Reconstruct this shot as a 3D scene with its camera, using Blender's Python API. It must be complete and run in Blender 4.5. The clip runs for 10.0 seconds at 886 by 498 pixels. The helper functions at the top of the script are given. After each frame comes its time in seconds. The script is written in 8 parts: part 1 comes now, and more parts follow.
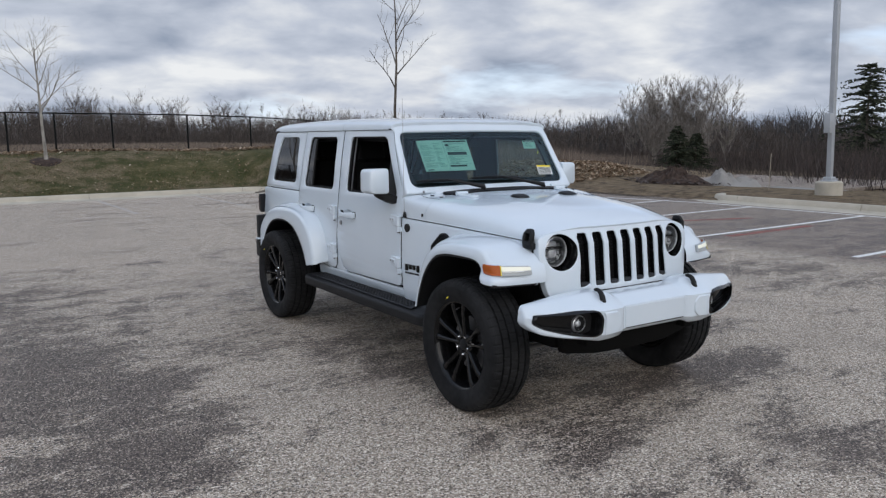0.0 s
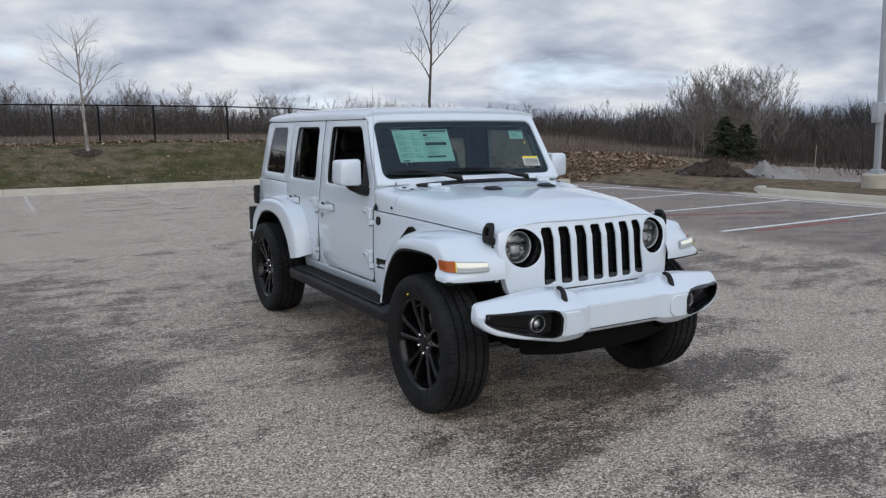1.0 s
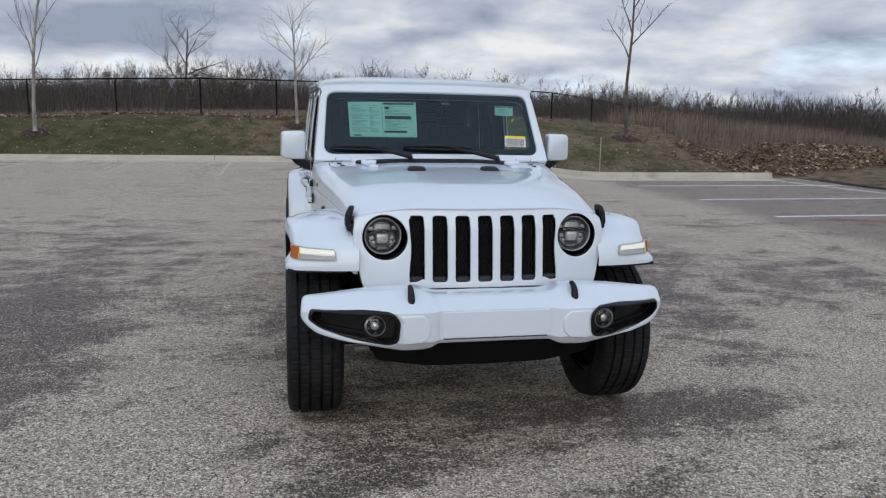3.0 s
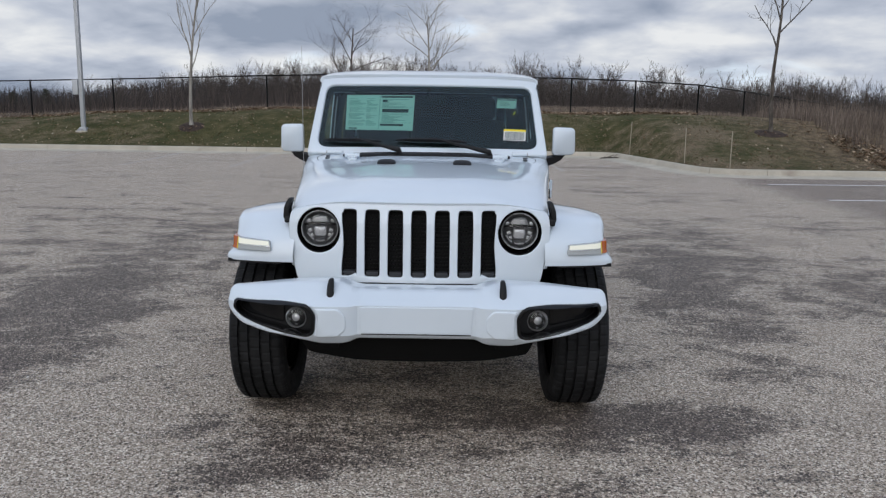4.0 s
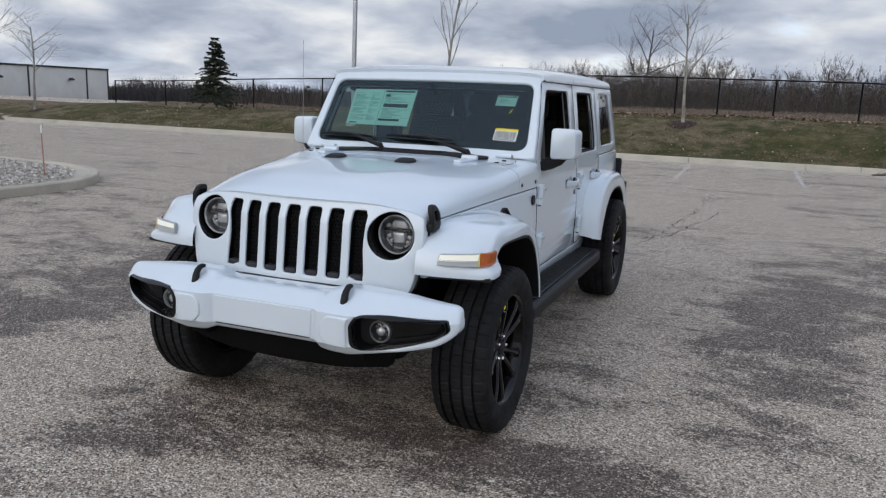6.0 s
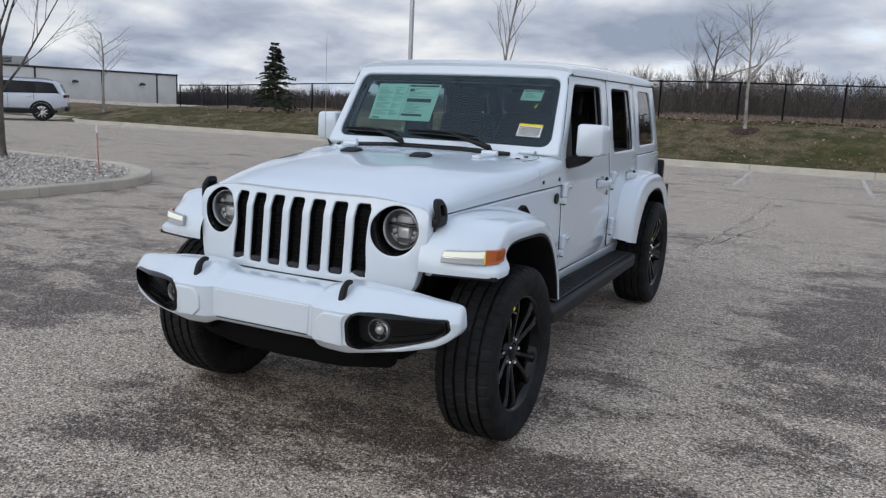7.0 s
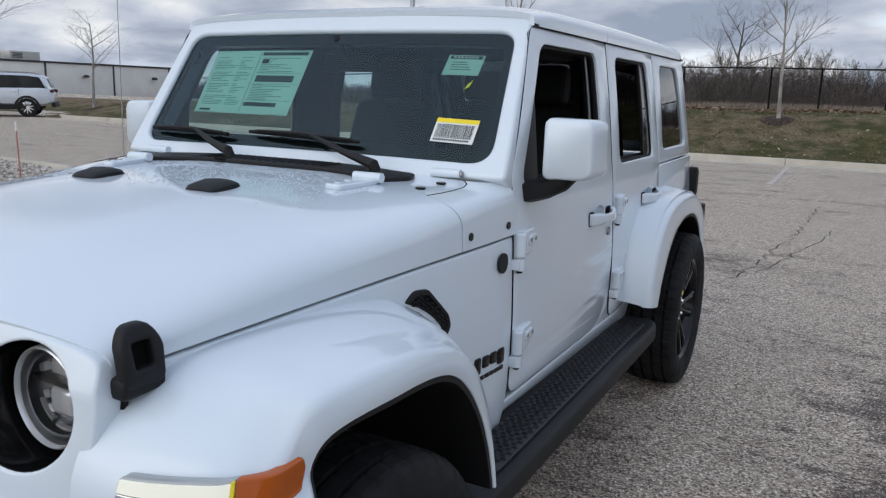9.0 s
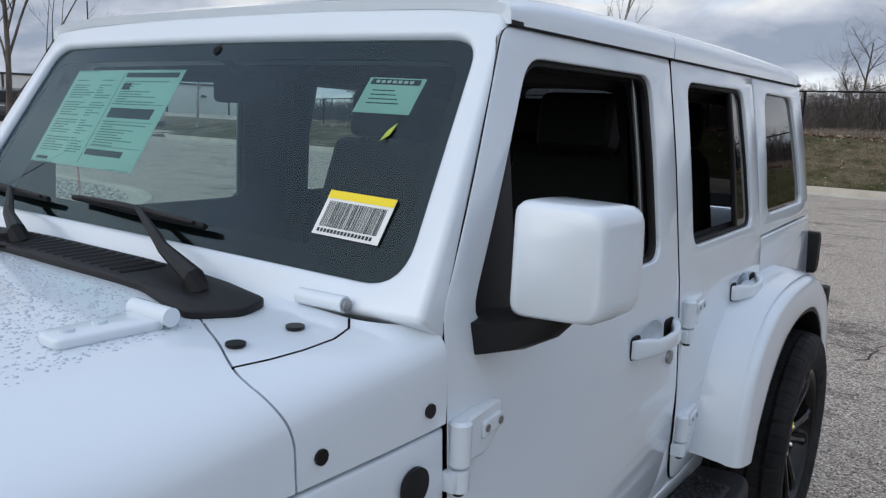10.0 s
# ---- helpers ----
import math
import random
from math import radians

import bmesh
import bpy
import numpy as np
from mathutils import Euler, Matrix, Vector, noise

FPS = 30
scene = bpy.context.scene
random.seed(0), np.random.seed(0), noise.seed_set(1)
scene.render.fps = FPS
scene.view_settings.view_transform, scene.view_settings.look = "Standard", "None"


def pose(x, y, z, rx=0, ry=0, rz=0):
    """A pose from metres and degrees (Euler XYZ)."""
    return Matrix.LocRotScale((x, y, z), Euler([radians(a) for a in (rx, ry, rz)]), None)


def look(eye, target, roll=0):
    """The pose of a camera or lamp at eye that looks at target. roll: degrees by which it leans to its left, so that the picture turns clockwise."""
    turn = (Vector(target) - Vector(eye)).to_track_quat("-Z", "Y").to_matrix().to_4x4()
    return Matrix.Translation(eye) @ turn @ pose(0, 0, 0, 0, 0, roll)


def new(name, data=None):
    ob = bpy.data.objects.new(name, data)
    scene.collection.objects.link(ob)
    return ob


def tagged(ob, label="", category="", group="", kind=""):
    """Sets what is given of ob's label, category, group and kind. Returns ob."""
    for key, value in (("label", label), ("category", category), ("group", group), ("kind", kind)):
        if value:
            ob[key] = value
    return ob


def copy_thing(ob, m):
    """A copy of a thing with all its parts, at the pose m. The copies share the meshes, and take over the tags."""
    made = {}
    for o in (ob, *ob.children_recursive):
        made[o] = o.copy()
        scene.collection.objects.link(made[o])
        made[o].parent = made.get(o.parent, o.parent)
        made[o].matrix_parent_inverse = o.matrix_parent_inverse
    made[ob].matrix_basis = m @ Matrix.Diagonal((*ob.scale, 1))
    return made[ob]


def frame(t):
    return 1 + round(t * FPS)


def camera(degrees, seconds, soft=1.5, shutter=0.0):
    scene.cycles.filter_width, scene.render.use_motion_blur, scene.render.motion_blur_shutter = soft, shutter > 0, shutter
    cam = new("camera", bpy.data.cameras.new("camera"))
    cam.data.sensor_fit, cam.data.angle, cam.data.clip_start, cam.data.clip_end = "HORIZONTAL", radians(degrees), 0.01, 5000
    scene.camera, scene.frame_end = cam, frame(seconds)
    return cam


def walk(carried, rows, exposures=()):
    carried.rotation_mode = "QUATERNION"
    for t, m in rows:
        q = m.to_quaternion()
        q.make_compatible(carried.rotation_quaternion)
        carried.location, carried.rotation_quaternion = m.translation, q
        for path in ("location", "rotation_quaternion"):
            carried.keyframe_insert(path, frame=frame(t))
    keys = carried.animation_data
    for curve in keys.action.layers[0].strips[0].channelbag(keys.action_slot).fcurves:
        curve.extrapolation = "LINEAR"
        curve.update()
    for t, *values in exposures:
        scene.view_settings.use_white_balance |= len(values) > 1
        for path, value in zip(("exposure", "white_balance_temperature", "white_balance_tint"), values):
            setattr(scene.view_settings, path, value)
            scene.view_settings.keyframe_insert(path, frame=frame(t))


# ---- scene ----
cam = camera(59.4, 10.0, soft=1.3)
PATH = [
    (0, (-3.462, -3.741, 1.646), (-2.379, -2.085, 1.358), -0.5),
    (0.5, (-3.297, -3.759, 1.619), (-2.25, -2.08, 1.326), -0.6),
    (1, (-2.912, -3.839, 1.628), (-1.94, -2.119, 1.32), -0.6),
    (1.5, (-2.484, -3.843, 1.606), (-1.615, -2.07, 1.287), -0.2),
    (2, (-1.982, -3.935, 1.596), (-1.248, -2.104, 1.265), 0.1),
    (2.5, (-1.463, -3.994, 1.589), (-0.89, -2.11, 1.241), 0.5),
    (2.7, (-1.251, -3.989, 1.577), (-0.746, -2.085, 1.231), 0.9),
    (3.8, (-0.08, -4.066, 1.569), (-0.007, -2.102, 1.197), 0.6),
    (4, (0.13, -4.034, 1.58), (0.121, -2.069, 1.207), 0.8),
    (4.5, (0.668, -3.956, 1.563), (0.451, -2.004, 1.189), 1.1),
    (5, (1.155, -3.789, 1.548), (0.737, -1.87, 1.172), 1.4),
    (5.2, (1.342, -3.702, 1.549), (0.844, -1.8, 1.179), 1.4),
    (6.3, (2.066, -3.391, 1.592), (1.275, -1.595, 1.207), 2.2),
    (6.5, (2.103, -3.368, 1.575), (1.278, -1.586, 1.197), 2.2),
    (7, (2.086, -3.213, 1.522), (1.216, -1.451, 1.147), 2.3),
    (7.5, (1.914, -2.783, 1.543), (1.038, -1.024, 1.17), 2.2),
    (8, (1.84, -2.267, 1.522), (0.964, -0.51, 1.142), 1.9),
    (8.5, (1.707, -1.709, 1.499), (0.823, 0.041, 1.104), 1.7),
    (9, (1.611, -1.136, 1.49), (0.698, 0.598, 1.094), 1.7),
    (9.5, (1.531, -0.544, 1.495), (0.532, 1.146, 1.114), 1.7),
    (10, (1.385, 0.008, 1.552), (0.244, 1.612, 1.2), 2.2),
]
walk(cam, [(t, look(eye, target, roll)) for t, eye, target, roll in PATH],
     exposures=[(0, 0.0), (2.5, -0.01), (4.0, -0.06), (5.0, -0.04), (6.5, 0.0), (8.0, 0.04), (9.0, 0.05), (9.5, 0.09), (10, 0.08)])

# ---- world and sun ----
def nodes_of(tree):
    tree.nodes.clear()
    return tree.nodes, tree.links


def make_world():
    w = bpy.data.worlds.new("overcast_sky")
    scene.world = w
    w.use_nodes = True
    n, l = nodes_of(w.node_tree)
    out = n.new("ShaderNodeOutputWorld")
    bg = n.new("ShaderNodeBackground")
    sky = n.new("ShaderNodeTexSky")
    sky.sky_type = "NISHITA"
    sky.sun_disc = False
    sky.sun_elevation, sky.sun_rotation = radians(SUN_ELEVATION), radians(SUN_AZIMUTH)
    tc = n.new("ShaderNodeTexCoord")
    sep = n.new("ShaderNodeSeparateXYZ")
    l.new(tc.outputs["Generated"], sep.inputs[0])

    def math_node(op, a, b=None, c=None, clamp=False):
        m = n.new("ShaderNodeMath")
        m.operation = op
        m.use_clamp = clamp
        for i, v in enumerate((a, b, c)):
            if v is None:
                continue
            if isinstance(v, (int, float)):
                m.inputs[i].default_value = v
            else:
                l.new(v, m.inputs[i])
        return m.outputs[0]

    up = math_node("ADD", math_node("MAXIMUM", sep.outputs[2], 0.0), 0.27)
    comb = n.new("ShaderNodeCombineXYZ")
    l.new(math_node("DIVIDE", sep.outputs[0], up), comb.inputs[0])
    l.new(math_node("DIVIDE", sep.outputs[1], up), comb.inputs[1])

    def cloud_noise(scale, detail, rough, offset, stretch=(1, 1, 1)):
        mp = n.new("ShaderNodeMapping")
        mp.inputs["Location"].default_value = offset
        mp.inputs["Scale"].default_value = stretch
        l.new(comb.outputs[0], mp.inputs[0])
        t = n.new("ShaderNodeTexNoise")
        t.inputs["Scale"].default_value = scale
        t.inputs["Detail"].default_value = detail
        t.inputs["Roughness"].default_value = rough
        t.inputs["Distortion"].default_value = 0.25
        l.new(mp.outputs[0], t.inputs["Vector"])
        return t.outputs["Fac"]

    big = cloud_noise(1.25, 4, 0.5, (3.1, 1.7, 0.0))
    fine = cloud_noise(4.4, 8, 0.54, (7.7, 2.2, 4.0), (1, 1, 1))
    warp = n.new("ShaderNodeVectorMath")
    warp.operation = "ADD"
    l.new(comb.outputs[0], warp.inputs[0])
    bend = n.new("ShaderNodeTexNoise")
    bend.inputs["Scale"].default_value, bend.inputs["Detail"].default_value = 3.0, 5.0
    l.new(comb.outputs[0], bend.inputs["Vector"])
    soft = n.new("ShaderNodeVectorMath")
    soft.operation = "SCALE"
    soft.inputs["Scale"].default_value = 0.45
    l.new(bend.outputs["Color"], soft.inputs[0])
    l.new(soft.outputs[0], warp.inputs[1])
    heaps = n.new("ShaderNodeTexVoronoi")
    heaps.feature = "SMOOTH_F1"
    heaps.inputs["Scale"].default_value, heaps.inputs["Smoothness"].default_value = 2.4, 0.5
    l.new(warp.outputs[0], heaps.inputs["Vector"])
    puff = math_node("SUBTRACT", 0.95, heaps.outputs["Distance"])
    ramp = n.new("ShaderNodeValToRGB")
    e = ramp.color_ramp.elements
    e[0].position, e[0].color = 0.385, (0.25, 0.295, 0.38, 1)
    e[1].position, e[1].color = 0.605, (0.705, 0.72, 0.735, 1)
    mid = ramp.color_ramp.elements.new(0.495)
    mid.color = (0.44, 0.48, 0.56, 1)
    mass = math_node("ADD", math_node("MULTIPLY", big, 0.54), math_node("MULTIPLY", fine, 0.26))
    l.new(math_node("ADD", mass, math_node("MULTIPLY", puff, 0.20)), ramp.inputs[0])
    # thin gaps where the blue sky shows
    gap = n.new("ShaderNodeMapRange")
    gap.inputs["From Min"].default_value, gap.inputs["From Max"].default_value = 0.56, 0.68
    gap.inputs["To Max"].default_value = 0.85
    l.new(cloud_noise(1.6, 5, 0.5, (11.3, 5.0, 9.0)), gap.inputs["Value"])
    blue = n.new("ShaderNodeMix")
    blue.data_type = "RGBA"
    blue.blend_type = "MULTIPLY"
    blue.inputs[0].default_value = 1.0
    blue.inputs[7].default_value = (SKY_STRENGTH, SKY_STRENGTH, SKY_STRENGTH, 1)
    l.new(sky.outputs[0], blue.inputs[6])
    # the cloud thins out overhead
    high = n.new("ShaderNodeMapRange")
    high.inputs["From Min"].default_value, high.inputs["From Max"].default_value = 0.30, 0.80
    high.inputs["To Max"].default_value = 0.80
    l.new(sep.outputs[2], high.inputs["Value"])
    mix = n.new("ShaderNodeMix")
    mix.data_type = "RGBA"
    l.new(math_node("MAXIMUM", gap.outputs[0], high.outputs[0]), mix.inputs[0])
    l.new(ramp.outputs[0], mix.inputs[6])
    veil = n.new("ShaderNodeMix")
    veil.data_type = "RGBA"
    veil.inputs[0].default_value = 0.6
    veil.inputs[7].default_value = (0.70, 0.83, 1.10, 1)
    l.new(blue.outputs[2], veil.inputs[6])
    l.new(veil.outputs[2], mix.inputs[7])
    # the clouds are brighter round the hidden sun
    dot = n.new("ShaderNodeVectorMath")
    dot.operation = "DOT_PRODUCT"
    dot.inputs[1].default_value = tuple(SUN_FROM)
    l.new(tc.outputs["Generated"], dot.inputs[0])
    near = math_node("POWER", math_node("MAXIMUM", dot.outputs["Value"], 0.0), 3.0)
    glow = n.new("ShaderNodeMix")
    glow.data_type = "RGBA"
    glow.blend_type = "ADD"
    l.new(math_node("MULTIPLY", near, 0.5), glow.inputs[0])
    l.new(mix.outputs[2], glow.inputs[6])
    glow.inputs[7].default_value = (1.0, 0.96, 0.88, 1)
    l.new(glow.outputs[2], bg.inputs[0])
    bg.inputs[1].default_value = CLOUD_STRENGTH
    l.new(bg.outputs[0], out.inputs[0])


SUN_ELEVATION, SUN_AZIMUTH, SKY_STRENGTH, CLOUD_STRENGTH = 27.0, 200.0, 0.11, 1.20
SUN_FROM = Vector((-6, -22, 11.6)).normalized()
make_world()
sun = new("sun", bpy.data.lights.new("sun", "SUN"))
sun.data.energy, sun.data.angle, sun.data.color = 0.38, radians(50), (1.0, 0.95, 0.88)
sun.matrix_world = look(tuple(SUN_FROM * 30), (0, 0, 0))
scene.view_settings.exposure = 0.0


# ---- materials ----
def material(name, color, rough=0.6, metal=0.0, spec=0.5):
    m = bpy.data.materials.new(name)
    m.use_nodes = True
    b = m.node_tree.nodes["Principled BSDF"]
    b.inputs["Base Color"].default_value = (*color, 1)
    b.inputs["Roughness"].default_value = rough
    b.inputs["Metallic"].default_value = metal
    b.inputs["Specular IOR Level"].default_value = spec
    return m


class Mat:
    """A small builder for a node material."""

    def __init__(self, name, rough=0.6, metal=0.0, spec=0.5):
        self.m = bpy.data.materials.new(name)
        self.m.use_nodes = True
        self.n, self.l = self.m.node_tree.nodes, self.m.node_tree.links
        self.b = self.n["Principled BSDF"]
        self.b.inputs["Roughness"].default_value = rough
        self.b.inputs["Metallic"].default_value = metal
        self.b.inputs["Specular IOR Level"].default_value = spec
        self.co = self.n.new("ShaderNodeTexCoord").outputs["Object"]

    def put(self, v, socket):
        if isinstance(v, (int, float)):
            socket.default_value = v
        elif isinstance(v, tuple):
            socket.default_value = (*v, 1) if len(v) == 3 else v
        else:
            self.l.new(v, socket)

    def noise(self, scale, detail=4, rough=0.55, stretch=None, offset=None, distort=0.0):
        t = self.n.new("ShaderNodeTexNoise")
        t.inputs["Scale"].default_value = scale
        t.inputs["Detail"].default_value = detail
        t.inputs["Roughness"].default_value = rough
        t.inputs["Distortion"].default_value = distort
        self.l.new(self.moved(stretch, offset), t.inputs["Vector"])
        return t.outputs["Fac"]

    def moved(self, stretch=None, offset=None):
        if not stretch and not offset:
            return self.co
        mp = self.n.new("ShaderNodeMapping")
        mp.inputs["Scale"].default_value = stretch or (1, 1, 1)
        mp.inputs["Location"].default_value = offset or (0, 0, 0)
        self.l.new(self.co, mp.inputs[0])
        return mp.outputs[0]

    def voronoi(self, scale, feature="F1", output="Distance", stretch=None):
        t = self.n.new("ShaderNodeTexVoronoi")
        t.feature = feature
        t.inputs["Scale"].default_value = scale
        self.l.new(self.moved(stretch), t.inputs["Vector"])
        return t.outputs[output]

    def wave(self, scale, axis="X", stretch=None):
        t = self.n.new("ShaderNodeTexWave")
        t.bands_direction = axis
        t.inputs["Scale"].default_value = scale
        self.l.new(self.moved(stretch), t.inputs["Vector"])
        return t.outputs["Fac"]

    def math(self, op, a, b=0.0, clamp=False):
        t = self.n.new("ShaderNodeMath")
        t.operation, t.use_clamp = op, clamp
        self.put(a, t.inputs[0])
        self.put(b, t.inputs[1])
        return t.outputs[0]

    def range(self, v, a, b, lo=0.0, hi=1.0):
        t = self.n.new("ShaderNodeMapRange")
        for i, x in zip((1, 2, 3, 4), (a, b, lo, hi)):
            t.inputs[i].default_value = x
        self.put(v, t.inputs[0])
        return t.outputs[0]

    def mix(self, f, a, b, how="MIX"):
        t = self.n.new("ShaderNodeMix")
        t.data_type, t.blend_type = "RGBA", how
        self.put(f, t.inputs[0])
        self.put(a, t.inputs[6])
        self.put(b, t.inputs[7])
        return t.outputs[2]

    def ramp(self, v, stops):
        t = self.n.new("ShaderNodeValToRGB")
        e = t.color_ramp.elements
        while len(e) < len(stops):
            e.new(0.5)
        for el, (p, c) in zip(e, stops):
            el.position, el.color = p, (*c, 1)
        self.put(v, t.inputs[0])
        return t.outputs[0]

    def color(self, v):
        self.put(v, self.b.inputs["Base Color"])
        return self

    def rough(self, v):
        self.put(v, self.b.inputs["Roughness"])
        return self

    def bump(self, v, strength=0.3, distance=0.01):
        t = self.n.new("ShaderNodeBump")
        t.inputs["Strength"].default_value = strength
        t.inputs["Distance"].default_value = distance
        self.put(v, t.inputs["Height"])
        self.l.new(t.outputs[0], self.b.inputs["Normal"])
        return self

    def random(self):
        return self.n.new("ShaderNodeObjectInfo").outputs["Random"]

    def island(self):
        return self.n.new("ShaderNodeNewGeometry").outputs["Random Per Island"]


# ---- mesh tools ----
def smooth_mesh(me, angle=35):
    for p in me.polygons:
        p.use_smooth = True
    me.set_sharp_from_angle(angle=radians(angle))


def part(name, bm, mat, parent=None, label="", angle=35):
    """One mesh object from a bmesh (or a ready mesh), under a thing or a part."""
    if isinstance(bm, bmesh.types.BMesh):
        me = bpy.data.meshes.new(name)
        bm.to_mesh(me)
        bm.free()
        smooth_mesh(me, angle)
    else:
        me = bm
    if mat is not None and not me.materials:
        me.materials.append(mat)
    ob = new(name, me)
    if parent is not None:
        ob.parent = parent
    return tagged(ob, label)


def thing(name, label, category, group="", at=None):
    ob = new(name)
    ob.empty_display_size = 0.1
    if at is not None:
        ob.matrix_world = at
    return tagged(ob, label, category, group)


def raw_mesh(name, verts, faces, angle=35, smooth=True):
    me = bpy.data.meshes.new(name)
    me.from_pydata(verts, [], faces)
    if smooth:
        smooth_mesh(me, angle)
    return me


def rounded(points, r, n=4):
    """A closed outline with each corner rounded by r (a number, or one for each corner)."""
    out, k = [], len(points)
    for i, p in enumerate(points):
        rad = r[i] if isinstance(r, (list, tuple)) else r
        a, b, c = Vector(points[i - 1]), Vector(p), Vector(points[(i + 1) % k])
        u, v = (a - b), (c - b)
        d = min(rad, u.length * 0.48, v.length * 0.48)
        if d < 1e-5:
            out.append(tuple(b))
            continue
        s, e = b + u.normalized() * d, b + v.normalized() * d
        for j in range(n + 1):
            t = j / n
            out.append(tuple((1 - t) ** 2 * s + 2 * t * (1 - t) * b + t * t * e))
    return out


def circle(cx, cy, r, n=32, ry=None):
    return [(cx + r * math.cos(2 * math.pi * i / n), cy + (ry or r) * math.sin(2 * math.pi * i / n)) for i in range(n)]


def plate(outline, holes=(), thick=0.02, bevel=0.004, res=2, cuts_u=(), cuts_v=(), shape=None):
    """A flat plate with holes and rounded rims in the plane u, v, its thickness along w; shape(u, v, w) sets each point in space."""
    cu = bpy.data.curves.new("outline", "CURVE")
    cu.dimensions, cu.fill_mode = "2D", "BOTH"
    cu.extrude, cu.bevel_depth, cu.bevel_resolution, cu.offset = max(thick / 2 - bevel, 0.0), bevel, res, -bevel
    for ring in (outline, *holes):
        s = cu.splines.new("POLY")
        s.points.add(len(ring) - 1)
        for q, p in zip(s.points, ring):
            q.co = (p[0], p[1], 0, 1)
        s.use_cyclic_u = True
    tmp = bpy.data.objects.new("outline", cu)
    me = bpy.data.meshes.new_from_object(tmp)
    bm = bmesh.new()
    bm.from_mesh(me)
    bpy.data.objects.remove(tmp)
    bpy.data.curves.remove(cu)
    bpy.data.meshes.remove(me)
    bmesh.ops.remove_doubles(bm, verts=bm.verts, dist=1e-5)
    for axis, cuts in (((1, 0, 0), cuts_u), ((0, 1, 0), cuts_v)):
        for c in cuts:
            bmesh.ops.bisect_plane(bm, geom=bm.verts[:] + bm.edges[:] + bm.faces[:], dist=1e-5,
                                   plane_co=(axis[0] * c, axis[1] * c, 0), plane_no=axis)
    if shape:
        for v in bm.verts:
            v.co = shape(*v.co)
    bmesh.ops.recalc_face_normals(bm, faces=bm.faces)
    return bm


def loft(rings, closed=False, caps=True):
    """A skin over rings of equally many points. closed: whether each ring is a loop."""
    bm = bmesh.new()
    vs = [[bm.verts.new(p) for p in ring] for ring in rings]
    n = len(rings[0])
    for a, b in zip(vs, vs[1:]):
        for i in range(n if closed else n - 1):
            j = (i + 1) % n
            q = [a[i], a[j], b[j], b[i]]
            try:
                bm.faces.new(q)
            except ValueError:
                pass
    if closed and caps:
        bm.faces.new(vs[0])
        bm.faces.new(vs[-1][::-1])
    bmesh.ops.remove_doubles(bm, verts=bm.verts, dist=1e-6)
    bmesh.ops.recalc_face_normals(bm, faces=bm.faces)
    return bm


def thicken(bm, t):
    """Gives an open skin a thickness t behind its faces."""
    bmesh.ops.solidify(bm, geom=bm.faces[:], thickness=t)
    return bm


def box(x0, x1, y0, y1, z0, z1, bevel=0.0, seg=2, bm=None):
    own = bmesh.new()
    bmesh.ops.create_cube(own, size=1.0)
    for v in own.verts:
        v.co = ((x0 + x1) / 2 + v.co.x * (x1 - x0), (y0 + y1) / 2 + v.co.y * (y1 - y0), (z0 + z1) / 2 + v.co.z * (z1 - z0))
    if bevel:
        bmesh.ops.bevel(own, geom=own.edges[:], offset=bevel, segments=seg, profile=0.6, affect="EDGES")
    return joined(bm, own)


def joined(bm, other):
    if bm is None:
        return other
    me = bpy.data.meshes.new("tmp")
    other.to_mesh(me)
    other.free()
    bm.from_mesh(me)
    bpy.data.meshes.remove(me)
    return bm


def moved(bm, m):
    bmesh.ops.transform(bm, matrix=m, verts=bm.verts)
    if m.determinant() < 0:
        bmesh.ops.reverse_faces(bm, faces=bm.faces)
    return bm


def tube_bm(points, r, n=10, bm=None, caps=True):
    """A round bar along points; r a number or one for each point."""
    rings, prev = [], None
    pts = [Vector(p) for p in points]
    for i, p in enumerate(pts):
        d = (pts[min(i + 1, len(pts) - 1)] - pts[max(i - 1, 0)]).normalized()
        a = prev if prev is not None and abs(prev.dot(d)) < 0.95 else (Vector((0, 0, 1)) if abs(d.z) < 0.9 else Vector((1, 0, 0)))
        u = (a - d * a.dot(d)).normalized()
        prev = u
        v = d.cross(u)
        rad = r[i] if isinstance(r, (list, tuple)) else r
        rings.append([p + rad * (math.cos(2 * math.pi * k / n) * u + math.sin(2 * math.pi * k / n) * v) for k in range(n)])
    return joined(bm, loft(rings, closed=True, caps=caps))


def lathe(profile, n=48, axis="x", closed=False):
    """A turned body: profile of (along, radius)."""
    rings = []
    for k in range(n + 1):
        a = 2 * math.pi * k / n
        c, s = math.cos(a), math.sin(a)
        rings.append([(u, r * c, r * s) if axis == "x" else (r * c, u, r * s) if axis == "y" else (r * c, r * s, u) for u, r in profile])
    bm = loft(rings, closed=closed, caps=False)
    return bm


def disc(x, y, z, r, depth, axis="x", n=24, bevel=0.003):
    prof = [(0, 0.0), (0, r - bevel), (bevel, r), (depth, r), (depth, 0.0)] if bevel else [(0, 0), (0, r), (depth, r), (depth, 0)]
    return moved(lathe(prof, n, axis), Matrix.Translation((x, y, z)))


def text_bars(rows, shape, thick=0.0006):
    """Writing too small to read, as plain bars: rows of (u0, u1, v, height)."""
    bm = bmesh.new()
    for u0, u1, v, h in rows:
        vs = [bm.verts.new(shape(u, w, thick)) for u, w in ((u0, v), (u1, v), (u1, v + h), (u0, v + h))]
        bm.faces.new(vs)
    return bm


def lerp(a, b, t):
    return a + (b - a) * t


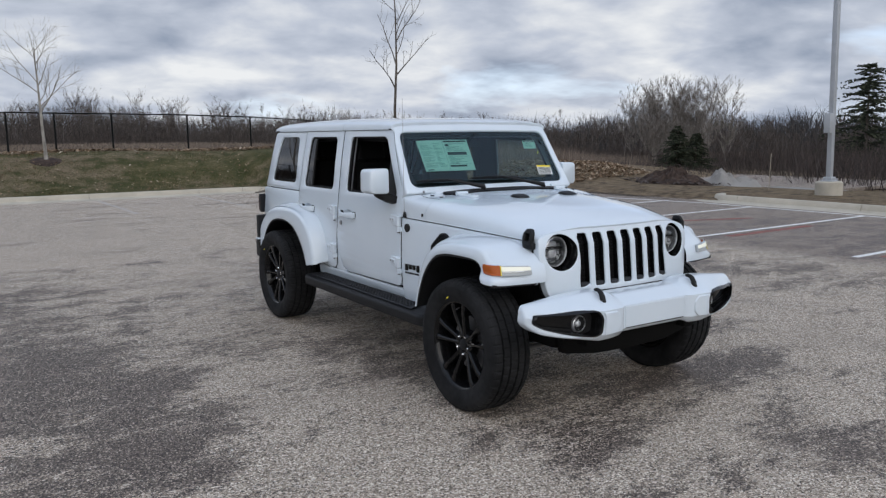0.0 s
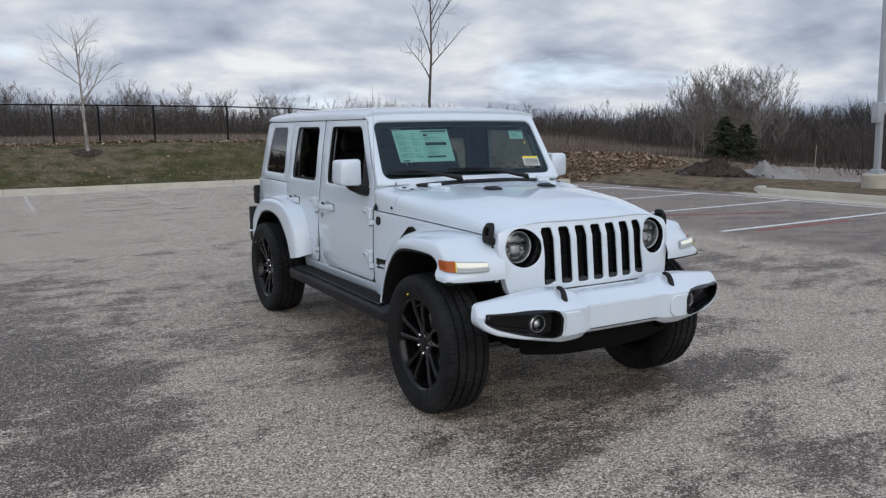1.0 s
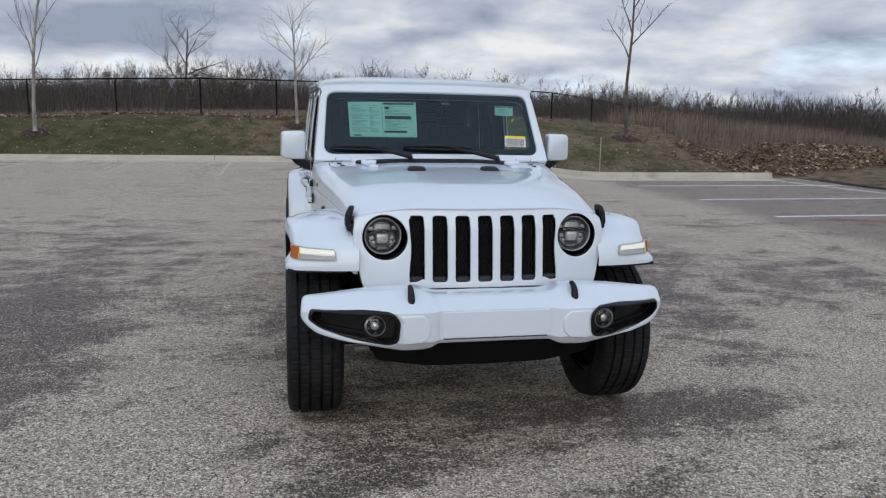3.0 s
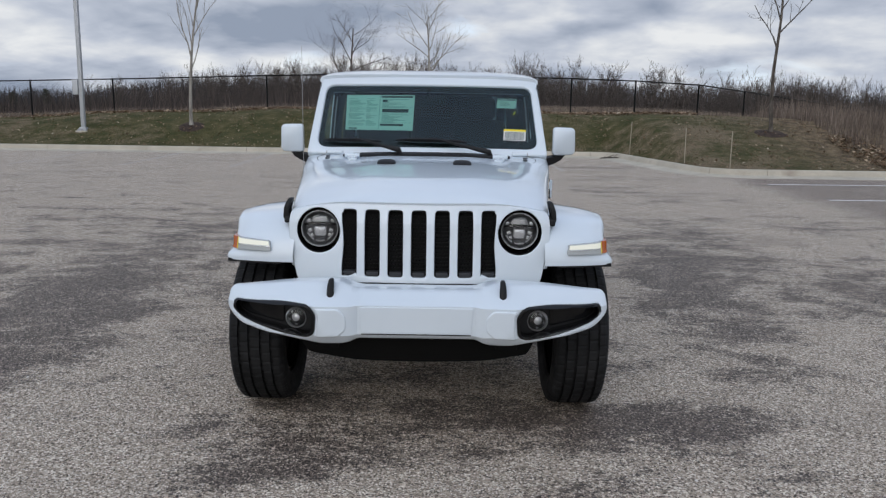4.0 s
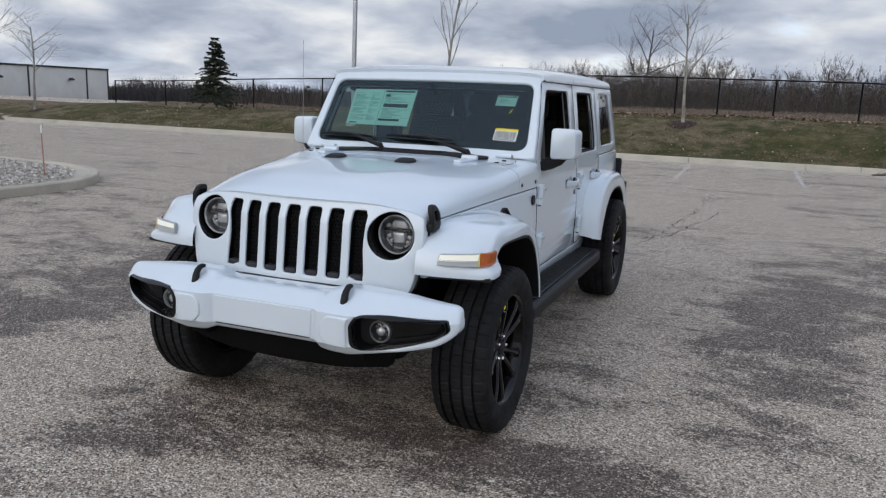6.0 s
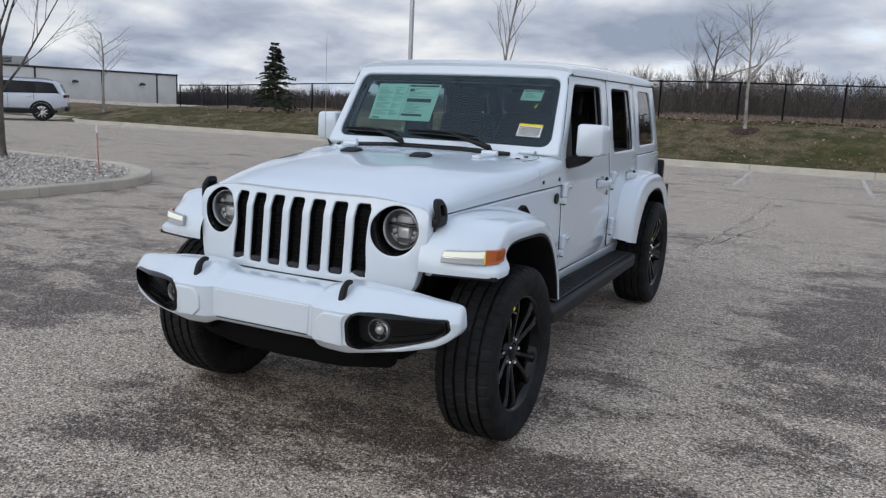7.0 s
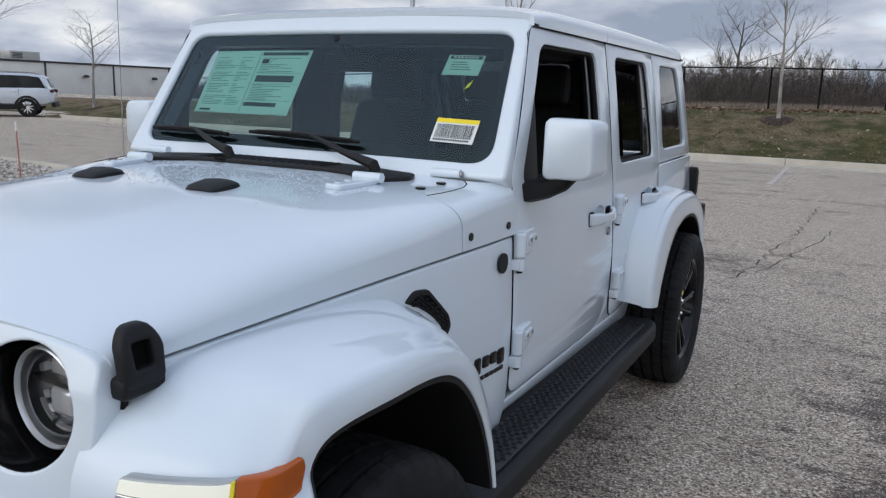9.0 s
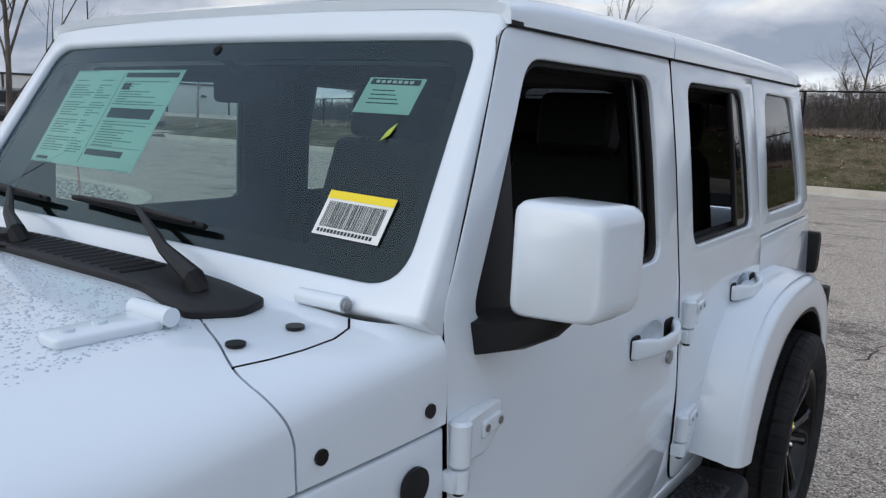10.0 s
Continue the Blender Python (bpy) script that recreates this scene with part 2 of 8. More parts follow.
def curve_at(table, x):
    """Smooth value between the rows (x, value) of a table."""
    xs = [r[0] for r in table]
    if x <= xs[0]:
        return table[0][1]
    if x >= xs[-1]:
        return table[-1][1]
    for i in range(len(xs) - 1):
        if xs[i] <= x <= xs[i + 1]:
            h = xs[i + 1] - xs[i]
            t = (x - xs[i]) / h
            y0, y1 = table[i][1], table[i + 1][1]
            m0 = (y1 - table[i - 1][1]) / (xs[i + 1] - xs[i - 1]) * h if i else y1 - y0
            m1 = (table[i + 2][1] - y0) / (xs[i + 2] - xs[i]) * h if i + 2 < len(xs) else y1 - y0
            return (2 * t ** 3 - 3 * t ** 2 + 1) * y0 + (t ** 3 - 2 * t ** 2 + t) * m0 + (3 * t ** 2 - 2 * t ** 3) * y1 + (t ** 3 - t ** 2) * m1


def step(a, b, x):
    t = min(max((x - a) / (b - a), 0.0), 1.0)
    return t * t * (3 - 2 * t)


# ---- materials of the place ----
def asphalt_material():
    m = Mat("asphalt", rough=0.85, spec=0.3)
    place = m.n.new("ShaderNodeSeparateXYZ")
    m.l.new(m.co, place.inputs[0])
    px, py = place.outputs[0], place.outputs[1]

    def patch(x, y, rx, ry, turn=0.0):
        """One at the middle of a patch, falling to nothing at its rim."""
        c, s = math.cos(radians(turn)), math.sin(radians(turn))
        dx, dy = m.math("SUBTRACT", px, x), m.math("SUBTRACT", py, y)
        u = m.math("DIVIDE", m.math("ADD", m.math("MULTIPLY", dx, c), m.math("MULTIPLY", dy, s)), rx)
        v = m.math("DIVIDE", m.math("SUBTRACT", m.math("MULTIPLY", dy, c), m.math("MULTIPLY", dx, s)), ry)
        d = m.math("ADD", m.math("MULTIPLY", u, u), m.math("MULTIPLY", v, v))
        return m.range(d, 0.0, 1.0, 1.0, 0.0)

    broad = m.noise(0.42, 3, 0.5, stretch=(1.0, 0.55, 1), offset=(2, 0, 0), distort=0.4)
    ragged = m.noise(1.9, 12, 0.74, stretch=(0.75, 1.2, 1), offset=(3, 5, 0), distort=0.25)
    streak = m.noise(0.8, 8, 0.70, stretch=(0.30, 1.9, 1), offset=(7, 1, 0), distort=0.2)
    # worn lanes run along x further up the lot
    body = m.math("ADD", m.math("MULTIPLY", m.math("SUBTRACT", broad, 0.5), m.range(py, 4.0, 9.0, 0.50, 0.25)), m.math("MULTIPLY", m.math("SUBTRACT", streak, 0.5), m.range(py, 3.0, 9.0, 0.35, 1.05)))
    mask = m.math("ADD", m.math("ADD", body, m.math("MULTIPLY", m.math("SUBTRACT", ragged, 0.5), 1.55)), m.range(py, 3.0, 8.0, 0.498, 0.630))
    # damp ground that dries last, and the dry ground between
    for x, y, rx, ry, turn, k in ((-3.6, 0.8, 1.2, 2.5, 0, 0.24), (-2.8, 5.4, 1.7, 1.7, 20, 0.17), (2.2, 1.8, 0.55, 2.2, -4, 0.25), (3.0, 5.2, 0.9, 2.4, -14, 0.26), (4.4, 2.6, 0.9, 0.8, 0, 0.16),
                                   (-3.6, -2.6, 1.6, 1.3, 25, 0.24), (0.9, -0.35, 1.2, 0.4, 0, 0.26), (-0.6, -0.75, 0.5, 0.32, 20, 0.22), (0.8, -1.5, 1.0, 0.4, 10, 0.15), (1.45, -0.5, 0.4, 0.55, 0, 0.24), (-2.6, 2.4, 0.8, 1.6, 0, 0.20), (-2.4, 0.9, 0.5, 1.2, 0, 0.18), (-0.7, -1.7, 0.8, 0.35, 30, 0.10), (1.2, -2.4, 1.5, 0.6, 12, 0.10), (4.0, 9.5, 1.6, 1.2, 0, 0.10), (9.5, 5.0, 3.0, 9.0, 0, 0.08), (-8.2, 3.0, 1.8, 4.5, 0, 0.10)):
        mask = m.math("SUBTRACT", mask, m.math("MULTIPLY", patch(x, y, rx * 1.15, ry * 1.15, turn), k * 0.62))
    for x, y, rx, ry, turn, k in ((-1.6, 0.2, 0.75, 2.8, 6, 0.24), (1.2, 4.2, 0.8, 2.6, 0, 0.20), (3.2, 0.3, 1.0, 2.0, 0, 0.24), (4.6, 4.6, 1.1, 1.0, 0, 0.18), (-0.9, -2.3, 1.2, 0.5, 20, 0.16), (-0.5, 9.2, 3.4, 1.8, 0, 0.16), (2.8, -2.6, 1.2, 0.7, 30, 0.16), (-0.1, -1.05, 0.9, 0.17, 15, 0.30), (2.4, -0.3, 0.6, 0.7, 0, 0.16)):
        mask = m.math("ADD", mask, m.math("MULTIPLY", patch(x, y, rx * 1.1, ry * 1.1, turn), k * 0.60))
    speck = m.math("ADD", m.math("SUBTRACT", m.noise(58, 2, 0.7), 0.5), m.math("MULTIPLY", m.math("SUBTRACT", m.noise(17, 3, 0.75, stretch=(0.7, 1.3, 1)), 0.5), 0.8))
    cover = m.range(m.math("ADD", mask, m.math("MULTIPLY", speck, 0.80)), 0.415, 0.475)
    chips = m.n.new("ShaderNodeSeparateColor")
    m.l.new(m.voronoi(128, output="Color"), chips.inputs[0])
    pale = m.ramp(chips.outputs[0], [(0.0, (0.060, 0.045, 0.033)), (0.26, (0.335, 0.268, 0.205)), (0.72, (0.600, 0.492, 0.384)), (1.0, (0.99, 0.90, 0.77))])
    dark = m.ramp(chips.outputs[1], [(0.0, (0.013, 0.010, 0.008)), (0.5, (0.118, 0.091, 0.072)), (0.86, (0.265, 0.210, 0.168)), (1.0, (0.74, 0.61, 0.49))])
    base = m.mix(cover, dark, pale)
    # soft brown silt here and there
    tint = m.noise(0.9, 3, 0.5, offset=(9, 2, 0))
    base = m.mix(m.range(tint, 0.54, 0.75, 0.0, 0.35), base, m.mix(cover, (0.120, 0.088, 0.071), (0.32, 0.262, 0.21)))
    # the side bay was patched with newer, browner asphalt
    bay = m.range(m.math("ADD", px, m.math("MULTIPLY", m.math("SUBTRACT", ragged, 0.5), 1.6)), 6.0, 6.8)
    base = m.mix(m.math("MULTIPLY", bay, 0.55), base, m.mix(ragged, (0.115, 0.087, 0.076), (0.205, 0.163, 0.142)))
    cool = m.n.new("ShaderNodeMix")
    cool.data_type, cool.blend_type = "RGBA", "MULTIPLY"
    cool.inputs[0].default_value, cool.inputs[7].default_value = 1.0, (0.952, 0.968, 0.992, 1)
    m.l.new(base, cool.inputs[6])
    base = cool.outputs[2]
    m.color(base)
    m.rough(m.range(cover, 0.0, 1.0, 0.58, 0.92))
    m.bump(m.math("ADD", m.voronoi(118), m.math("MULTIPLY", m.noise(18, 4), 0.6)), 0.9, 0.009)
    return m.m


def concrete_material(name, tone=(0.40, 0.375, 0.325)):
    m = Mat(name, rough=0.9, spec=0.3)
    a = m.noise(1.6, 6, 0.65)
    b = m.noise(60, 3, 0.7)
    c = m.mix(m.range(a, 0.35, 0.7), tuple(0.74 * t for t in tone), tone)
    c = m.mix(m.range(b, 0.42, 0.62, 0.0, 0.30), c, tuple(0.55 * t for t in tone))
    stain = m.noise(0.7, 4, 0.6, offset=(4, 1, 2))
    c = m.mix(m.range(stain, 0.6, 0.72, 0.0, 0.45), c, (0.20, 0.145, 0.105))
    m.color(c).bump(b, 0.35, 0.003)
    return m.m


def turf_material():
    m = Mat("turf", rough=0.95, spec=0.2)
    big = m.noise(0.22, 5, 0.6)
    mid = m.noise(1.7, 6, 0.68)
    fine = m.noise(22, 4, 0.75)
    green = m.mix(m.range(mid, 0.4, 0.62), (0.058, 0.060, 0.020), (0.115, 0.100, 0.044))
    straw = m.mix(m.range(fine, 0.38, 0.62), (0.080, 0.058, 0.034), (0.30, 0.235, 0.15))
    c = m.mix(m.range(m.math("ADD", m.math("MULTIPLY", big, 0.55), m.math("MULTIPLY", mid, 0.45)), 0.48, 0.59), green, straw)
    # rough meadow away from the mown slope
    sep = m.n.new("ShaderNodeSeparateXYZ")
    m.l.new(m.co, sep.inputs[0])
    wild = m.math("MAXIMUM", m.range(m.math("ADD", sep.outputs[1], m.math("MULTIPLY", mid, 2.0)), 26.2, 28.0),
                  m.range(m.math("ADD", sep.outputs[0], m.math("MULTIPLY", mid, 2.0)), 9.0, 11.5))
    meadow = m.mix(m.range(m.noise(3.5, 5, 0.7), 0.38, 0.62), (0.085, 0.062, 0.040), (0.25, 0.185, 0.115))
    c = m.mix(wild, c, meadow)
    c = m.mix(m.range(fine, 0.52, 0.75, 0.0, 0.55), c, (0.028, 0.026, 0.014))
    m.color(c).bump(m.math("ADD", fine, m.noise(6, 4)), 0.9, 0.05)
    return m.m


def bark_material(name, a, b):
    m = Mat(name, rough=0.9, spec=0.25)
    m.color(m.mix(m.range(m.noise(9, 5, 0.65, stretch=(1, 1, 0.3)), 0.38, 0.64), a, b)).bump(m.noise(40, 3), 0.4, 0.004)
    return m.m


def island_material(name, stops, rough=0.9):
    m = Mat(name, rough=rough, spec=0.25)
    m.color(m.ramp(m.island(), stops))
    return m.m


M_ASPHALT = asphalt_material()
M_CURB = concrete_material("curb_concrete", (0.57, 0.52, 0.43))
M_TURF = turf_material()
M_BARK_PALE = bark_material("pale_bark", (0.20, 0.185, 0.165), (0.40, 0.375, 0.34))
M_BARK_DARK = bark_material("dark_bark", (0.06, 0.052, 0.045), (0.15, 0.13, 0.112))
M_WOODS = island_material("winter_woods", [(0.0, (0.040, 0.033, 0.030)), (0.5, (0.085, 0.070, 0.062)), (0.85, (0.14, 0.118, 0.104)), (1.0, (0.24, 0.21, 0.185))])
M_BRUSH = island_material("brush", [(0.0, (0.048, 0.040, 0.038)), (0.55, (0.080, 0.066, 0.061)), (0.9, (0.116, 0.092, 0.082)), (1.0, (0.16, 0.126, 0.108))])
M_THICKET = island_material("pale_thicket", [(0.0, (0.11, 0.098, 0.088)), (0.6, (0.22, 0.196, 0.177)), (1.0, (0.36, 0.325, 0.295))])
M_FAR = island_material("far_trees", [(0.0, (0.050, 0.050, 0.054)), (1.0, (0.095, 0.090, 0.092))])
M_REED = island_material("dry_grass", [(0.0, (0.10, 0.078, 0.063)), (0.6, (0.19, 0.150, 0.124)), (1.0, (0.32, 0.262, 0.215))])
M_GRASS = island_material("grass_blades", [(0.0, (0.040, 0.050, 0.014)), (0.5, (0.085, 0.088, 0.030)), (0.8, (0.15, 0.125, 0.06)), (1.0, (0.27, 0.21, 0.12))])
M_LEAVES = island_material("fallen_leaves", [(0.0, (0.10, 0.062, 0.036)), (0.5, (0.23, 0.15, 0.092)), (0.85, (0.40, 0.30, 0.20)), (1.0, (0.55, 0.47, 0.36))])
M_NEEDLE = island_material("needles", [(0.0, (0.014, 0.018, 0.012)), (0.6, (0.036, 0.044, 0.029)), (1.0, (0.085, 0.092, 0.058))])
M_GRAVEL = island_material("island_gravel", [(0.0, (0.15, 0.135, 0.12)), (0.4, (0.36, 0.33, 0.295)), (0.8, (0.54, 0.50, 0.455)), (1.0, (0.76, 0.72, 0.67))])
M_MULCH = bark_material("mulch", (0.026, 0.017, 0.013), (0.075, 0.050, 0.038))
M_FENCE = material("black_fence", (0.006, 0.006, 0.0065), 0.6, 0.0, 0.2)
M_GALV = Mat("galvanised_steel", rough=0.5, metal=0.35)
M_GALV.color(M_GALV.mix(M_GALV.noise(5, 4, 0.6), (0.36, 0.38, 0.40), (0.52, 0.54, 0.57)))
M_GALV = M_GALV.m
M_LINE = Mat("worn_line_paint", rough=0.8)
M_LINE.color(M_LINE.mix(M_LINE.range(M_LINE.noise(14, 6, 0.75), 0.54, 0.68), (0.80, 0.79, 0.76), (0.25, 0.22, 0.19)))
M_LINE = M_LINE.m
M_LINE_FADED = Mat("faded_line_paint", rough=0.85)
M_LINE_FADED.color(M_LINE_FADED.mix(M_LINE_FADED.range(M_LINE_FADED.noise(9, 6, 0.75), 0.42, 0.58), (0.60, 0.57, 0.53), (0.37, 0.315, 0.262)))
M_LINE_FADED = M_LINE_FADED.m
M_RED = Mat("red_paint_marks", rough=0.85)
M_RED.color(M_RED.mix(M_RED.range(M_RED.noise(6, 6, 0.75), 0.46, 0.62), (0.30, 0.10, 0.078), (0.13, 0.090, 0.076)))
M_RED = M_RED.m
M_STAKE = material("weathered_stake", (0.36, 0.31, 0.24), 0.8)


# ---- ground ----
def lot_edge(x):
    """The y of the kerb on the far side of the lot at x."""
    rows = ((4.9, 19.4), (5.05, 19.1), (5.4, 17.2), (6.0, 14.35), (6.3, 13.85), (6.6, 13.7))
    if x <= rows[0][0]:
        return 19.4
    for (xa, ya), (xb, yb) in zip(rows, rows[1:]):
        if x <= xb:
            return lerp(ya, yb, (x - xa) / (xb - xa))
    return 13.7


def bank(x, y):
    """Height of the ground."""
    if x > 11.6 and y < 19.4 + (x - 11.6):
        rise = 0.10 * step(12.7, 13.2, x) - 0.25 * step(15, 22, x) - 1.2 * step(24, 60, x)
        rise += 0.55 * step(14.0, 19.0, y) * step(12.0, 14.0, x) * (1 - step(20, 27, x))
        # up to the foot of the bank
        return lerp(rise, north_bank(x, y), step(-3.0, 0.0, y - 19.4 - (x - 11.6))) if y > 16.4 else rise
    if x < -27.2:
        inner = step(24.0, 28.0, y) * 0.5 - step(30, 50, y) * 1.4
        edge = step(-31.2, -27.2, x)
        return lerp(inner if y > 22 else -0.06, north_bank(x, y), edge * edge)
    return north_bank(x, y)


def north_bank(x, y):
    e = lot_edge(x - 0.20) + 0.10
    if y < e + 0.05:
        return -0.06
    top = lerp(0.70, 1.18, step(-20, -5, x)) - 0.9 * step(9, 24, x)
    h = 0.10 + (top - 0.10) * step(e, max(e + 4.6, min(24.1, e + 7.5)), y)
    # behind the fence the meadow stays level before it falls to the woods
    level = step(-7, -1, x)
    h += 0.12 * step(26.5, 31, y) - 2.4 * step(lerp(31, 47, level), lerp(60, 62, level), y)
    h += 0.035 * math.sin(x * 0.9 + y * 0.5) * step(e + 0.5, e + 2, y)
    return h + 5.0 * step(110, 260, y)


def spread(a, b, fine_a, fine_b, fine, coarse):
    """Grid lines: fine between fine_a and fine_b, widening outside."""
    out = list(np.arange(fine_a, fine_b + 1e-6, fine))
    s, x = coarse, fine_b
    while x < b:
        x += s
        s *= 1.35
        out.append(min(x, b))
    s, x = coarse, fine_a
    while x > a:
        x -= s
        s *= 1.35
        out.insert(0, max(x, a))
    return out


def build_ground():
    xs = sorted(set(spread(-900, 900, -36, 30, 0.6, 1.2)) | set(np.arange(4.5, 7.5, 0.12)))
    ys = spread(-900, 900, 12, 34, 0.35, 1.0)
    verts = [(x, y, bank(x, y) + 0.05 * noise.noise((x * 0.6, y * 0.6, 0)) * (1 if y > 20 else 0)) for y in ys for x in xs]
    n = len(xs)
    faces = [(j * n + i, j * n + i + 1, (j + 1) * n + i + 1, (j + 1) * n + i) for j in range(len(ys) - 1) for i in range(n - 1)
             if not (xs[i] > -60 and xs[i + 1] < 4 and ys[j + 1] < 18.5 and ys[j] > -50)]
    ob = part("ground", raw_mesh("ground", verts, faces, 180), M_TURF)
    tagged(ob, "grassy ground sheet with short winter turf and a low bank", "ground", kind="structure")


build_ground()

# the lot, with a rounded inner corner towards the side bay
EDGE = rounded([(-90, 60), (-28.4, 60), (-28.4, 19.4), (5.0, 19.4), (6.0, 13.7), (11.2, 13.7), (11.7, 16.2), (24, 16.2), (24, 9.0), (12.7, 9.0), (12.7, -40), (-90, -40)],
               [0, 0, 2.5, 0.7, 1.2, 0.4, 0.3, 0, 0, 0.5, 0, 0], 6)
lot = part("parking_lot", plate(EDGE, thick=0.1, bevel=0.0, shape=lambda u, v, w: (u, v, w - 0.05)), M_ASPHALT, angle=30)
tagged(lot, "worn grey asphalt parking lot with damp dark patches", "parking lot", kind="structure")


def kerb_run(points, holder, width=0.17, height=0.15, gutter=0.55, length=3.0):
    """Kerb stones along a line, the lot on the right-hand side of its direction."""
    pts = [Vector((*p, 0)) for p in points]
    dist = [0.0]
    for a, b in zip(pts, pts[1:]):
        dist.append(dist[-1] + (b - a).length)

    def at(s):
        for i in range(len(pts) - 1):
            if s <= dist[i + 1] or i == len(pts) - 2:
                d = (pts[i + 1] - pts[i]).normalized()
                return pts[i] + d * (s - dist[i]), Vector((d.y, -d.x, 0))

    total, s = dist[-1], 0.0
    while s < total - 0.05:
        e = min(s + length, total)
        m = max(2, int((e - s) / 0.35) + 1) if len(points) > 2 else 2
        rings = []
        for k in range(m):
            p, side = at(lerp(s + 0.006, e - 0.006, k / (m - 1)))
            prof = [(-width, -0.05), (-width, height - 0.02), (-width + 0.02, height), (-0.03, height), (-0.008, height - 0.02), (0.02, 0.035), (0.05, 0.016), (gutter, 0.006), (gutter, -0.05)]
            rings.append([p + side * a + Vector((0, 0, b)) for a, b in prof])
        part("kerb_stone", loft(rings, closed=True), M_CURB, holder, angle=40)
        s = e


kerb = new("kerb")
tagged(kerb, "pale concrete kerb with gutter round the parking lot", "kerb", kind="structure")
kerb_run([(-28.4, 34), *[(-28.4 + 2.5 * (1 - math.cos(a)), 21.9 - 2.5 * math.sin(a)) for a in np.linspace(0, math.pi / 2, 7)], (4.4, 19.4)], kerb)
kerb_run(rounded([(4.4, 19.4), (5.0, 19.35), (5.4, 17.2), (6.0, 14.2), (6.6, 13.7), (7.4, 13.7)], [0, 0.4, 0.8, 0.7, 0.6, 0], 5), kerb)
kerb_run([(7.4, 13.7), (11.2, 13.7)], kerb)
kerb_run(rounded([(24, 9.0), (13.1, 9.0), (12.7, 8.6), (12.7, 8.0)], [0, 0.4, 0.4, 0], 4)[1:], kerb)
kerb_run([(12.7, 8.0), (12.7, -30)], kerb)


def line_mark(x0, y0, x1, y1, mat, name="line_marking", label="white painted parking line on asphalt", width=0.1):
    a, b = Vector((x0, y0, 0.004)), Vector((x1, y1, 0.004))
    s = (b - a).normalized().cross(Vector((0, 0, 1))) * width / 2
    ob = part(name, raw_mesh(name, [tuple(p) for p in (a - s, a + s, b + s, b - s)], [(0, 1, 2, 3)]), mat)
    ob.data.validate()
    tagged(ob, label, "road marking", kind="structure")


for yy in (-0.75, 1.8, 4.4, 6.95, 9.3, 11.9):
    line_mark(6.7, yy, 11.9, yy + 0.12, M_LINE)
line_mark(11.95, 1.0, 11.95, 8.4, M_LINE)
line_mark(11.95, 8.4, 11.0, 13.0, M_LINE)
for xx in (-12.8, -10.2, -7.6, -5.0, -2.4, 0.25, 2.85):
    line_mark(xx, 14.3, xx - 0.05, 18.8, M_LINE_FADED, label="faded parking line on worn asphalt", width=0.085)
for x0, y0, x1, y1 in ((7.2, 4.15, 9.6, 4.2), (7.4, 6.6, 8.2, 6.2), (8.2, 6.2, 9.9, 5.6), (7.0, 1.55, 8.3, 1.6)):
    line_mark(x0, y0, x1, y1, M_RED, "paint_mark", "faded red paint mark on asphalt", 0.16)

# cracks in the asphalt
M_CRACK = material("crack", (0.060, 0.050, 0.043), 0.95)


def crack(points, seed, w=0.018):
    rnd = random.Random(seed)
    pts = []
    for a, b in zip(points, points[1:]):
        k = max(2, int(math.dist(a, b) / 0.12))
        pts += [(lerp(a[0], b[0], i / k) + rnd.uniform(-0.04, 0.04), lerp(a[1], b[1], i / k) + rnd.uniform(-0.04, 0.04)) for i in range(k)]
    pts.append(points[-1])
    verts, faces = [], []
    for i, p in enumerate(pts):
        q = pts[min(i + 1, len(pts) - 1)]
        o = pts[max(i - 1, 0)]
        d = Vector((q[0] - o[0], q[1] - o[1])).normalized()
        ww = w * rnd.uniform(0.35, 1.2)
        verts += [(p[0] - d.y * ww, p[1] + d.x * ww, 0.003), (p[0] + d.y * ww, p[1] - d.x * ww, 0.003)]
        if i:
            faces.append((2 * i - 2, 2 * i - 1, 2 * i + 1, 2 * i))
    tagged(part("crack", raw_mesh("crack", verts, faces), M_CRACK), "dark thin crack across the asphalt", "crack", kind="structure")


crack([(0.78, 5.7), (0.92, 6.7), (1.03, 8.0), (1.15, 9.6), (1.18, 11.55)], 1, 0.0085)
crack([(0.94, 6.05), (1.12, 7.05), (1.32, 8.0), (1.44, 9.1)], 2, 0.007)
crack([(-3.0, 10.5), (-2.2, 13.0), (-2.0, 15.0)], 4, 0.005)


# ---- plants ----
def tube_into(V, F, pts, radii, n):
    base = len(V)
    for i, p in enumerate(pts):
        d = (pts[min(i + 1, len(pts) - 1)] - pts[max(i - 1, 0)])
        d.normalize()
        u = d.orthogonal().normalized()
        v = d.cross(u)
        for k in range(n):
            a = 2 * math.pi * k / n
            V.append(tuple(p + radii[i] * (math.cos(a) * u + math.sin(a) * v)))
    for i in range(len(pts) - 1):
        for k in range(n if n > 2 else 1):
            j = (k + 1) % n
            F.append((base + i * n + k, base + i * n + j, base + (i + 1) * n + j, base + (i + 1) * n + k))


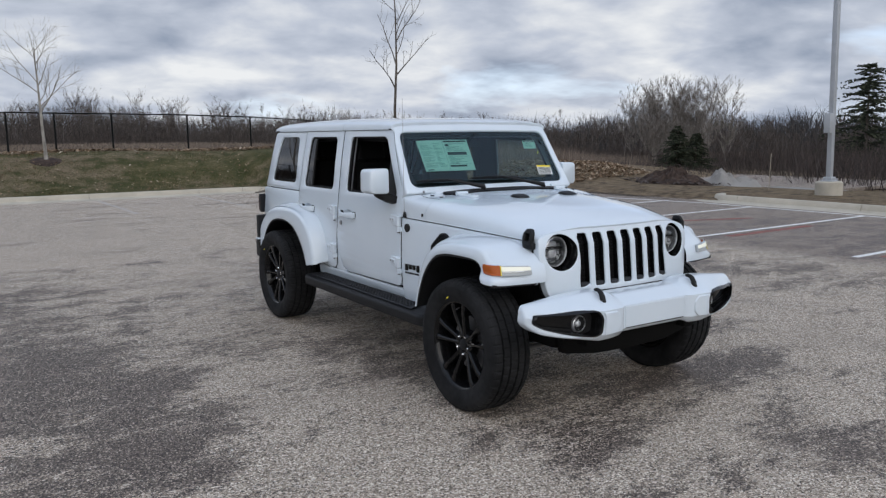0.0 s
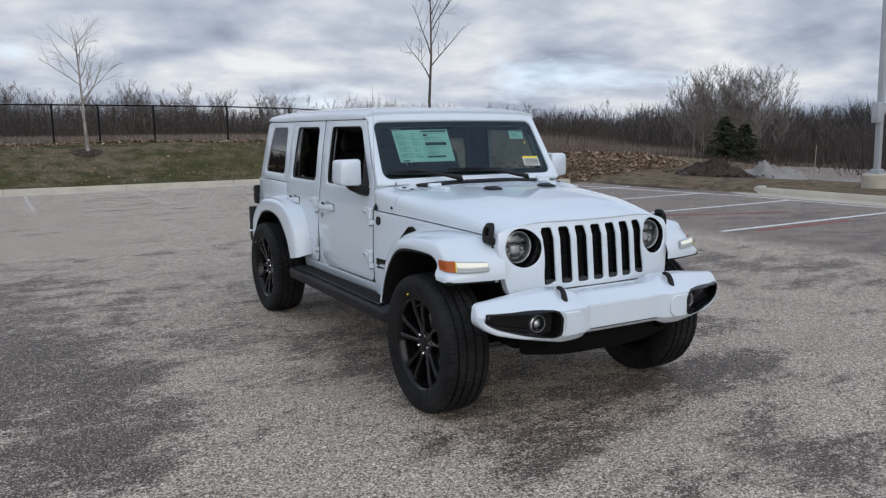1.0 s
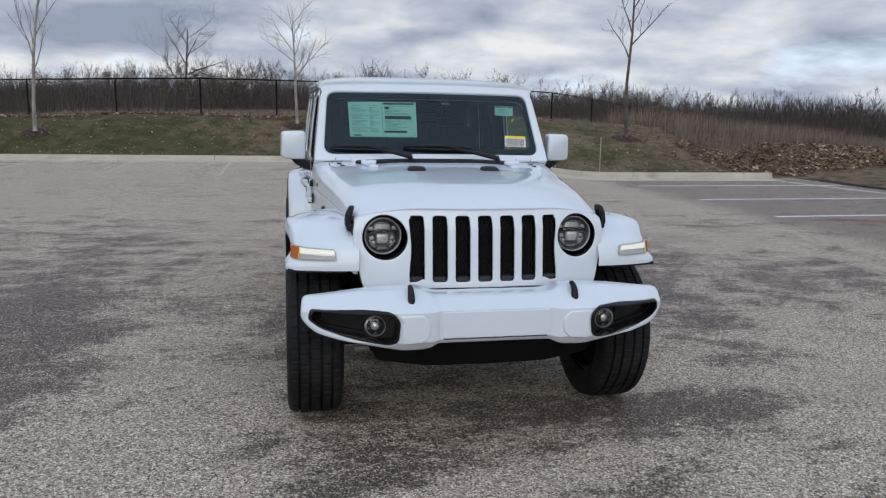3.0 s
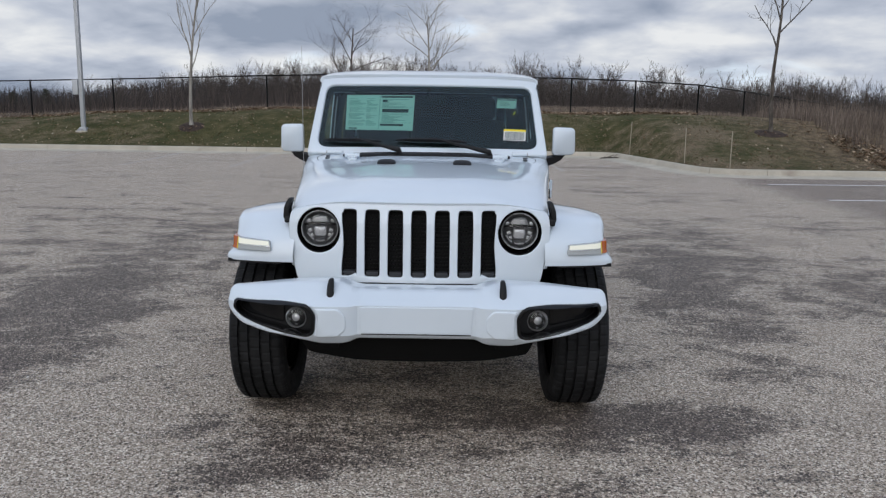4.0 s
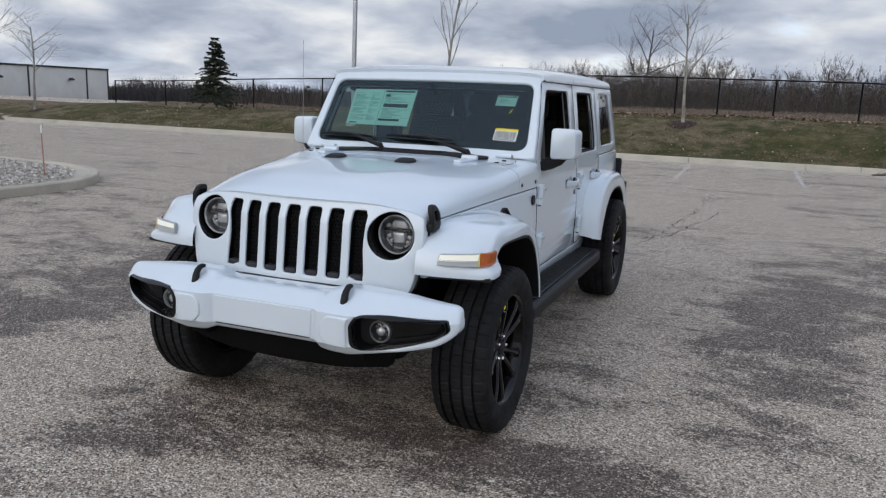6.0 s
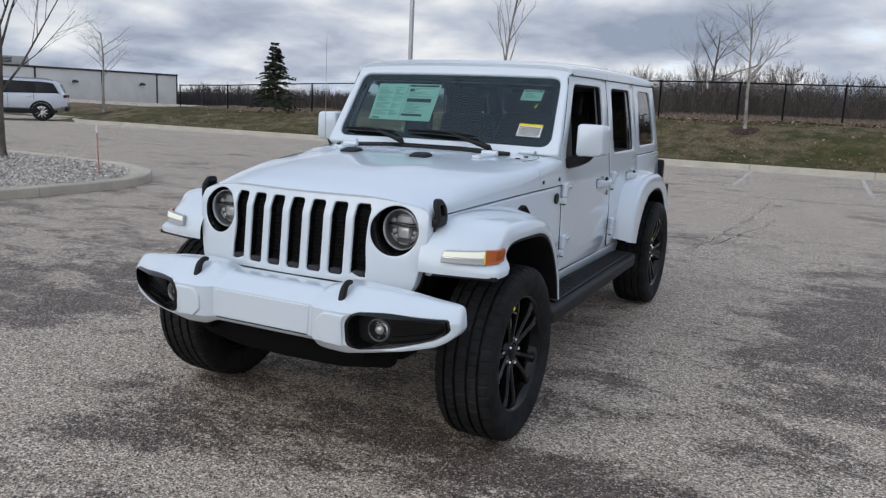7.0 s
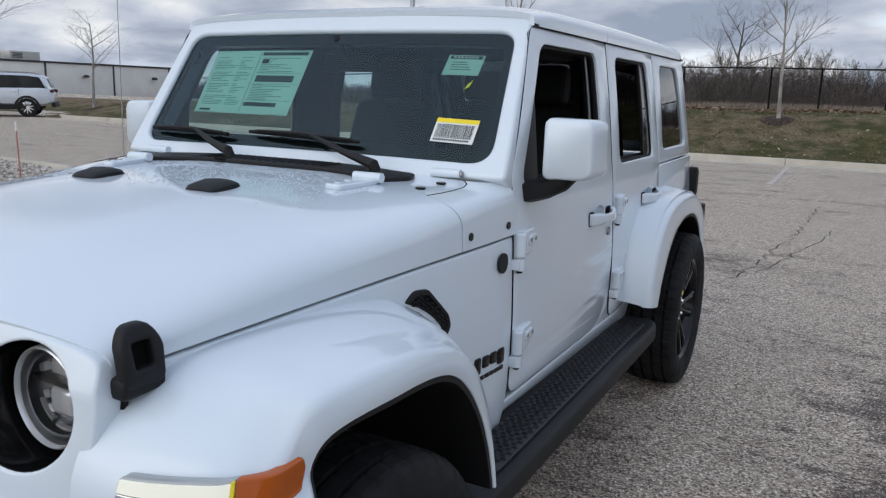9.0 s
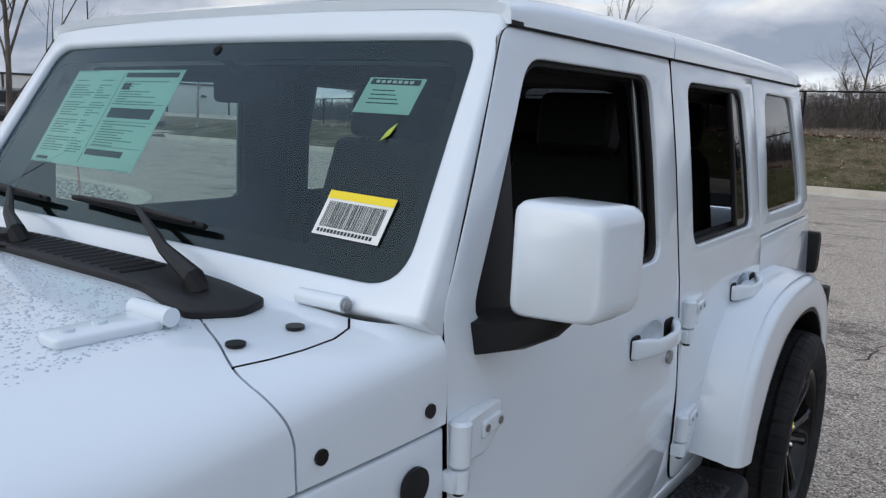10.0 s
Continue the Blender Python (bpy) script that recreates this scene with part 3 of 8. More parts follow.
def grow(V, F, rnd, p, d, length, radius, level, steep, shrink=0.62, kids=(3, 5), wander=0.16, sides=(7, 5, 3, 3, 3), first=0.3, segs=(7, 4, 4, 4, 4, 4), fine=0.0045):
    seg = segs[min(level, len(segs) - 1)]
    pts, radii, dirs = [p.copy()], [radius], [d.copy()]
    for i in range(seg):
        d = (d + Vector((rnd.uniform(-1, 1), rnd.uniform(-1, 1), rnd.uniform(-0.6, 0.9))) * wander * (0.4 if level == 0 else 1.0)).normalized()
        p = p + d * length / seg
        pts.append(p.copy())
        radii.append(radius * (1 - 0.72 * (i + 1) / seg))
        dirs.append(d.copy())
    sidesn = sides[min(level, len(sides) - 1)]
    tube_into(V, F, pts, radii, sidesn)
    if radius < fine or level > 4 or length < 0.16:
        return
    count = rnd.randint(*kids) + (5 if level == 0 else 0)
    for k in range(count):
        t = lerp(first if level == 0 else 0.2, 0.99, (k + rnd.random() * 0.8) / count)
        i = min(int(t * seg), seg - 1)
        q = pts[i].lerp(pts[i + 1], t * seg - i)
        a = rnd.uniform(0, 2 * math.pi)
        u = dirs[i].orthogonal().normalized()
        v = dirs[i].cross(u)
        tilt = rnd.uniform(0.75, 1.2) * steep
        nd = (dirs[i] * math.cos(tilt) + (u * math.cos(a) + v * math.sin(a)) * math.sin(tilt) + Vector((0, 0, 0.18))).normalized()
        grow(V, F, rnd, q, nd, length * shrink * rnd.uniform(0.7, 1.1) * (1.15 - 0.5 * t if level == 0 else 1.0), radii[i] * rnd.uniform(0.45, 0.62), level + 1, steep,
             shrink, kids, wander, sides, first, segs, fine)


def bare_tree(name, label, x, y, height, radius, seed, mat, steep=0.75, shrink=0.5, kids=(3, 5), first=0.38, mulch=True, leaves=0, z=None):
    rnd = random.Random(seed)
    z = bank(x, y) if z is None else z
    root = thing(name, label, "tree", at=pose(x, y, z))
    V, F = [], []
    flare = [Vector((0, 0, -0.15)), Vector((0, 0, 0.0)), Vector((0, 0, 0.12)), Vector((0, 0, 0.25))]
    tube_into(V, F, flare, [radius * 1.7, radius * 1.5, radius * 1.12, radius], 9)
    part("root_flare", raw_mesh("root_flare", V, F, 60), mat, root)
    V, F = [], []
    grow(V, F, rnd, Vector((0, 0, 0.2)), Vector((0.0, 0.02, 1)).normalized(), height, radius, 0, steep, shrink, kids, 0.17, first=first, fine=0.0032)
    # the stem is the first tube; limbs are the rest
    stem = 8 * 7
    part("trunk", raw_mesh("trunk", V[:stem], [f for f in F if max(f) < stem], 60), mat, root)
    part("crown", raw_mesh("crown", [v for v in V[stem:]], [tuple(i - stem for i in f) for f in F if max(f) >= stem], 60), mat, root)
    if leaves:
        bm = bmesh.new()
        tips = [v for v in V[stem:] if v[2] > height * 0.45]
        for _ in range(leaves):
            c = Vector(rnd.choice(tips)) + Vector((rnd.gauss(0, 0.05), rnd.gauss(0, 0.05), -0.03))
            a, b = Vector((rnd.gauss(0, 1), rnd.gauss(0, 1), rnd.gauss(0, 1))).normalized() * 0.04, Vector((rnd.gauss(0, 1), rnd.gauss(0, 1), rnd.gauss(0, 1))).normalized() * 0.03
            bm.faces.new([bm.verts.new(c + o) for o in (a, b, -a, -b)])
        part("dry_leaves", bm, M_MULCH, root)
    if mulch:
        bed(x, y, 0.5 if mulch is True else mulch, seed)
    return root


def bed(x, y, r, seed):
    verts, faces, n = [(x, y, bank(x, y) + 0.07)], [], 20
    for ring, h in ((0.5, 0.05), (1.0, -0.01)):
        for k in range(n):
            a = 2 * math.pi * k / n
            rr = r * ring * (1 + 0.16 * noise.noise((math.cos(a) * 1.3, math.sin(a) * 1.3, seed)))
            px, py = x + rr * math.cos(a), y + rr * math.sin(a)
            verts.append((px, py, bank(px, py) + h))
    for k in range(n):
        j = (k + 1) % n
        faces += [(0, 1 + k, 1 + j), (1 + k, 1 + n + k, 1 + n + j, 1 + j)]
    tagged(part("mulch_bed", raw_mesh("mulch_bed", verts, faces, 60), M_MULCH), "dark brown mulch ring at a young tree", "mulch", kind="stuff")


bare_tree("young_tree", "young bare tree with pale bark on the bank", -0.50, 23.0, 3.2, 0.054, 21, M_BARK_PALE, 0.74, 0.56, kids=(4, 6))
bare_tree("young_tree", "young bare tree with dark bark and few dead leaves", 9.35, 18.5, 5.2, 0.058, 8, M_BARK_DARK, 0.82, 0.44, kids=(4, 6), leaves=14)
bare_tree("young_tree", "slender upright young tree with steep bare limbs", -8.4, 22.0, 4.9, 0.06, 35, M_BARK_PALE, 0.36, 0.44, first=0.3)
bare_tree("young_tree", "young bare tree beside the low white building", -27.9, 22.0, 3.4, 0.065, 14, M_BARK_PALE, 1.0, 0.56, kids=(4, 6), first=0.42)
bare_tree("young_tree", "young bare tree standing in the gravel island", -12.3, 6.5, 4.6, 0.06, 52, M_BARK_DARK, 0.62, 0.62, kids=(4, 6), first=0.22, mulch=False, z=0.1)
bare_tree("old_tree", "bare multi-stemmed tree far behind the fence", -15.2, 116, 13.0, 0.26, 77, M_WOODS, 0.95, 0.6, kids=(4, 6), first=0.12, mulch=False, z=-1.0)


def conifer(name, label, x, y, height, width, seed, z=None, gaps=0.0, taper_by=0.85, tiers_by=9, needles=11):
    rnd = random.Random(seed)
    z = bank(x, y) if z is None else z
    root = thing(name, label, "tree", at=pose(x, y, z))
    part("trunk", tube_bm([(0, 0, -0.1), (0, 0, height * 0.5), (0.02, 0, height * 0.97)], [0.022 * height, 0.013 * height, 0.006], 7), M_BARK_DARK, root)
    V, F = [], []
    tiers = int(height * tiers_by)
    for i in range(tiers):
        t = (i + rnd.random()) / tiers
        zz = height * (0.07 + 0.91 * t)
        reach = width * 0.5 * (1 - t) ** taper_by * rnd.uniform(0.60, 1.15) + 0.05
        for b in range(6):
            if rnd.random() < gaps:
                continue
            a = rnd.uniform(0, 2 * math.pi)
            d = Vector((math.cos(a), math.sin(a), rnd.uniform(-0.15, 0.3)))
            side = Vector((-d.y, d.x, 0))
            for c in range(needles):
                s = (c + rnd.random()) / needles
                q = Vector((0, 0, zz)) + d * reach * s + Vector((0, 0, -0.20 * reach * s * s))
                for w in (-1, 1, 0):
                    tip = q + (d * 0.6 + side * w * rnd.uniform(0.5, 1.0) + Vector((0, 0, rnd.uniform(-0.5, 0.35)))) * (0.10 * height ** 0.5) * (1.1 - 0.6 * s) * 1.2
                    k = len(V)
                    o = Vector((0, 0, 0.020 * height ** 0.5))
                    V += [tuple(q + o), tuple(q - o), tuple(tip), tuple(q + side * 0.03)]
                    F += [(k, k + 1, k + 2), (k, k + 3, k + 2)]
    part("crown", raw_mesh("crown", V, F, smooth=False), M_NEEDLE, root)


conifer("spruce_tree", "young spruce with an uneven dark green crown", -19.7, 24.0, 3.0, 2.7, 3, gaps=0.22, taper_by=0.95)
conifer("evergreen_tree", "dark evergreen at the edge of the bare woods", 28.5, 23.2, 2.5, 3.1, 5, z=-0.45, taper_by=0.75, tiers_by=12)
conifer("evergreen_tree", "small dark evergreen beside another in dry brush", 29.6, 22.9, 2.2, 2.8, 6, z=-0.45, taper_by=0.75, tiers_by=12)
conifer("pine_tree", "tall dark pine at the edge of the woods", 42.8, 21.3, 6.6, 6.4, 9, z=-0.9, gaps=0.45, taper_by=0.42, tiers_by=7)
conifer("pine_tree", "tall dark pine with a broad crown", 45.5, 19.6, 6.0, 6.6, 10, z=-0.9, gaps=0.45, taper_by=0.42, tiers_by=7)


spruce = bpy.data.objects["pine_tree"]
for x, y, k in ((-72, 93, 0.52), (-68, 96, 0.46), (-66, 92, 0.48), (-62, 99, 0.62), (-58, 101, 0.55), (-55, 104, 0.64), (-50, 106, 0.52), (-47, 108, 0.58), (-80, 98, 0.62), (-84, 101, 0.66), (-77, 96, 0.56)):
    copy_thing(spruce, Matrix.LocRotScale((x, y, -1.6), Euler((0, 0, x)), (k * 0.8, k * 0.8, k)))


def woods(name, label, spots, seed, mat, low=5.0, high=8.0, twig=(3, 4), limbs=9, slim=0.0075, spread_by=(0.35, 0.85), from_t=0.22):
    """Many bare trees in one mesh: stem, limbs, twigs and fine tips."""
    rnd = random.Random(seed)
    V, F = [], []

    def sliver(p, q, w):
        """A twig: one thin tapering blade."""
        a = rnd.uniform(0, math.pi)
        c, d = math.cos(a) * w, math.sin(a) * w
        n = len(V)
        V.extend(((p.x - c, p.y - d, p.z), (p.x + c, p.y + d, p.z), (q.x, q.y, q.z)))
        F.append((n, n + 1, n + 2))

    for x, y, k in spots:
        h = rnd.uniform(low, high) * k
        z = bank(x, y) - 0.3
        base = Vector((x, y, z))
        lean = Vector((rnd.uniform(-0.1, 0.1), rnd.uniform(-0.1, 0.1), 1)).normalized()
        stem = [base + lean * h * t + Vector((rnd.uniform(-1, 1), rnd.uniform(-1, 1), 0)) * 0.03 * h * t for t in (0, 0.3, 0.6, 0.92)]
        tube_into(V, F, stem, [slim * h * q for q in (1.25, 0.95, 0.6, 0.15)], 3)
        steep = rnd.uniform(*spread_by)
        for i in range(limbs + rnd.randint(0, 4)):
            t = lerp(from_t, 0.92, rnd.random() ** 0.8)
            q = base + lean * h * t
            a = rnd.uniform(0, 6.283)
            d = Vector((math.cos(a) * math.sin(steep), math.sin(a) * math.sin(steep), math.cos(steep) + rnd.uniform(-0.15, 0.25))).normalized()
            L = h * rnd.uniform(0.18, 0.34) * (1.25 - 0.75 * t)
            tip = q + d * L + Vector((0, 0, 0.12 * L))
            tube_into(V, F, [q, tip], [slim * h * 0.36 * (1.1 - t), 0.006], 3)
            for j in range(rnd.randint(*twig)):
                o = q.lerp(tip, rnd.uniform(0.2, 1.0))
                e = (d + Vector((rnd.gauss(0, 0.55), rnd.gauss(0, 0.55), rnd.uniform(-0.1, 0.7)))).normalized()
                l = L * rnd.uniform(0.25, 0.60)
                sliver(o, o + e * l, 0.012)
                for _ in range(3):
                    f = (e + Vector((rnd.gauss(0, 0.55), rnd.gauss(0, 0.55), rnd.uniform(-0.2, 0.5)))).normalized()
                    o2 = o + e * l * rnd.uniform(0.2, 0.95)
                    sliver(o2, o2 + f * l * rnd.uniform(0.35, 0.7), 0.008)
    ob = part(name, raw_mesh(name, V, F, smooth=False), mat)
    tagged(ob, label, "woods", kind="stuff")


def brush(name, label, region, count, seed, mat, low, high, width, lean=0.25, forks=0):
    """Upright stems: region(rnd) gives x, y and a height factor."""
    rnd = random.Random(seed)
    V, F = [], []

    def blade(p, q, w):
        t = rnd.uniform(0, math.pi)
        n = len(V)
        c, s = math.cos(t) * w, math.sin(t) * w
        V.extend([(p[0] - c, p[1] - s, p[2]), (p[0] + c, p[1] + s, p[2]), (p[0] - s * 0.6, p[1] + c * 0.6, p[2]), q])
        F.extend([(n, n + 1, n + 3), (n + 1, n + 2, n + 3)] if forks else [(n, n + 1, n + 3), (n + 1, n + 2, n + 3), (n + 2, n, n + 3)])

    for _ in range(count):
        x, y, k = region(rnd)
        z = bank(x, y) - 0.05
        h = rnd.uniform(low, high) * k
        a, b = rnd.gauss(0, lean) * h, rnd.gauss(0, lean) * h
        w = width * rnd.uniform(0.6, 1.5)
        blade((x, y, z), (x + a, y + b, z + h), w)
        for _f in range(forks):
            t = rnd.uniform(0.25, 0.8)
            l = h * rnd.uniform(0.2, 0.45)
            o = (x + a * t, y + b * t, z + h * t)
            blade(o, (o[0] + rnd.gauss(0, 0.35) * l, o[1] + rnd.gauss(0, 0.35) * l, o[2] + l), w * 0.7)
    ob = part(name, raw_mesh(name, V, F, smooth=False), mat)
    tagged(ob, label, "brush", kind="stuff")


def spots(seed, count, place):
    rnd = random.Random(seed)
    return [place(rnd) for _ in range(count)]


# bare woods beyond the fence, and round to the far side of the bay
def rim(x, y, s=0.045):
    """Uneven growth: tall and low stretches of the woods."""
    return 0.90 + 0.20 * noise.noise((x * s, y * s, 2.0)) + 0.10 * noise.noise((x * s * 4, y * s * 4, 5.0))


def behind_fence(r):
    x, y = r.uniform(-30, 40), r.uniform(60, 94)
    return x, y, rim(x, y) * (0.75 + 0.25 * step(-30, -18, x))


def lower_ground(r):
    t, d = r.random(), r.uniform(0, 16)
    x, y = 26 + 60 * t + d * 0.35, 62 - 38 * t + d
    return x, y, rim(x, y) * (1.0 if t < 0.75 else 0.72)


woods("bare_woods", "grey-brown bare winter woods beyond the fence", spots(1, 980, behind_fence), 2, M_WOODS, 5.0, 7.0, (6, 9), 13, 0.0050)
woods("bare_woods", "bare winter woods on lower ground beside the lot", spots(3, 560, lower_ground), 4, M_WOODS, 3.0, 5.6, (6, 9), 13, 0.0046, (0.45, 1.0))
woods("bare_thicket", "tall pale bare thicket at the edge of the woods", spots(5, 40, lambda r: (r.gauss(42, 1.9), r.gauss(35, 1.5), 1.0)), 6, M_THICKET, 4.4, 6.4, (10, 14), 22, 0.0026, (0.40, 0.90), 0.16)
brush("underbrush", "dense brown leafless underbrush in the woods", lambda r: (lambda x, y: (x, y, rim(x, y) * (0.55 + 0.45 * step(-32, -18, x))))(r.uniform(-36, 45), r.uniform(54, 82)), 40000, 7, M_BRUSH, 0.5, 3.2, 0.011, 0.36, 5)
brush("underbrush", "dense brown leafless underbrush below the trees", lambda r: (lambda t, d: (20 + 68 * t + d * 0.3, 58 - 40 * t + d, (1.0 - 0.3 * t) * (rim(20 + 68 * t, 58 - 40 * t + d, 0.12))))(r.random(), r.uniform(-4, 16)), 30000, 8, M_BRUSH, 0.4, 2.3, 0.010, 0.48, 5)
brush("far_treeline", "grey line of distant woods", lambda r: (lambda a, d: (d * math.cos(a), d * math.sin(a), (1.0 + 0.35 * noise.noise((a * 9, 1, 1)) + 0.2 * noise.noise((a * 40, 2, 2))) * lerp(1.0, 0.55, step(1.9, 2.05, a))))(radians(r.uniform(5, 160)), r.uniform(125, 165)), 34000, 14, M_FAR, 2.0, 7.0, 0.06, 0.10, 3)
brush("dry_reeds", "dry tan reeds and tall grass on the slope", lambda r: (lambda x: (x, 19.5 + (x - 12) * 0.55 + r.uniform(-2.0, 6), 1.0))(r.uniform(11, 34)), 20000, 9, M_REED, 0.25, 0.95, 0.009, 0.18)
brush("dry_reeds", "dry tan grass strip along the fence", lambda r: (r.uniform(-22, 14), r.uniform(26.4, 30), 1.0), 9000, 10, M_REED, 0.08, 0.30, 0.012, 0.3)
brush("dry_reeds", "dry tan meadow grass behind the fence", lambda r: (r.uniform(-6, 18), r.uniform(31, 50), 1.0), 16000, 15, M_REED, 0.06, 0.22, 0.016, 0.4)
brush("low_brush", "low dark brush behind the fence", lambda r: (r.uniform(-26, -6), r.uniform(33, 46), 1.0), 6000, 13, M_BRUSH, 0.5, 1.5, 0.02, 0.2)
brush("lawn_grass", "short worn grass with brown patches on the bank", lambda r: (lambda x: (x, lot_edge(x) + 0.25 + r.random() ** 1.3 * (26.8 - lot_edge(x)), 1.0))(r.uniform(-25.5, 11.5)), 95000, 11, M_GRASS, 0.03, 0.10, 0.008, 0.5)
brush("lawn_grass", "short dull grass behind the kerb of the bay", lambda r: (r.uniform(12.95, 19), r.uniform(-6, 8.8), 1.0), 9000, 12, M_GRASS, 0.03, 0.08, 0.007, 0.5)


def litter(name, label, region, count, seed, size, mat):
    rnd = random.Random(seed)
    V, F = [], []
    for _ in range(count):
        x, y = region(rnd)
        z = bank(x, y) + rnd.uniform(0.03, 0.08)
        s = size * rnd.uniform(0.5, 1.4)
        a = rnd.uniform(0, 6.28)
        c, d = math.cos(a) * s, math.sin(a) * s
        t = rnd.uniform(-0.6, 0.6) * s
        n = len(V)
        V += [(x + c, y + d, z + t), (x - d * 0.6, y + c * 0.6, z + s * 0.3), (x - c, y - d, z - t), (x + d * 0.6, y - c * 0.6, z + s * 0.2)]
        F.append((n, n + 1, n + 2, n + 3))
    tagged(part(name, raw_mesh(name, V, F, smooth=False), mat), label, "leaves", kind="stuff")


litter("fallen_leaves", "scattered pale fallen leaves on the grass", lambda r: (lambda x: (x, lot_edge(x) + 0.3 + r.random() * 6.5))(r.uniform(-24, 11)), 4200, 1, 0.042, M_LEAVES)
litter("fallen_leaves", "drift of brown leaves and stones along the crest", lambda r: (r.uniform(-16, 9.5), r.gauss(25.9, 0.35)), 3000, 2, 0.075, M_LEAVES)
litter("fallen_leaves", "thick brown leaf litter on the slope by the bay", lambda r: (lambda x: (x, r.uniform(14.3, 18.2) + max(0, x - 12) * 0.25))(r.uniform(10.6, 19)), 4600, 3, 0.06, M_LEAVES)


def heap(name, label, x, y, rx, ry, h, seed, mat, rough=0.35):
    verts, faces, n, rings = [], [], 40, 12
    for i in range(rings + 1):
        t = i / rings
        for k in range(n):
            a = 2 * math.pi * k / n
            px, py = x + rx * t * math.cos(a), y + ry * t * math.sin(a)
            v = noise.noise((px * 1.8, py * 1.8, seed)) + 0.6 * noise.noise((px * 5, py * 5, seed)) + 0.35 * noise.noise((px * 13, py * 13, seed))
            verts.append((px * 1.0, py, bank(px, py) - 0.02 + h * max(0.0, 1 - t * t) * (1 + rough * v) + 0.06 * (1 - t) * v))
    for i in range(rings):
        for k in range(n):
            j = (k + 1) % n
            faces.append((i * n + k, i * n + j, (i + 1) * n + j, (i + 1) * n + k))
    tagged(part(name, raw_mesh(name, verts, faces, 25), mat), label, "heap", kind="stuff")


heap("mulch_heap", "heap of dark brown mulch beyond the bay", 16.4, 13.1, 0.9, 1.5, 0.34, 1, M_MULCH, 0.9)
M_STONE = concrete_material("crushed_stone", (0.34, 0.32, 0.295))
heap("gravel_heap", "low heap of grey crushed stone beside the mulch", 17.3, 11.75, 0.75, 1.15, 0.36, 2, M_STONE, 0.8)
heap("gravel_spread", "thin spread of pale crushed stone on the ground", 18.6, 10.0, 1.0, 1.7, 0.05, 4, M_STONE, 0.45)
brush("low_brush", "low dark leafless brush beyond the bay", lambda r: (lambda x, y: (x, y, (1.0 + 0.02 * (x - 20)) * (0.25 if y > 0.62 * x - 1 and x < 33 else 1.0)))(*(lambda x: (x, r.uniform(-4, 20) + (x - 20) * 0.35))(r.uniform(20, 62))), 16000, 15, M_BRUSH, 0.25, 1.3, 0.014, 0.3, 2)
litter("brush_litter", "dark twigs and leaves strewn on the heap", lambda r: (r.gauss(16.4, 0.5), r.gauss(13.1, 0.8)), 500, 9, 0.07, M_BRUSH)


def pebbles(count, seed):
    """Loose chips lying on the asphalt."""
    rnd = random.Random(seed)
    V, F = [], []
    for _ in range(count):
        x, y, s = rnd.uniform(-9, 11), rnd.uniform(-5, 18), rnd.uniform(0.004, 0.012)
        if abs(x) < 0.95 and -0.7 < y < 3.8:
            continue
        n, a = len(V), rnd.uniform(0, 6.28)
        for k in range(5):
            b = a + k * 1.2566
            V.append((x + s * rnd.uniform(0.7, 1.2) * math.cos(b), y + s * rnd.uniform(0.7, 1.2) * math.sin(b), 0.0))
        V.append((x, y, s * rnd.uniform(0.5, 0.9)))
        F += [(n + k, n + (k + 1) % 5, n + 5) for k in range(5)]
    tagged(part("loose_stones", raw_mesh("loose_stones", V, F, smooth=False), M_GRAVEL), "small pale loose stones on the asphalt", "stones", kind="stuff")


pebbles(1500, 8)


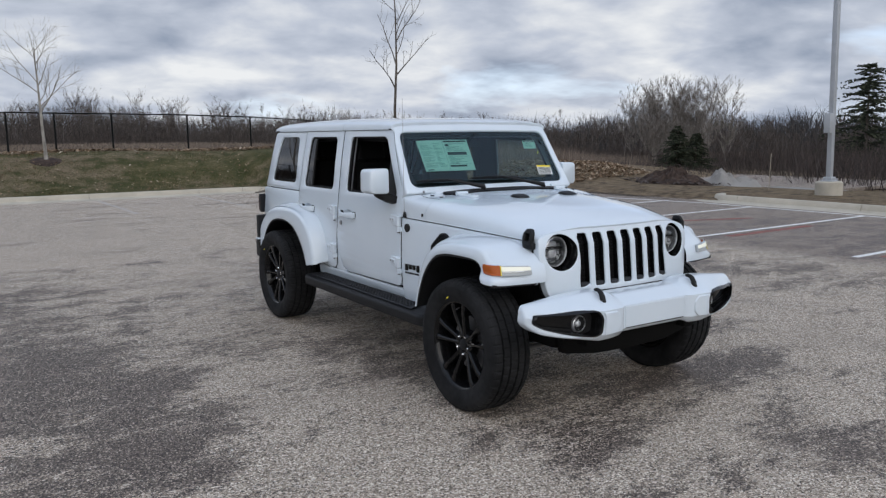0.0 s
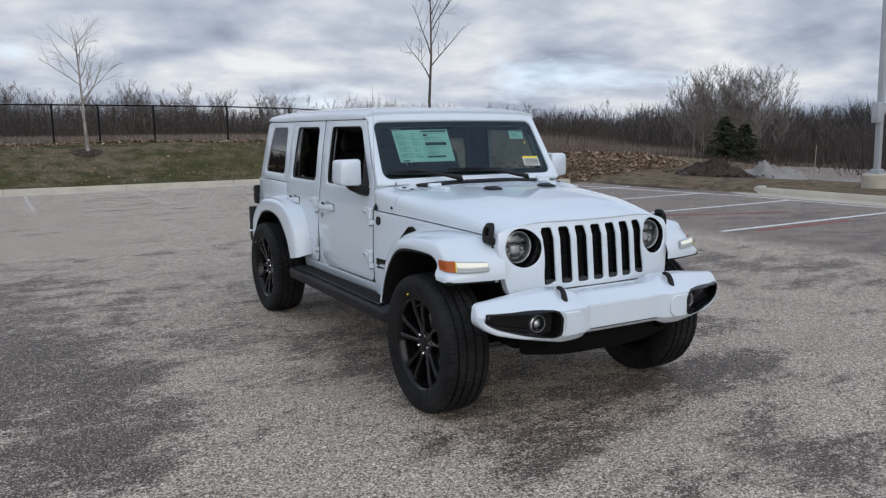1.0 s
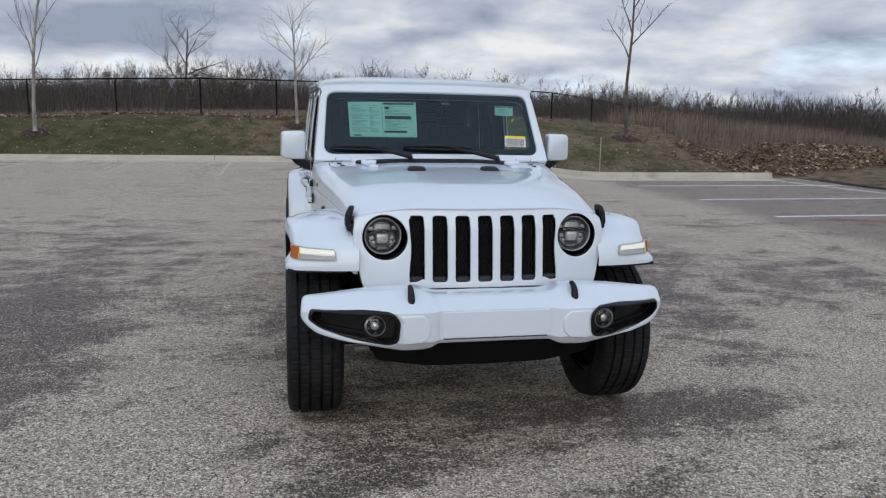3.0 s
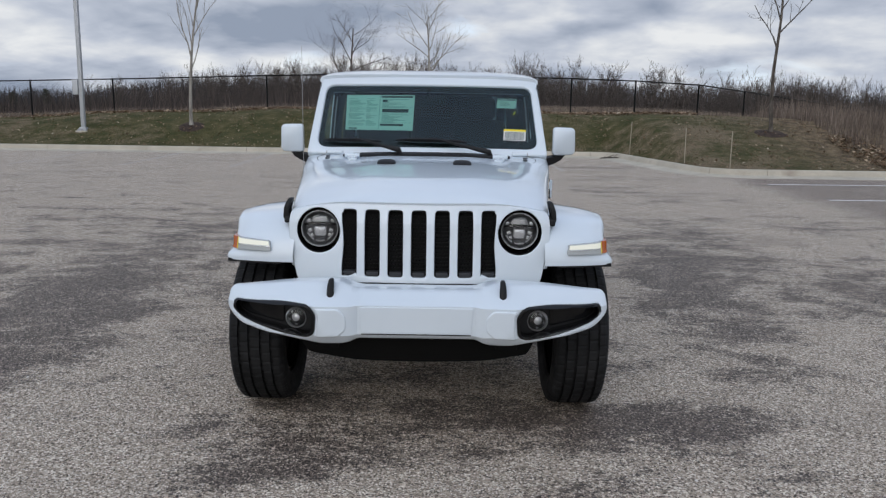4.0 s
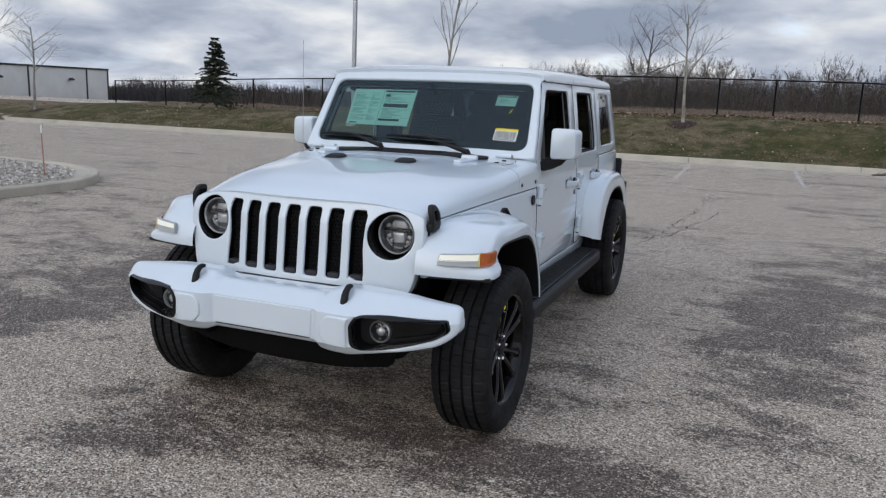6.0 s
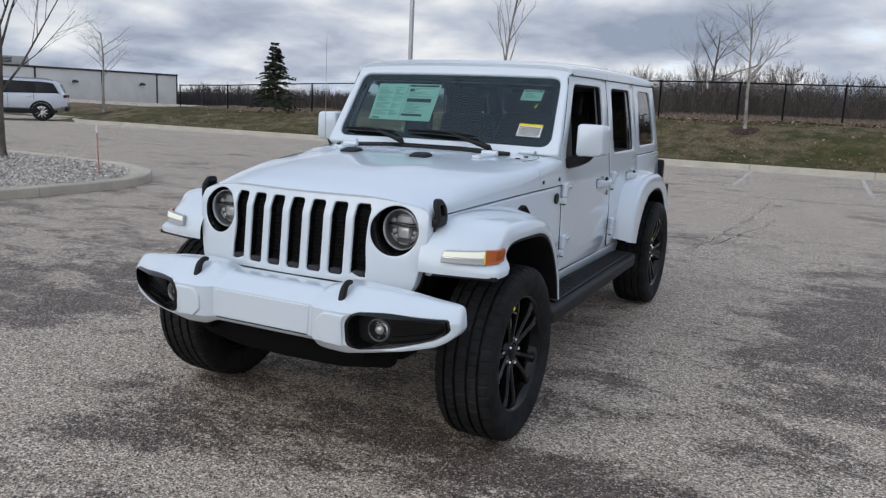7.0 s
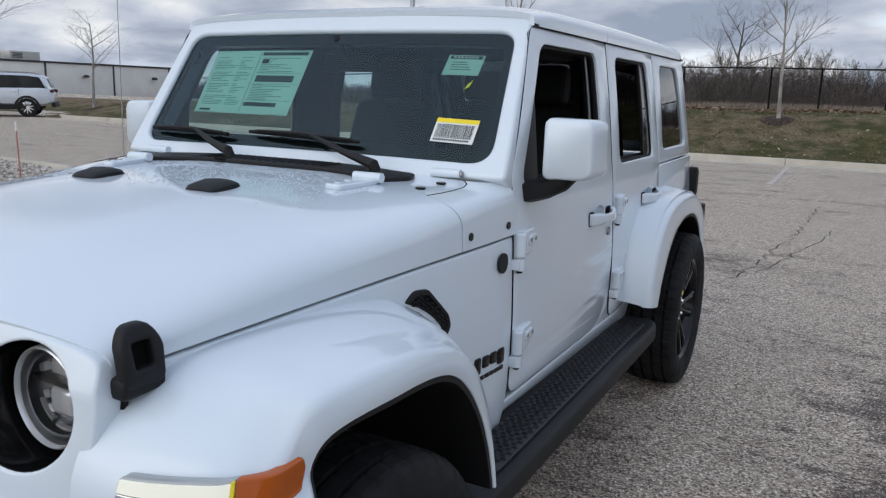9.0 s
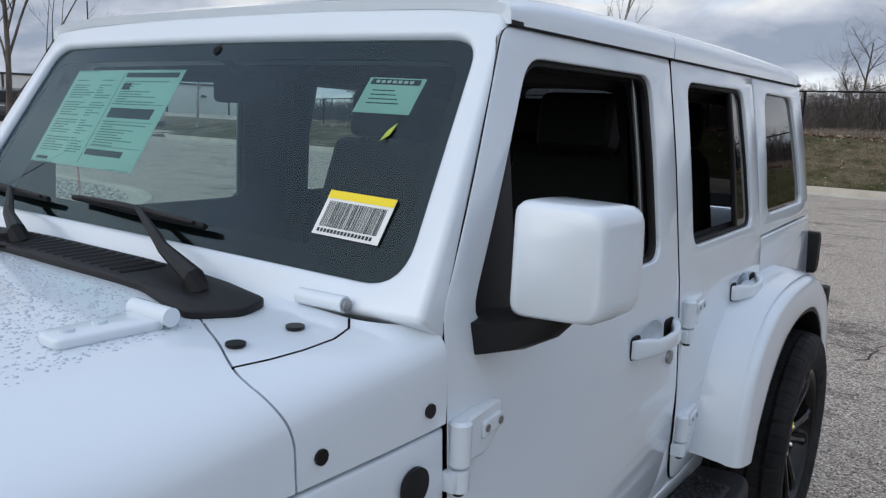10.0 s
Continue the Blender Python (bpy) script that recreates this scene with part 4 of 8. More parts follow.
# ---- fence ----
def fence():
    root = new("chain_link_fence")
    tagged(root, "black chain-link fence along the top of the bank", "fence", kind="structure")
    line = [(-28.2, 27), (-25.05, 27), (-19.95, 27), (-16.3, 27), (-13.05, 27), (-10.0, 27), (-7.0, 27), (-4.0, 27), (-1.2, 27), (0.3, 27), (2.2, 27), (4.92, 27), (7.42, 27),
            (9.95, 27.2), (12.4, 28.9), (15.4, 31.5), (18.4, 34.3), (21.4, 37.2), (24.4, 40.2)]

    def foot(x):
        return lerp(0.62, 1.16, step(-20, -5, x)) - 0.9 * step(9, 24, x)

    def head(x):
        return curve_at([(-35, 1.65), (-25, 1.85), (-20, 2.06), (-13, 2.27), (-4, 2.57), (0.3, 2.56), (5, 2.53), (7.4, 2.47), (10, 2.35), (15, 1.95), (24.5, 1.35)], x)

    base = tube_bm([(0, 0, 0), (0, 0, 1)], 0.034, 8)
    me = bpy.data.meshes.new("post")
    base.to_mesh(me)
    base.free()
    me.materials.append(M_FENCE)
    smooth_mesh(me)
    for x, y in line:
        p = new("post", me)
        p.parent = root
        z0 = foot(x) - 0.25
        p.matrix_local = Matrix.LocRotScale((x, y, z0), None, (1, 1, head(x) - z0 + 0.03))
    for a, b in zip(line, line[1:]):
        part("rail", tube_bm([(*a, head(a[0])), (*b, head(b[0]))], 0.024, 6), M_FENCE, root)
    # wire mesh: two sets of slanting wires in each bay
    for (xa, ya), (xb, yb) in zip(line, line[1:]):
        V, F = [], []
        L = math.dist((xa, ya), (xb, yb))
        cell = 0.12
        za, zb = foot(xa) + 0.02, head(xa)
        H = zb - za
        k = int((L + H) / cell)
        for s in (1, -1):
            for i in range(k):
                u0 = i * cell - H
                u1 = u0 + H
                lo, hi = max(u0, 0.0), min(u1, L)
                if hi <= lo:
                    continue
                pts = []
                for u in (lo, hi):
                    t = u / L if s > 0 else 1 - u / L
                    w = (u - u0) / H
                    x, y = lerp(xa, xb, t), lerp(ya, yb, t)
                    pts.append(Vector((x, y, lerp(foot(x) + 0.02, head(x), w))))
                n = len(V)
                e = 0.0016
                V += [tuple(pts[0] + Vector((e, 0, -e))), tuple(pts[0] + Vector((-e, 0, e))), tuple(pts[1] + Vector((-e, 0, e))), tuple(pts[1] + Vector((e, 0, -e)))]
                F.append((n, n + 1, n + 2, n + 3))
        part("wire_mesh", raw_mesh("wire_mesh", V, F, smooth=False), M_FENCE, root)


fence()


def fallen_branch(x, y):
    rnd = random.Random(3)
    root = thing("fallen_branch", "small broken grey branch lying at the kerb corner", "branch", at=pose(x, y, 0.0))
    V, F = [], []
    tube_into(V, F, [Vector((-0.42, 0.05, 0.02)), Vector((0.0, 0.0, 0.05)), Vector((0.45, -0.08, 0.03))], [0.022, 0.018, 0.006], 6)
    part("stem", raw_mesh("stem", V, F, 60), M_BARK_DARK, root)
    V, F = [], []
    for k in range(16):
        o = Vector((rnd.uniform(-0.35, 0.4), rnd.uniform(-0.03, 0.03), 0.04))
        tube_into(V, F, [o, o + Vector((rnd.uniform(0.05, 0.25), rnd.uniform(-0.2, 0.2), rnd.uniform(-0.02, 0.12)))], [0.008, 0.003], 4)
    part("twigs", raw_mesh("twigs", V, F, 60), M_BARK_DARK, root)


fallen_branch(5.0, 18.75)

# ---- lamp poles and stakes ----
def lamp_pole(x, y, z, label, base_r=0.32, base_h=0.42, side=-1):
    root = thing("lamp_pole", label, "lamp pole", "lamp poles of the lot", pose(x, y, z, -1.0, 0, 0))
    bm = lathe([(-0.2, 0), (-0.2, base_r), (base_h - 0.03, base_r), (base_h, base_r - 0.03), (base_h, 0)], 28, "z")
    part("concrete_base", bm, M_CURB, root, "pale concrete footing")
    part("base_plate", box(-0.15, 0.15, -0.15, 0.15, base_h, base_h + 0.025, 0.004), M_GALV, root)
    part("base_cover", box(-0.11, 0.11, -0.11, 0.11, base_h + 0.025, base_h + 0.11, 0.015), M_GALV, root)
    part("pole", box(-0.062, 0.062, -0.062, 0.062, base_h + 0.1, 7.6, 0.012, 2), M_GALV, root)
    for a in (-1, 1):
        for b in (-1, 1):
            part("anchor_bolt", disc(a * 0.125, b * 0.125, base_h + 0.02, 0.014, 0.05, "z", 8, 0.002), M_GALV, root)
    bx = box(side * 0.16 - 0.09, side * 0.16 + 0.09, -0.10, 0.06, 1.64 - z, 2.12 - z, 0.012)
    part("junction_box", bx, M_GALV, root, "pale grey electrical box on the pole")
    part("box_strap", box(-0.07, 0.07, -0.075, -0.06, 1.84 - z, 1.9 - z, 0.003), M_GALV, root)
    part("lamp_arm", box(-0.04, 0.04, -0.55, 0.0, 7.45, 7.52, 0.01), M_GALV, root)
    part("lamp_head", box(-0.18, 0.18, -1.15, -0.5, 7.40, 7.53, 0.03), M_GALV, root)


lamp_pole(15.3, 7.25, 0.02, "grey steel lamp pole on a round concrete base", side=-1)
lamp_pole(-11.85, 21.7, 0.28, "grey steel lamp pole standing on the grass bank", 0.27, 0.2, side=-1)


def stake(x, y, h, z=None, mat=None, wide=0.009, label="thin weathered wooden marker stake at the kerb"):
    z = bank(x, y) if z is None else z
    ob = part("marker_stake", box(-wide, wide, -0.008, 0.008, -0.05, h, 0.002), mat or M_STAKE)
    ob.matrix_world = pose(x, y, z, random.uniform(-2, 2), random.uniform(-2, 2), 20)
    tagged(ob, label, "stake", "marker stakes")
    return ob


for x, y, h in ((5.40, 18.7, 0.98), (6.08, 15.6, 0.90), (6.66, 14.02, 0.90), (16.0, 9.4, 1.0), (16.6, 4.5, 0.9)):
    stake(x, y, h)


# ---- gravel island ----
TURN_SIDE = 1.0
M_WHITE_TIP = material("white_stake_tip", (0.75, 0.74, 0.72), 0.7)


def island():
    ring = rounded([(-19, -1.0), (-8.3, -1.0), (-7.75, 4.2), (-7.8, 5.6), (-8.6, 6.6), (-9.8, 7.15), (-12, 7.35), (-19, 7.5)], [1.5, 1.5, 0.6, 0.7, 0.7, 0.7, 0.6, 1.5], 8)
    k = new("kerb_island")
    tagged(k, "pale concrete kerb round the gravel island", "kerb", kind="structure")
    inner = [tuple(Vector(p).lerp(Vector((-13, 3.6)), 0.0)) for p in ring]
    kerb_run(inner[::-1] + [inner[-1]], k, width=0.16, height=0.14, gutter=0.32, length=2.4)
    bedm = part("gravel_bed", plate(ring, thick=0.06, bevel=0.0, shape=lambda u, v, w: (u, v, 0.07 + w)), M_CURB)
    tagged(bedm, "bed of pale river gravel inside the kerb", "gravel", kind="structure")
    rnd = random.Random(4)
    V, F = [], []
    edge = [Vector(q) for q in ring]
    for _ in range(34000):
        x, y = rnd.uniform(-18.6, -7.75), rnd.uniform(0.5, 7.5)
        # keep to the inside of the kerb
        if any((b - a).length > 1e-6 and (b - a).normalized().cross(Vector((x, y)) - a) * TURN_SIDE < 0.19 for a, b in zip(edge, edge[1:] + edge[:1])):
            continue
        s = rnd.uniform(0.012, 0.032)
        z = 0.10 + s * 0.3 + rnd.uniform(0, 0.035)
        n = len(V)
        a = rnd.uniform(0, 6.28)
        for k2, (u, v, w) in enumerate(((1, 0, 0), (0, 0.8, 0), (-1, 0, 0), (0, -0.8, 0), (0, 0, 0.7))):
            V.append((x + s * (u * math.cos(a) - v * math.sin(a)), y + s * (u * math.sin(a) + v * math.cos(a)), z + s * w + rnd.uniform(-0.3, 0.3) * s))
        F += [(n, n + 1, n + 4), (n + 1, n + 2, n + 4), (n + 2, n + 3, n + 4), (n + 3, n, n + 4)]
    tagged(part("gravel", raw_mesh("gravel", V, F, smooth=False), M_GRAVEL), "pale grey and tan river gravel", "gravel", kind="stuff")


island()
red_stake = stake(-8.5, 5.55, 0.72, 0.1, material("orange_stake", (0.40, 0.17, 0.13), 0.7), 0.007, "thin red marker stake with a white tip in the gravel")
part("tip", box(-0.009, 0.009, -0.009, 0.009, 0.70, 0.83, 0.002), M_WHITE_TIP, red_stake, "white painted tip")


# ---- the low building ----
def building():
    root = thing("low_building", "long low white panelled building with dark trim", "building")
    wall = Mat("white_wall_panel", rough=0.7)
    wall.color(wall.mix(wall.range(wall.noise(0.5, 5, 0.6), 0.3, 0.7), (0.68, 0.67, 0.64), (0.78, 0.77, 0.74)))
    trim = material("dark_trim", (0.03, 0.03, 0.032), 0.5)
    x0, y0, y1, z0, z1 = -86.0, 20.0, 84.0, -1.6, 3.55
    ribs = [20, 31, 41, 51, 61, 70.8, 80.2, 84]
    for a, b in zip(ribs, ribs[1:]):
        part("wall_panel", box(x0 - 0.3, x0, a + 0.1, b - 0.1, z0, z1, 0.02), wall.m, root)
        part("wall_seam", box(x0 - 0.2, x0 + 0.06, b - 0.12, b + 0.12, z0, z1 + 0.02, 0.02), trim, root, "dark vertical trim strip")
    part("end_wall", box(x0 - 30, x0 - 0.3, y1 - 0.3, y1, z0, z1), wall.m, root)
    part("roof", box(x0 - 30, x0 + 0.15, y0, y1 + 0.15, z1, z1 + 0.22, 0.03), trim, root, "flat roof with a dark fascia")
    part("plinth", box(x0 - 0.1, x0 + 0.08, y0, y1 - 12, z0, z0 + 0.9, 0.02), trim, root)
    for yy in (56, 66.3, 77.2):
        lampm = joined(box(x0, x0 + 0.5, yy, yy + 0.25, 2.2, 2.3, 0.03), box(x0 + 0.2, x0 + 0.5, yy - 0.3, yy + 0.5, 1.95, 2.2, 0.05))
        part("wall_lamp", lampm, trim, root, "small dark wall lamp")
    part("loading_dock", box(x0, x0 + 0.15, 80.6, 82.6, z0, -0.75, 0.02), trim, root)
    part("roof_edge", box(x0 - 26, x0 - 24, y0, y1 + 6, z1 + 0.2, z1 + 0.75, 0.03), wall.m, root, "white roof edge set back")
    for ya, yb, za in ((56.8, 59.8, 4.75), (60.9, 65.0, 5.0)):
        u = part("rooftop_unit", box(x0 - 9, x0 - 6.5, ya, yb, z1 + 0.2, za, 0.06), M_UNIT, root, "pale rooftop air handling unit")
        part("roof_curb", box(x0 - 8.9, x0 - 6.6, ya + 0.1, yb - 0.1, z1 + 0.1, z1 + 0.3, 0.02), trim, root)
        for k in range(4):
            part("louvre", box(x0 - 6.52, x0 - 6.44, ya + 0.3 if za > 4.9 else yb - 1.5, (ya + 1.7) if za > 4.9 else yb - 0.2, za - 0.85 + k * 0.18, za - 0.76 + k * 0.18, 0.02), trim, u)
    part("vent_pipe", tube_bm([(x0 - 2, 52, z1), (x0 - 2, 52, z1 + 9)], 0.08, 8), trim, root, "thin tall mast on the roof")


M_UNIT = Mat("unit_sheet_metal", rough=0.55)
M_UNIT.color(M_UNIT.mix(M_UNIT.noise(1.5, 4), (0.46, 0.45, 0.41), (0.58, 0.57, 0.53)))
M_UNIT = M_UNIT.m
building()

# pale stacked slabs beyond the spruce
for i, (x, y, l) in enumerate(((-31.5, 40.5, 4.2), (-27.0, 40.0, 3.0), (-29.5, 41.5, 5.0))):
    s = part("slab_stack", box(x - l / 2, x + l / 2, y - 0.5, y + 0.5, -0.5, 0.42 + 0.12 * (i == 0), 0.05), M_CURB)
    tagged(s, "low stack of pale slabs behind the fence", "slabs", "slab stacks")


# ---- the white off-road car ----
def paint_material():
    m = Mat("white_car_paint", rough=0.30, spec=0.4)
    m.b.inputs["Coat Weight"].default_value = 1.0
    m.b.inputs["Coat Roughness"].default_value = 0.02
    m.color(m.mix(m.range(m.noise(3.0, 5, 0.6), 0.35, 0.7), (0.655, 0.728, 0.792), (0.68, 0.748, 0.808)))
    t = m.n.new("ShaderNodeBump")
    t.inputs["Strength"].default_value, t.inputs["Distance"].default_value = 0.02, 0.002
    m.put(m.noise(260, 2, 0.5), t.inputs["Height"])
    m.l.new(t.outputs[0], m.b.inputs["Coat Normal"])
    return m.m


def pane(name, outline, mat, parent, label, shape, outward, cuts_u=(), cuts_v=()):
    """A single sheet of glass that faces outward."""
    bm = plate(outline, (), 0.0, 0.0, 1, cuts_u, cuts_v, shape)
    if sum(f.normal.dot(outward) for f in bm.faces) < 0:
        bmesh.ops.reverse_faces(bm, faces=bm.faces)
    return part(name, bm, mat, parent, label)


def glass_material(name, tint, gloss_rough=0.0, coat=(1.0, 1.0, 1.0)):
    m = bpy.data.materials.new(name)
    m.use_nodes = True
    n, l = nodes_of(m.node_tree)
    out = n.new("ShaderNodeOutputMaterial")
    tr = n.new("ShaderNodeBsdfTransparent")
    tr.inputs[0].default_value = (*tint, 1)
    gl = n.new("ShaderNodeBsdfGlossy")
    gl.inputs["Roughness"].default_value = gloss_rough
    gl.inputs["Color"].default_value = (*coat, 1)
    fr = n.new("ShaderNodeFresnel")
    fr.inputs[0].default_value = 1.50
    mx = n.new("ShaderNodeMixShader")
    l.new(fr.outputs[0], mx.inputs[0])
    l.new(tr.outputs[0], mx.inputs[1])
    l.new(gl.outputs[0], mx.inputs[2])
    l.new(mx.outputs[0], out.inputs[0])
    return m


def glow_material(name, color, strength, base=(0.8, 0.8, 0.78)):
    m = material(name, base, 0.15)
    b = m.node_tree.nodes["Principled BSDF"]
    b.inputs["Emission Color"].default_value = (*color, 1)
    b.inputs["Emission Strength"].default_value = strength
    return m


def plastic_material(name, color, rough, bumpy=400, amount=0.25):
    m = Mat(name, rough=rough, spec=0.28)
    m.color(m.mix(m.range(m.noise(7, 5, 0.6), 0.35, 0.7), tuple(0.8 * c for c in color), color)).bump(m.noise(bumpy, 2, 0.5), amount, 0.001)
    return m.m


def tyre_material():
    m = Mat("tyre_rubber", rough=0.8, spec=0.12)
    m.color(m.mix(m.range(m.noise(5, 6, 0.7), 0.4, 0.7), (0.012, 0.0123, 0.013), (0.027, 0.027, 0.028)))
    m.rough(m.range(m.noise(12, 4, 0.6), 0.3, 0.7, 0.55, 0.85)).bump(m.noise(90, 3), 0.15, 0.002)
    return m.m


M_PAINT = paint_material()
M_TYRE = tyre_material()
M_PLASTIC = plastic_material("black_grained_plastic", (0.012, 0.0122, 0.0135), 0.55)
M_STEPTOP = plastic_material("step_tread_plastic", (0.040, 0.042, 0.047), 0.6)
M_RUBBER = plastic_material("black_rubber", (0.008, 0.008, 0.0085), 0.65)
M_GLOSS = material("gloss_black", (0.006, 0.006, 0.0065), 0.10, 0.0, 0.32)
M_UNDER = material("underbody_black", (0.006, 0.006, 0.006), 0.9, 0.0, 0.1)
M_CABIN = material("cabin_black", (0.010, 0.010, 0.011), 0.9, 0.0, 0.2)
M_SEAT = plastic_material("seat_black", (0.009, 0.009, 0.0095), 0.7, 120)
M_CHROME = material("bright_chrome", (0.82, 0.83, 0.85), 0.16, 1.0)
M_STEEL = material("dull_steel", (0.35, 0.35, 0.36), 0.4, 1.0)
M_REFLECT = material("lamp_reflector", (0.62, 0.63, 0.65), 0.30, 0.7)
M_RING = material("satin_lamp_ring", (0.80, 0.81, 0.83), 0.22, 0.5)
M_WINDSHIELD = glass_material("windscreen_glass", (0.46, 0.62, 0.60), 0.0, (0.68, 0.88, 1.0))
M_TINT = glass_material("privacy_glass", (0.05, 0.052, 0.055))
M_LAMPDARK = material("smoked_lamp_bowl", (0.20, 0.205, 0.215), 0.30, 0.6)
M_LENS = glass_material("clear_lens", (0.92, 0.93, 0.94))
M_DRL = glow_material("daytime_lamp", (1.0, 1.0, 0.82), 0.36, (0.6, 0.6, 0.55))
M_DRL_LENS = material("ribbed_lamp_lens", (0.38, 0.40, 0.40), 0.12)
M_AMBER = material("amber_lens", (0.42, 0.085, 0.004), 0.10)
M_TAIL = material("smoked_red_lens", (0.06, 0.006, 0.006), 0.1)
M_PAPER = Mat("window_sticker_paper", rough=0.8)
M_PAPER.color(M_PAPER.mix(M_PAPER.range(M_PAPER.noise(6, 3), 0.4, 0.65), (0.66, 0.90, 0.80), (0.72, 0.94, 0.85)))
M_PAPER = M_PAPER.m
M_WHITEPAPER = material("white_label_paper", (0.78, 0.79, 0.77), 0.7)
M_YELLOW = material("yellow_label_print", (0.85, 0.68, 0.03), 0.7)
M_INK = material("dark_print", (0.03, 0.05, 0.05), 0.8)
M_GREYINK = material("grey_print", (0.20, 0.36, 0.31), 0.8)
# grey-blue put into the colour for the darker rims light gives clear drops
M_DROP = material("water_drops", (0.44, 0.50, 0.57), 0.02)
M_BOLT = material("black_bolt", (0.015, 0.015, 0.016), 0.35, 0.6)

car = thing("off_road_car", "white four-door off-road car with black wheels and hardtop, parked on asphalt", "car")


def taper(y):
    """How far the sides draw in towards the front."""
    return curve_at([(-0.45, 0.168), (-0.30, 0.150), (0.0, 0.112), (0.30, 0.072), (0.65, 0.026), (0.90, 0.002), (1.1, 0.0), (3.2, 0.0), (3.65, 0.02)], y)


def side_x(y, z):
    """Half-width of the body's outer skin."""
    return curve_at([(0.44, 0.730), (0.50, 0.750), (0.60, 0.768), (0.80, 0.776), (1.0, 0.771), (1.10, 0.766), (1.16, 0.762), (1.24, 0.754), (1.45, 0.733), (1.645, 0.707), (1.70, 0.699), (1.76, 0.69)], z) - taper(y)


V_CUTS = [0.50 + 0.05 * i for i in range(25)]
U_CUTS = [-0.4 + 0.1 * i for i in range(13)]


def side_panel(name, sx, outline, holes=(), mat=None, parent=None, thick=0.03, bevel=0.006, out=0.0, label="", cuts_u=(), angle=40):
    bm = plate(outline, holes, thick, bevel, 2, cuts_u, V_CUTS, lambda u, v, w: (sx * (side_x(u, v) + out - thick / 2 + w), u, v))
    return part(name, bm, mat or M_PAINT, parent or car, label, angle)


# outlines in y, z
FRONT_WINDOW = rounded([(0.972, 1.228), (1.190, 1.645), (1.75, 1.645), (1.782, 1.222)], [0.06, 0.05, 0.05, 0.05], 5)
REAR_WINDOW = rounded([(2.020, 1.225), (1.995, 1.645), (2.508, 1.645), (2.60, 1.225)], 0.05, 5)
QUARTER_WINDOW = rounded([(2.792, 1.245), (2.765, 1.645), (3.175, 1.645), (3.375, 1.245)], 0.05, 5)
FRONT_DOOR = rounded([(0.908, 0.60), (0.908, 1.262), (1.116, 1.692), (1.874, 1.692), (1.928, 0.80), (1.83, 0.59)], [0.06, 0.02, 0.03, 0.015, 0.10, 0.10], 5)
REAR_DOOR = rounded([(1.940, 0.66), (1.936, 0.80), (1.884, 1.692), (2.610, 1.692), (2.705, 1.165), (2.70, 1.02), (2.40, 0.95), (2.17, 0.66), (2.10, 0.59), (1.97, 0.59)],
                    [0.03, 0.01, 0.015, 0.02, 0.01, 0.05, 0.1, 0.05, 0.04, 0.05], 4)
HARDTOP_SIDE = rounded([(2.620, 1.692), (3.335, 1.692), (3.545, 1.180), (2.712, 1.180)], [0.015, 0.05, 0.03, 0.01], 5)
TUB_SIDE = rounded([(2.714, 1.173), (3.56, 1.173), (3.64, 0.62), (3.44, 0.62), (3.36, 0.78), (3.2, 0.93), (3.0, 0.985), (2.714, 0.985)], [0.01, 0.03, 0.04, 0.02, 0.05, 0.05, 0.05, 0.01], 4)
FENDER_SIDE = [(-0.352, 0.79), (-0.352, 1.032), (-0.2, 1.039), (0.1, 1.054), (0.5, 1.073), (0.900, 1.087), (0.900, 0.50), (0.47, 0.47), (0.462, 0.6), (0.43, 0.74), (0.37, 0.85), (0.28, 0.93), (0.18, 0.972), (0.0, 0.985), (-0.2, 0.98), (-0.285, 0.955), (-0.285, 0.79)]
ROCKER = rounded([(0.44, 0.455), (0.44, 0.50), (0.90, 0.586), (2.12, 0.578), (2.32, 0.60), (2.32, 0.455)], 0.01, 3)


def grown(outline, d):
    c = Vector((sum(p[0] for p in outline) / len(outline), sum(p[1] for p in outline) / len(outline)))
    return [tuple(Vector(p) + (Vector(p) - c).normalized() * d) for p in outline]


def merge(ob, bm):
    """Add a bmesh to an object's mesh."""
    me = bpy.data.meshes.new("piece")
    bm.to_mesh(me)
    bm.free()
    whole = bmesh.new()
    whole.from_mesh(ob.data)
    whole.from_mesh(me)
    whole.to_mesh(ob.data)
    whole.free()
    bpy.data.meshes.remove(me)
    smooth_mesh(ob.data, 40)


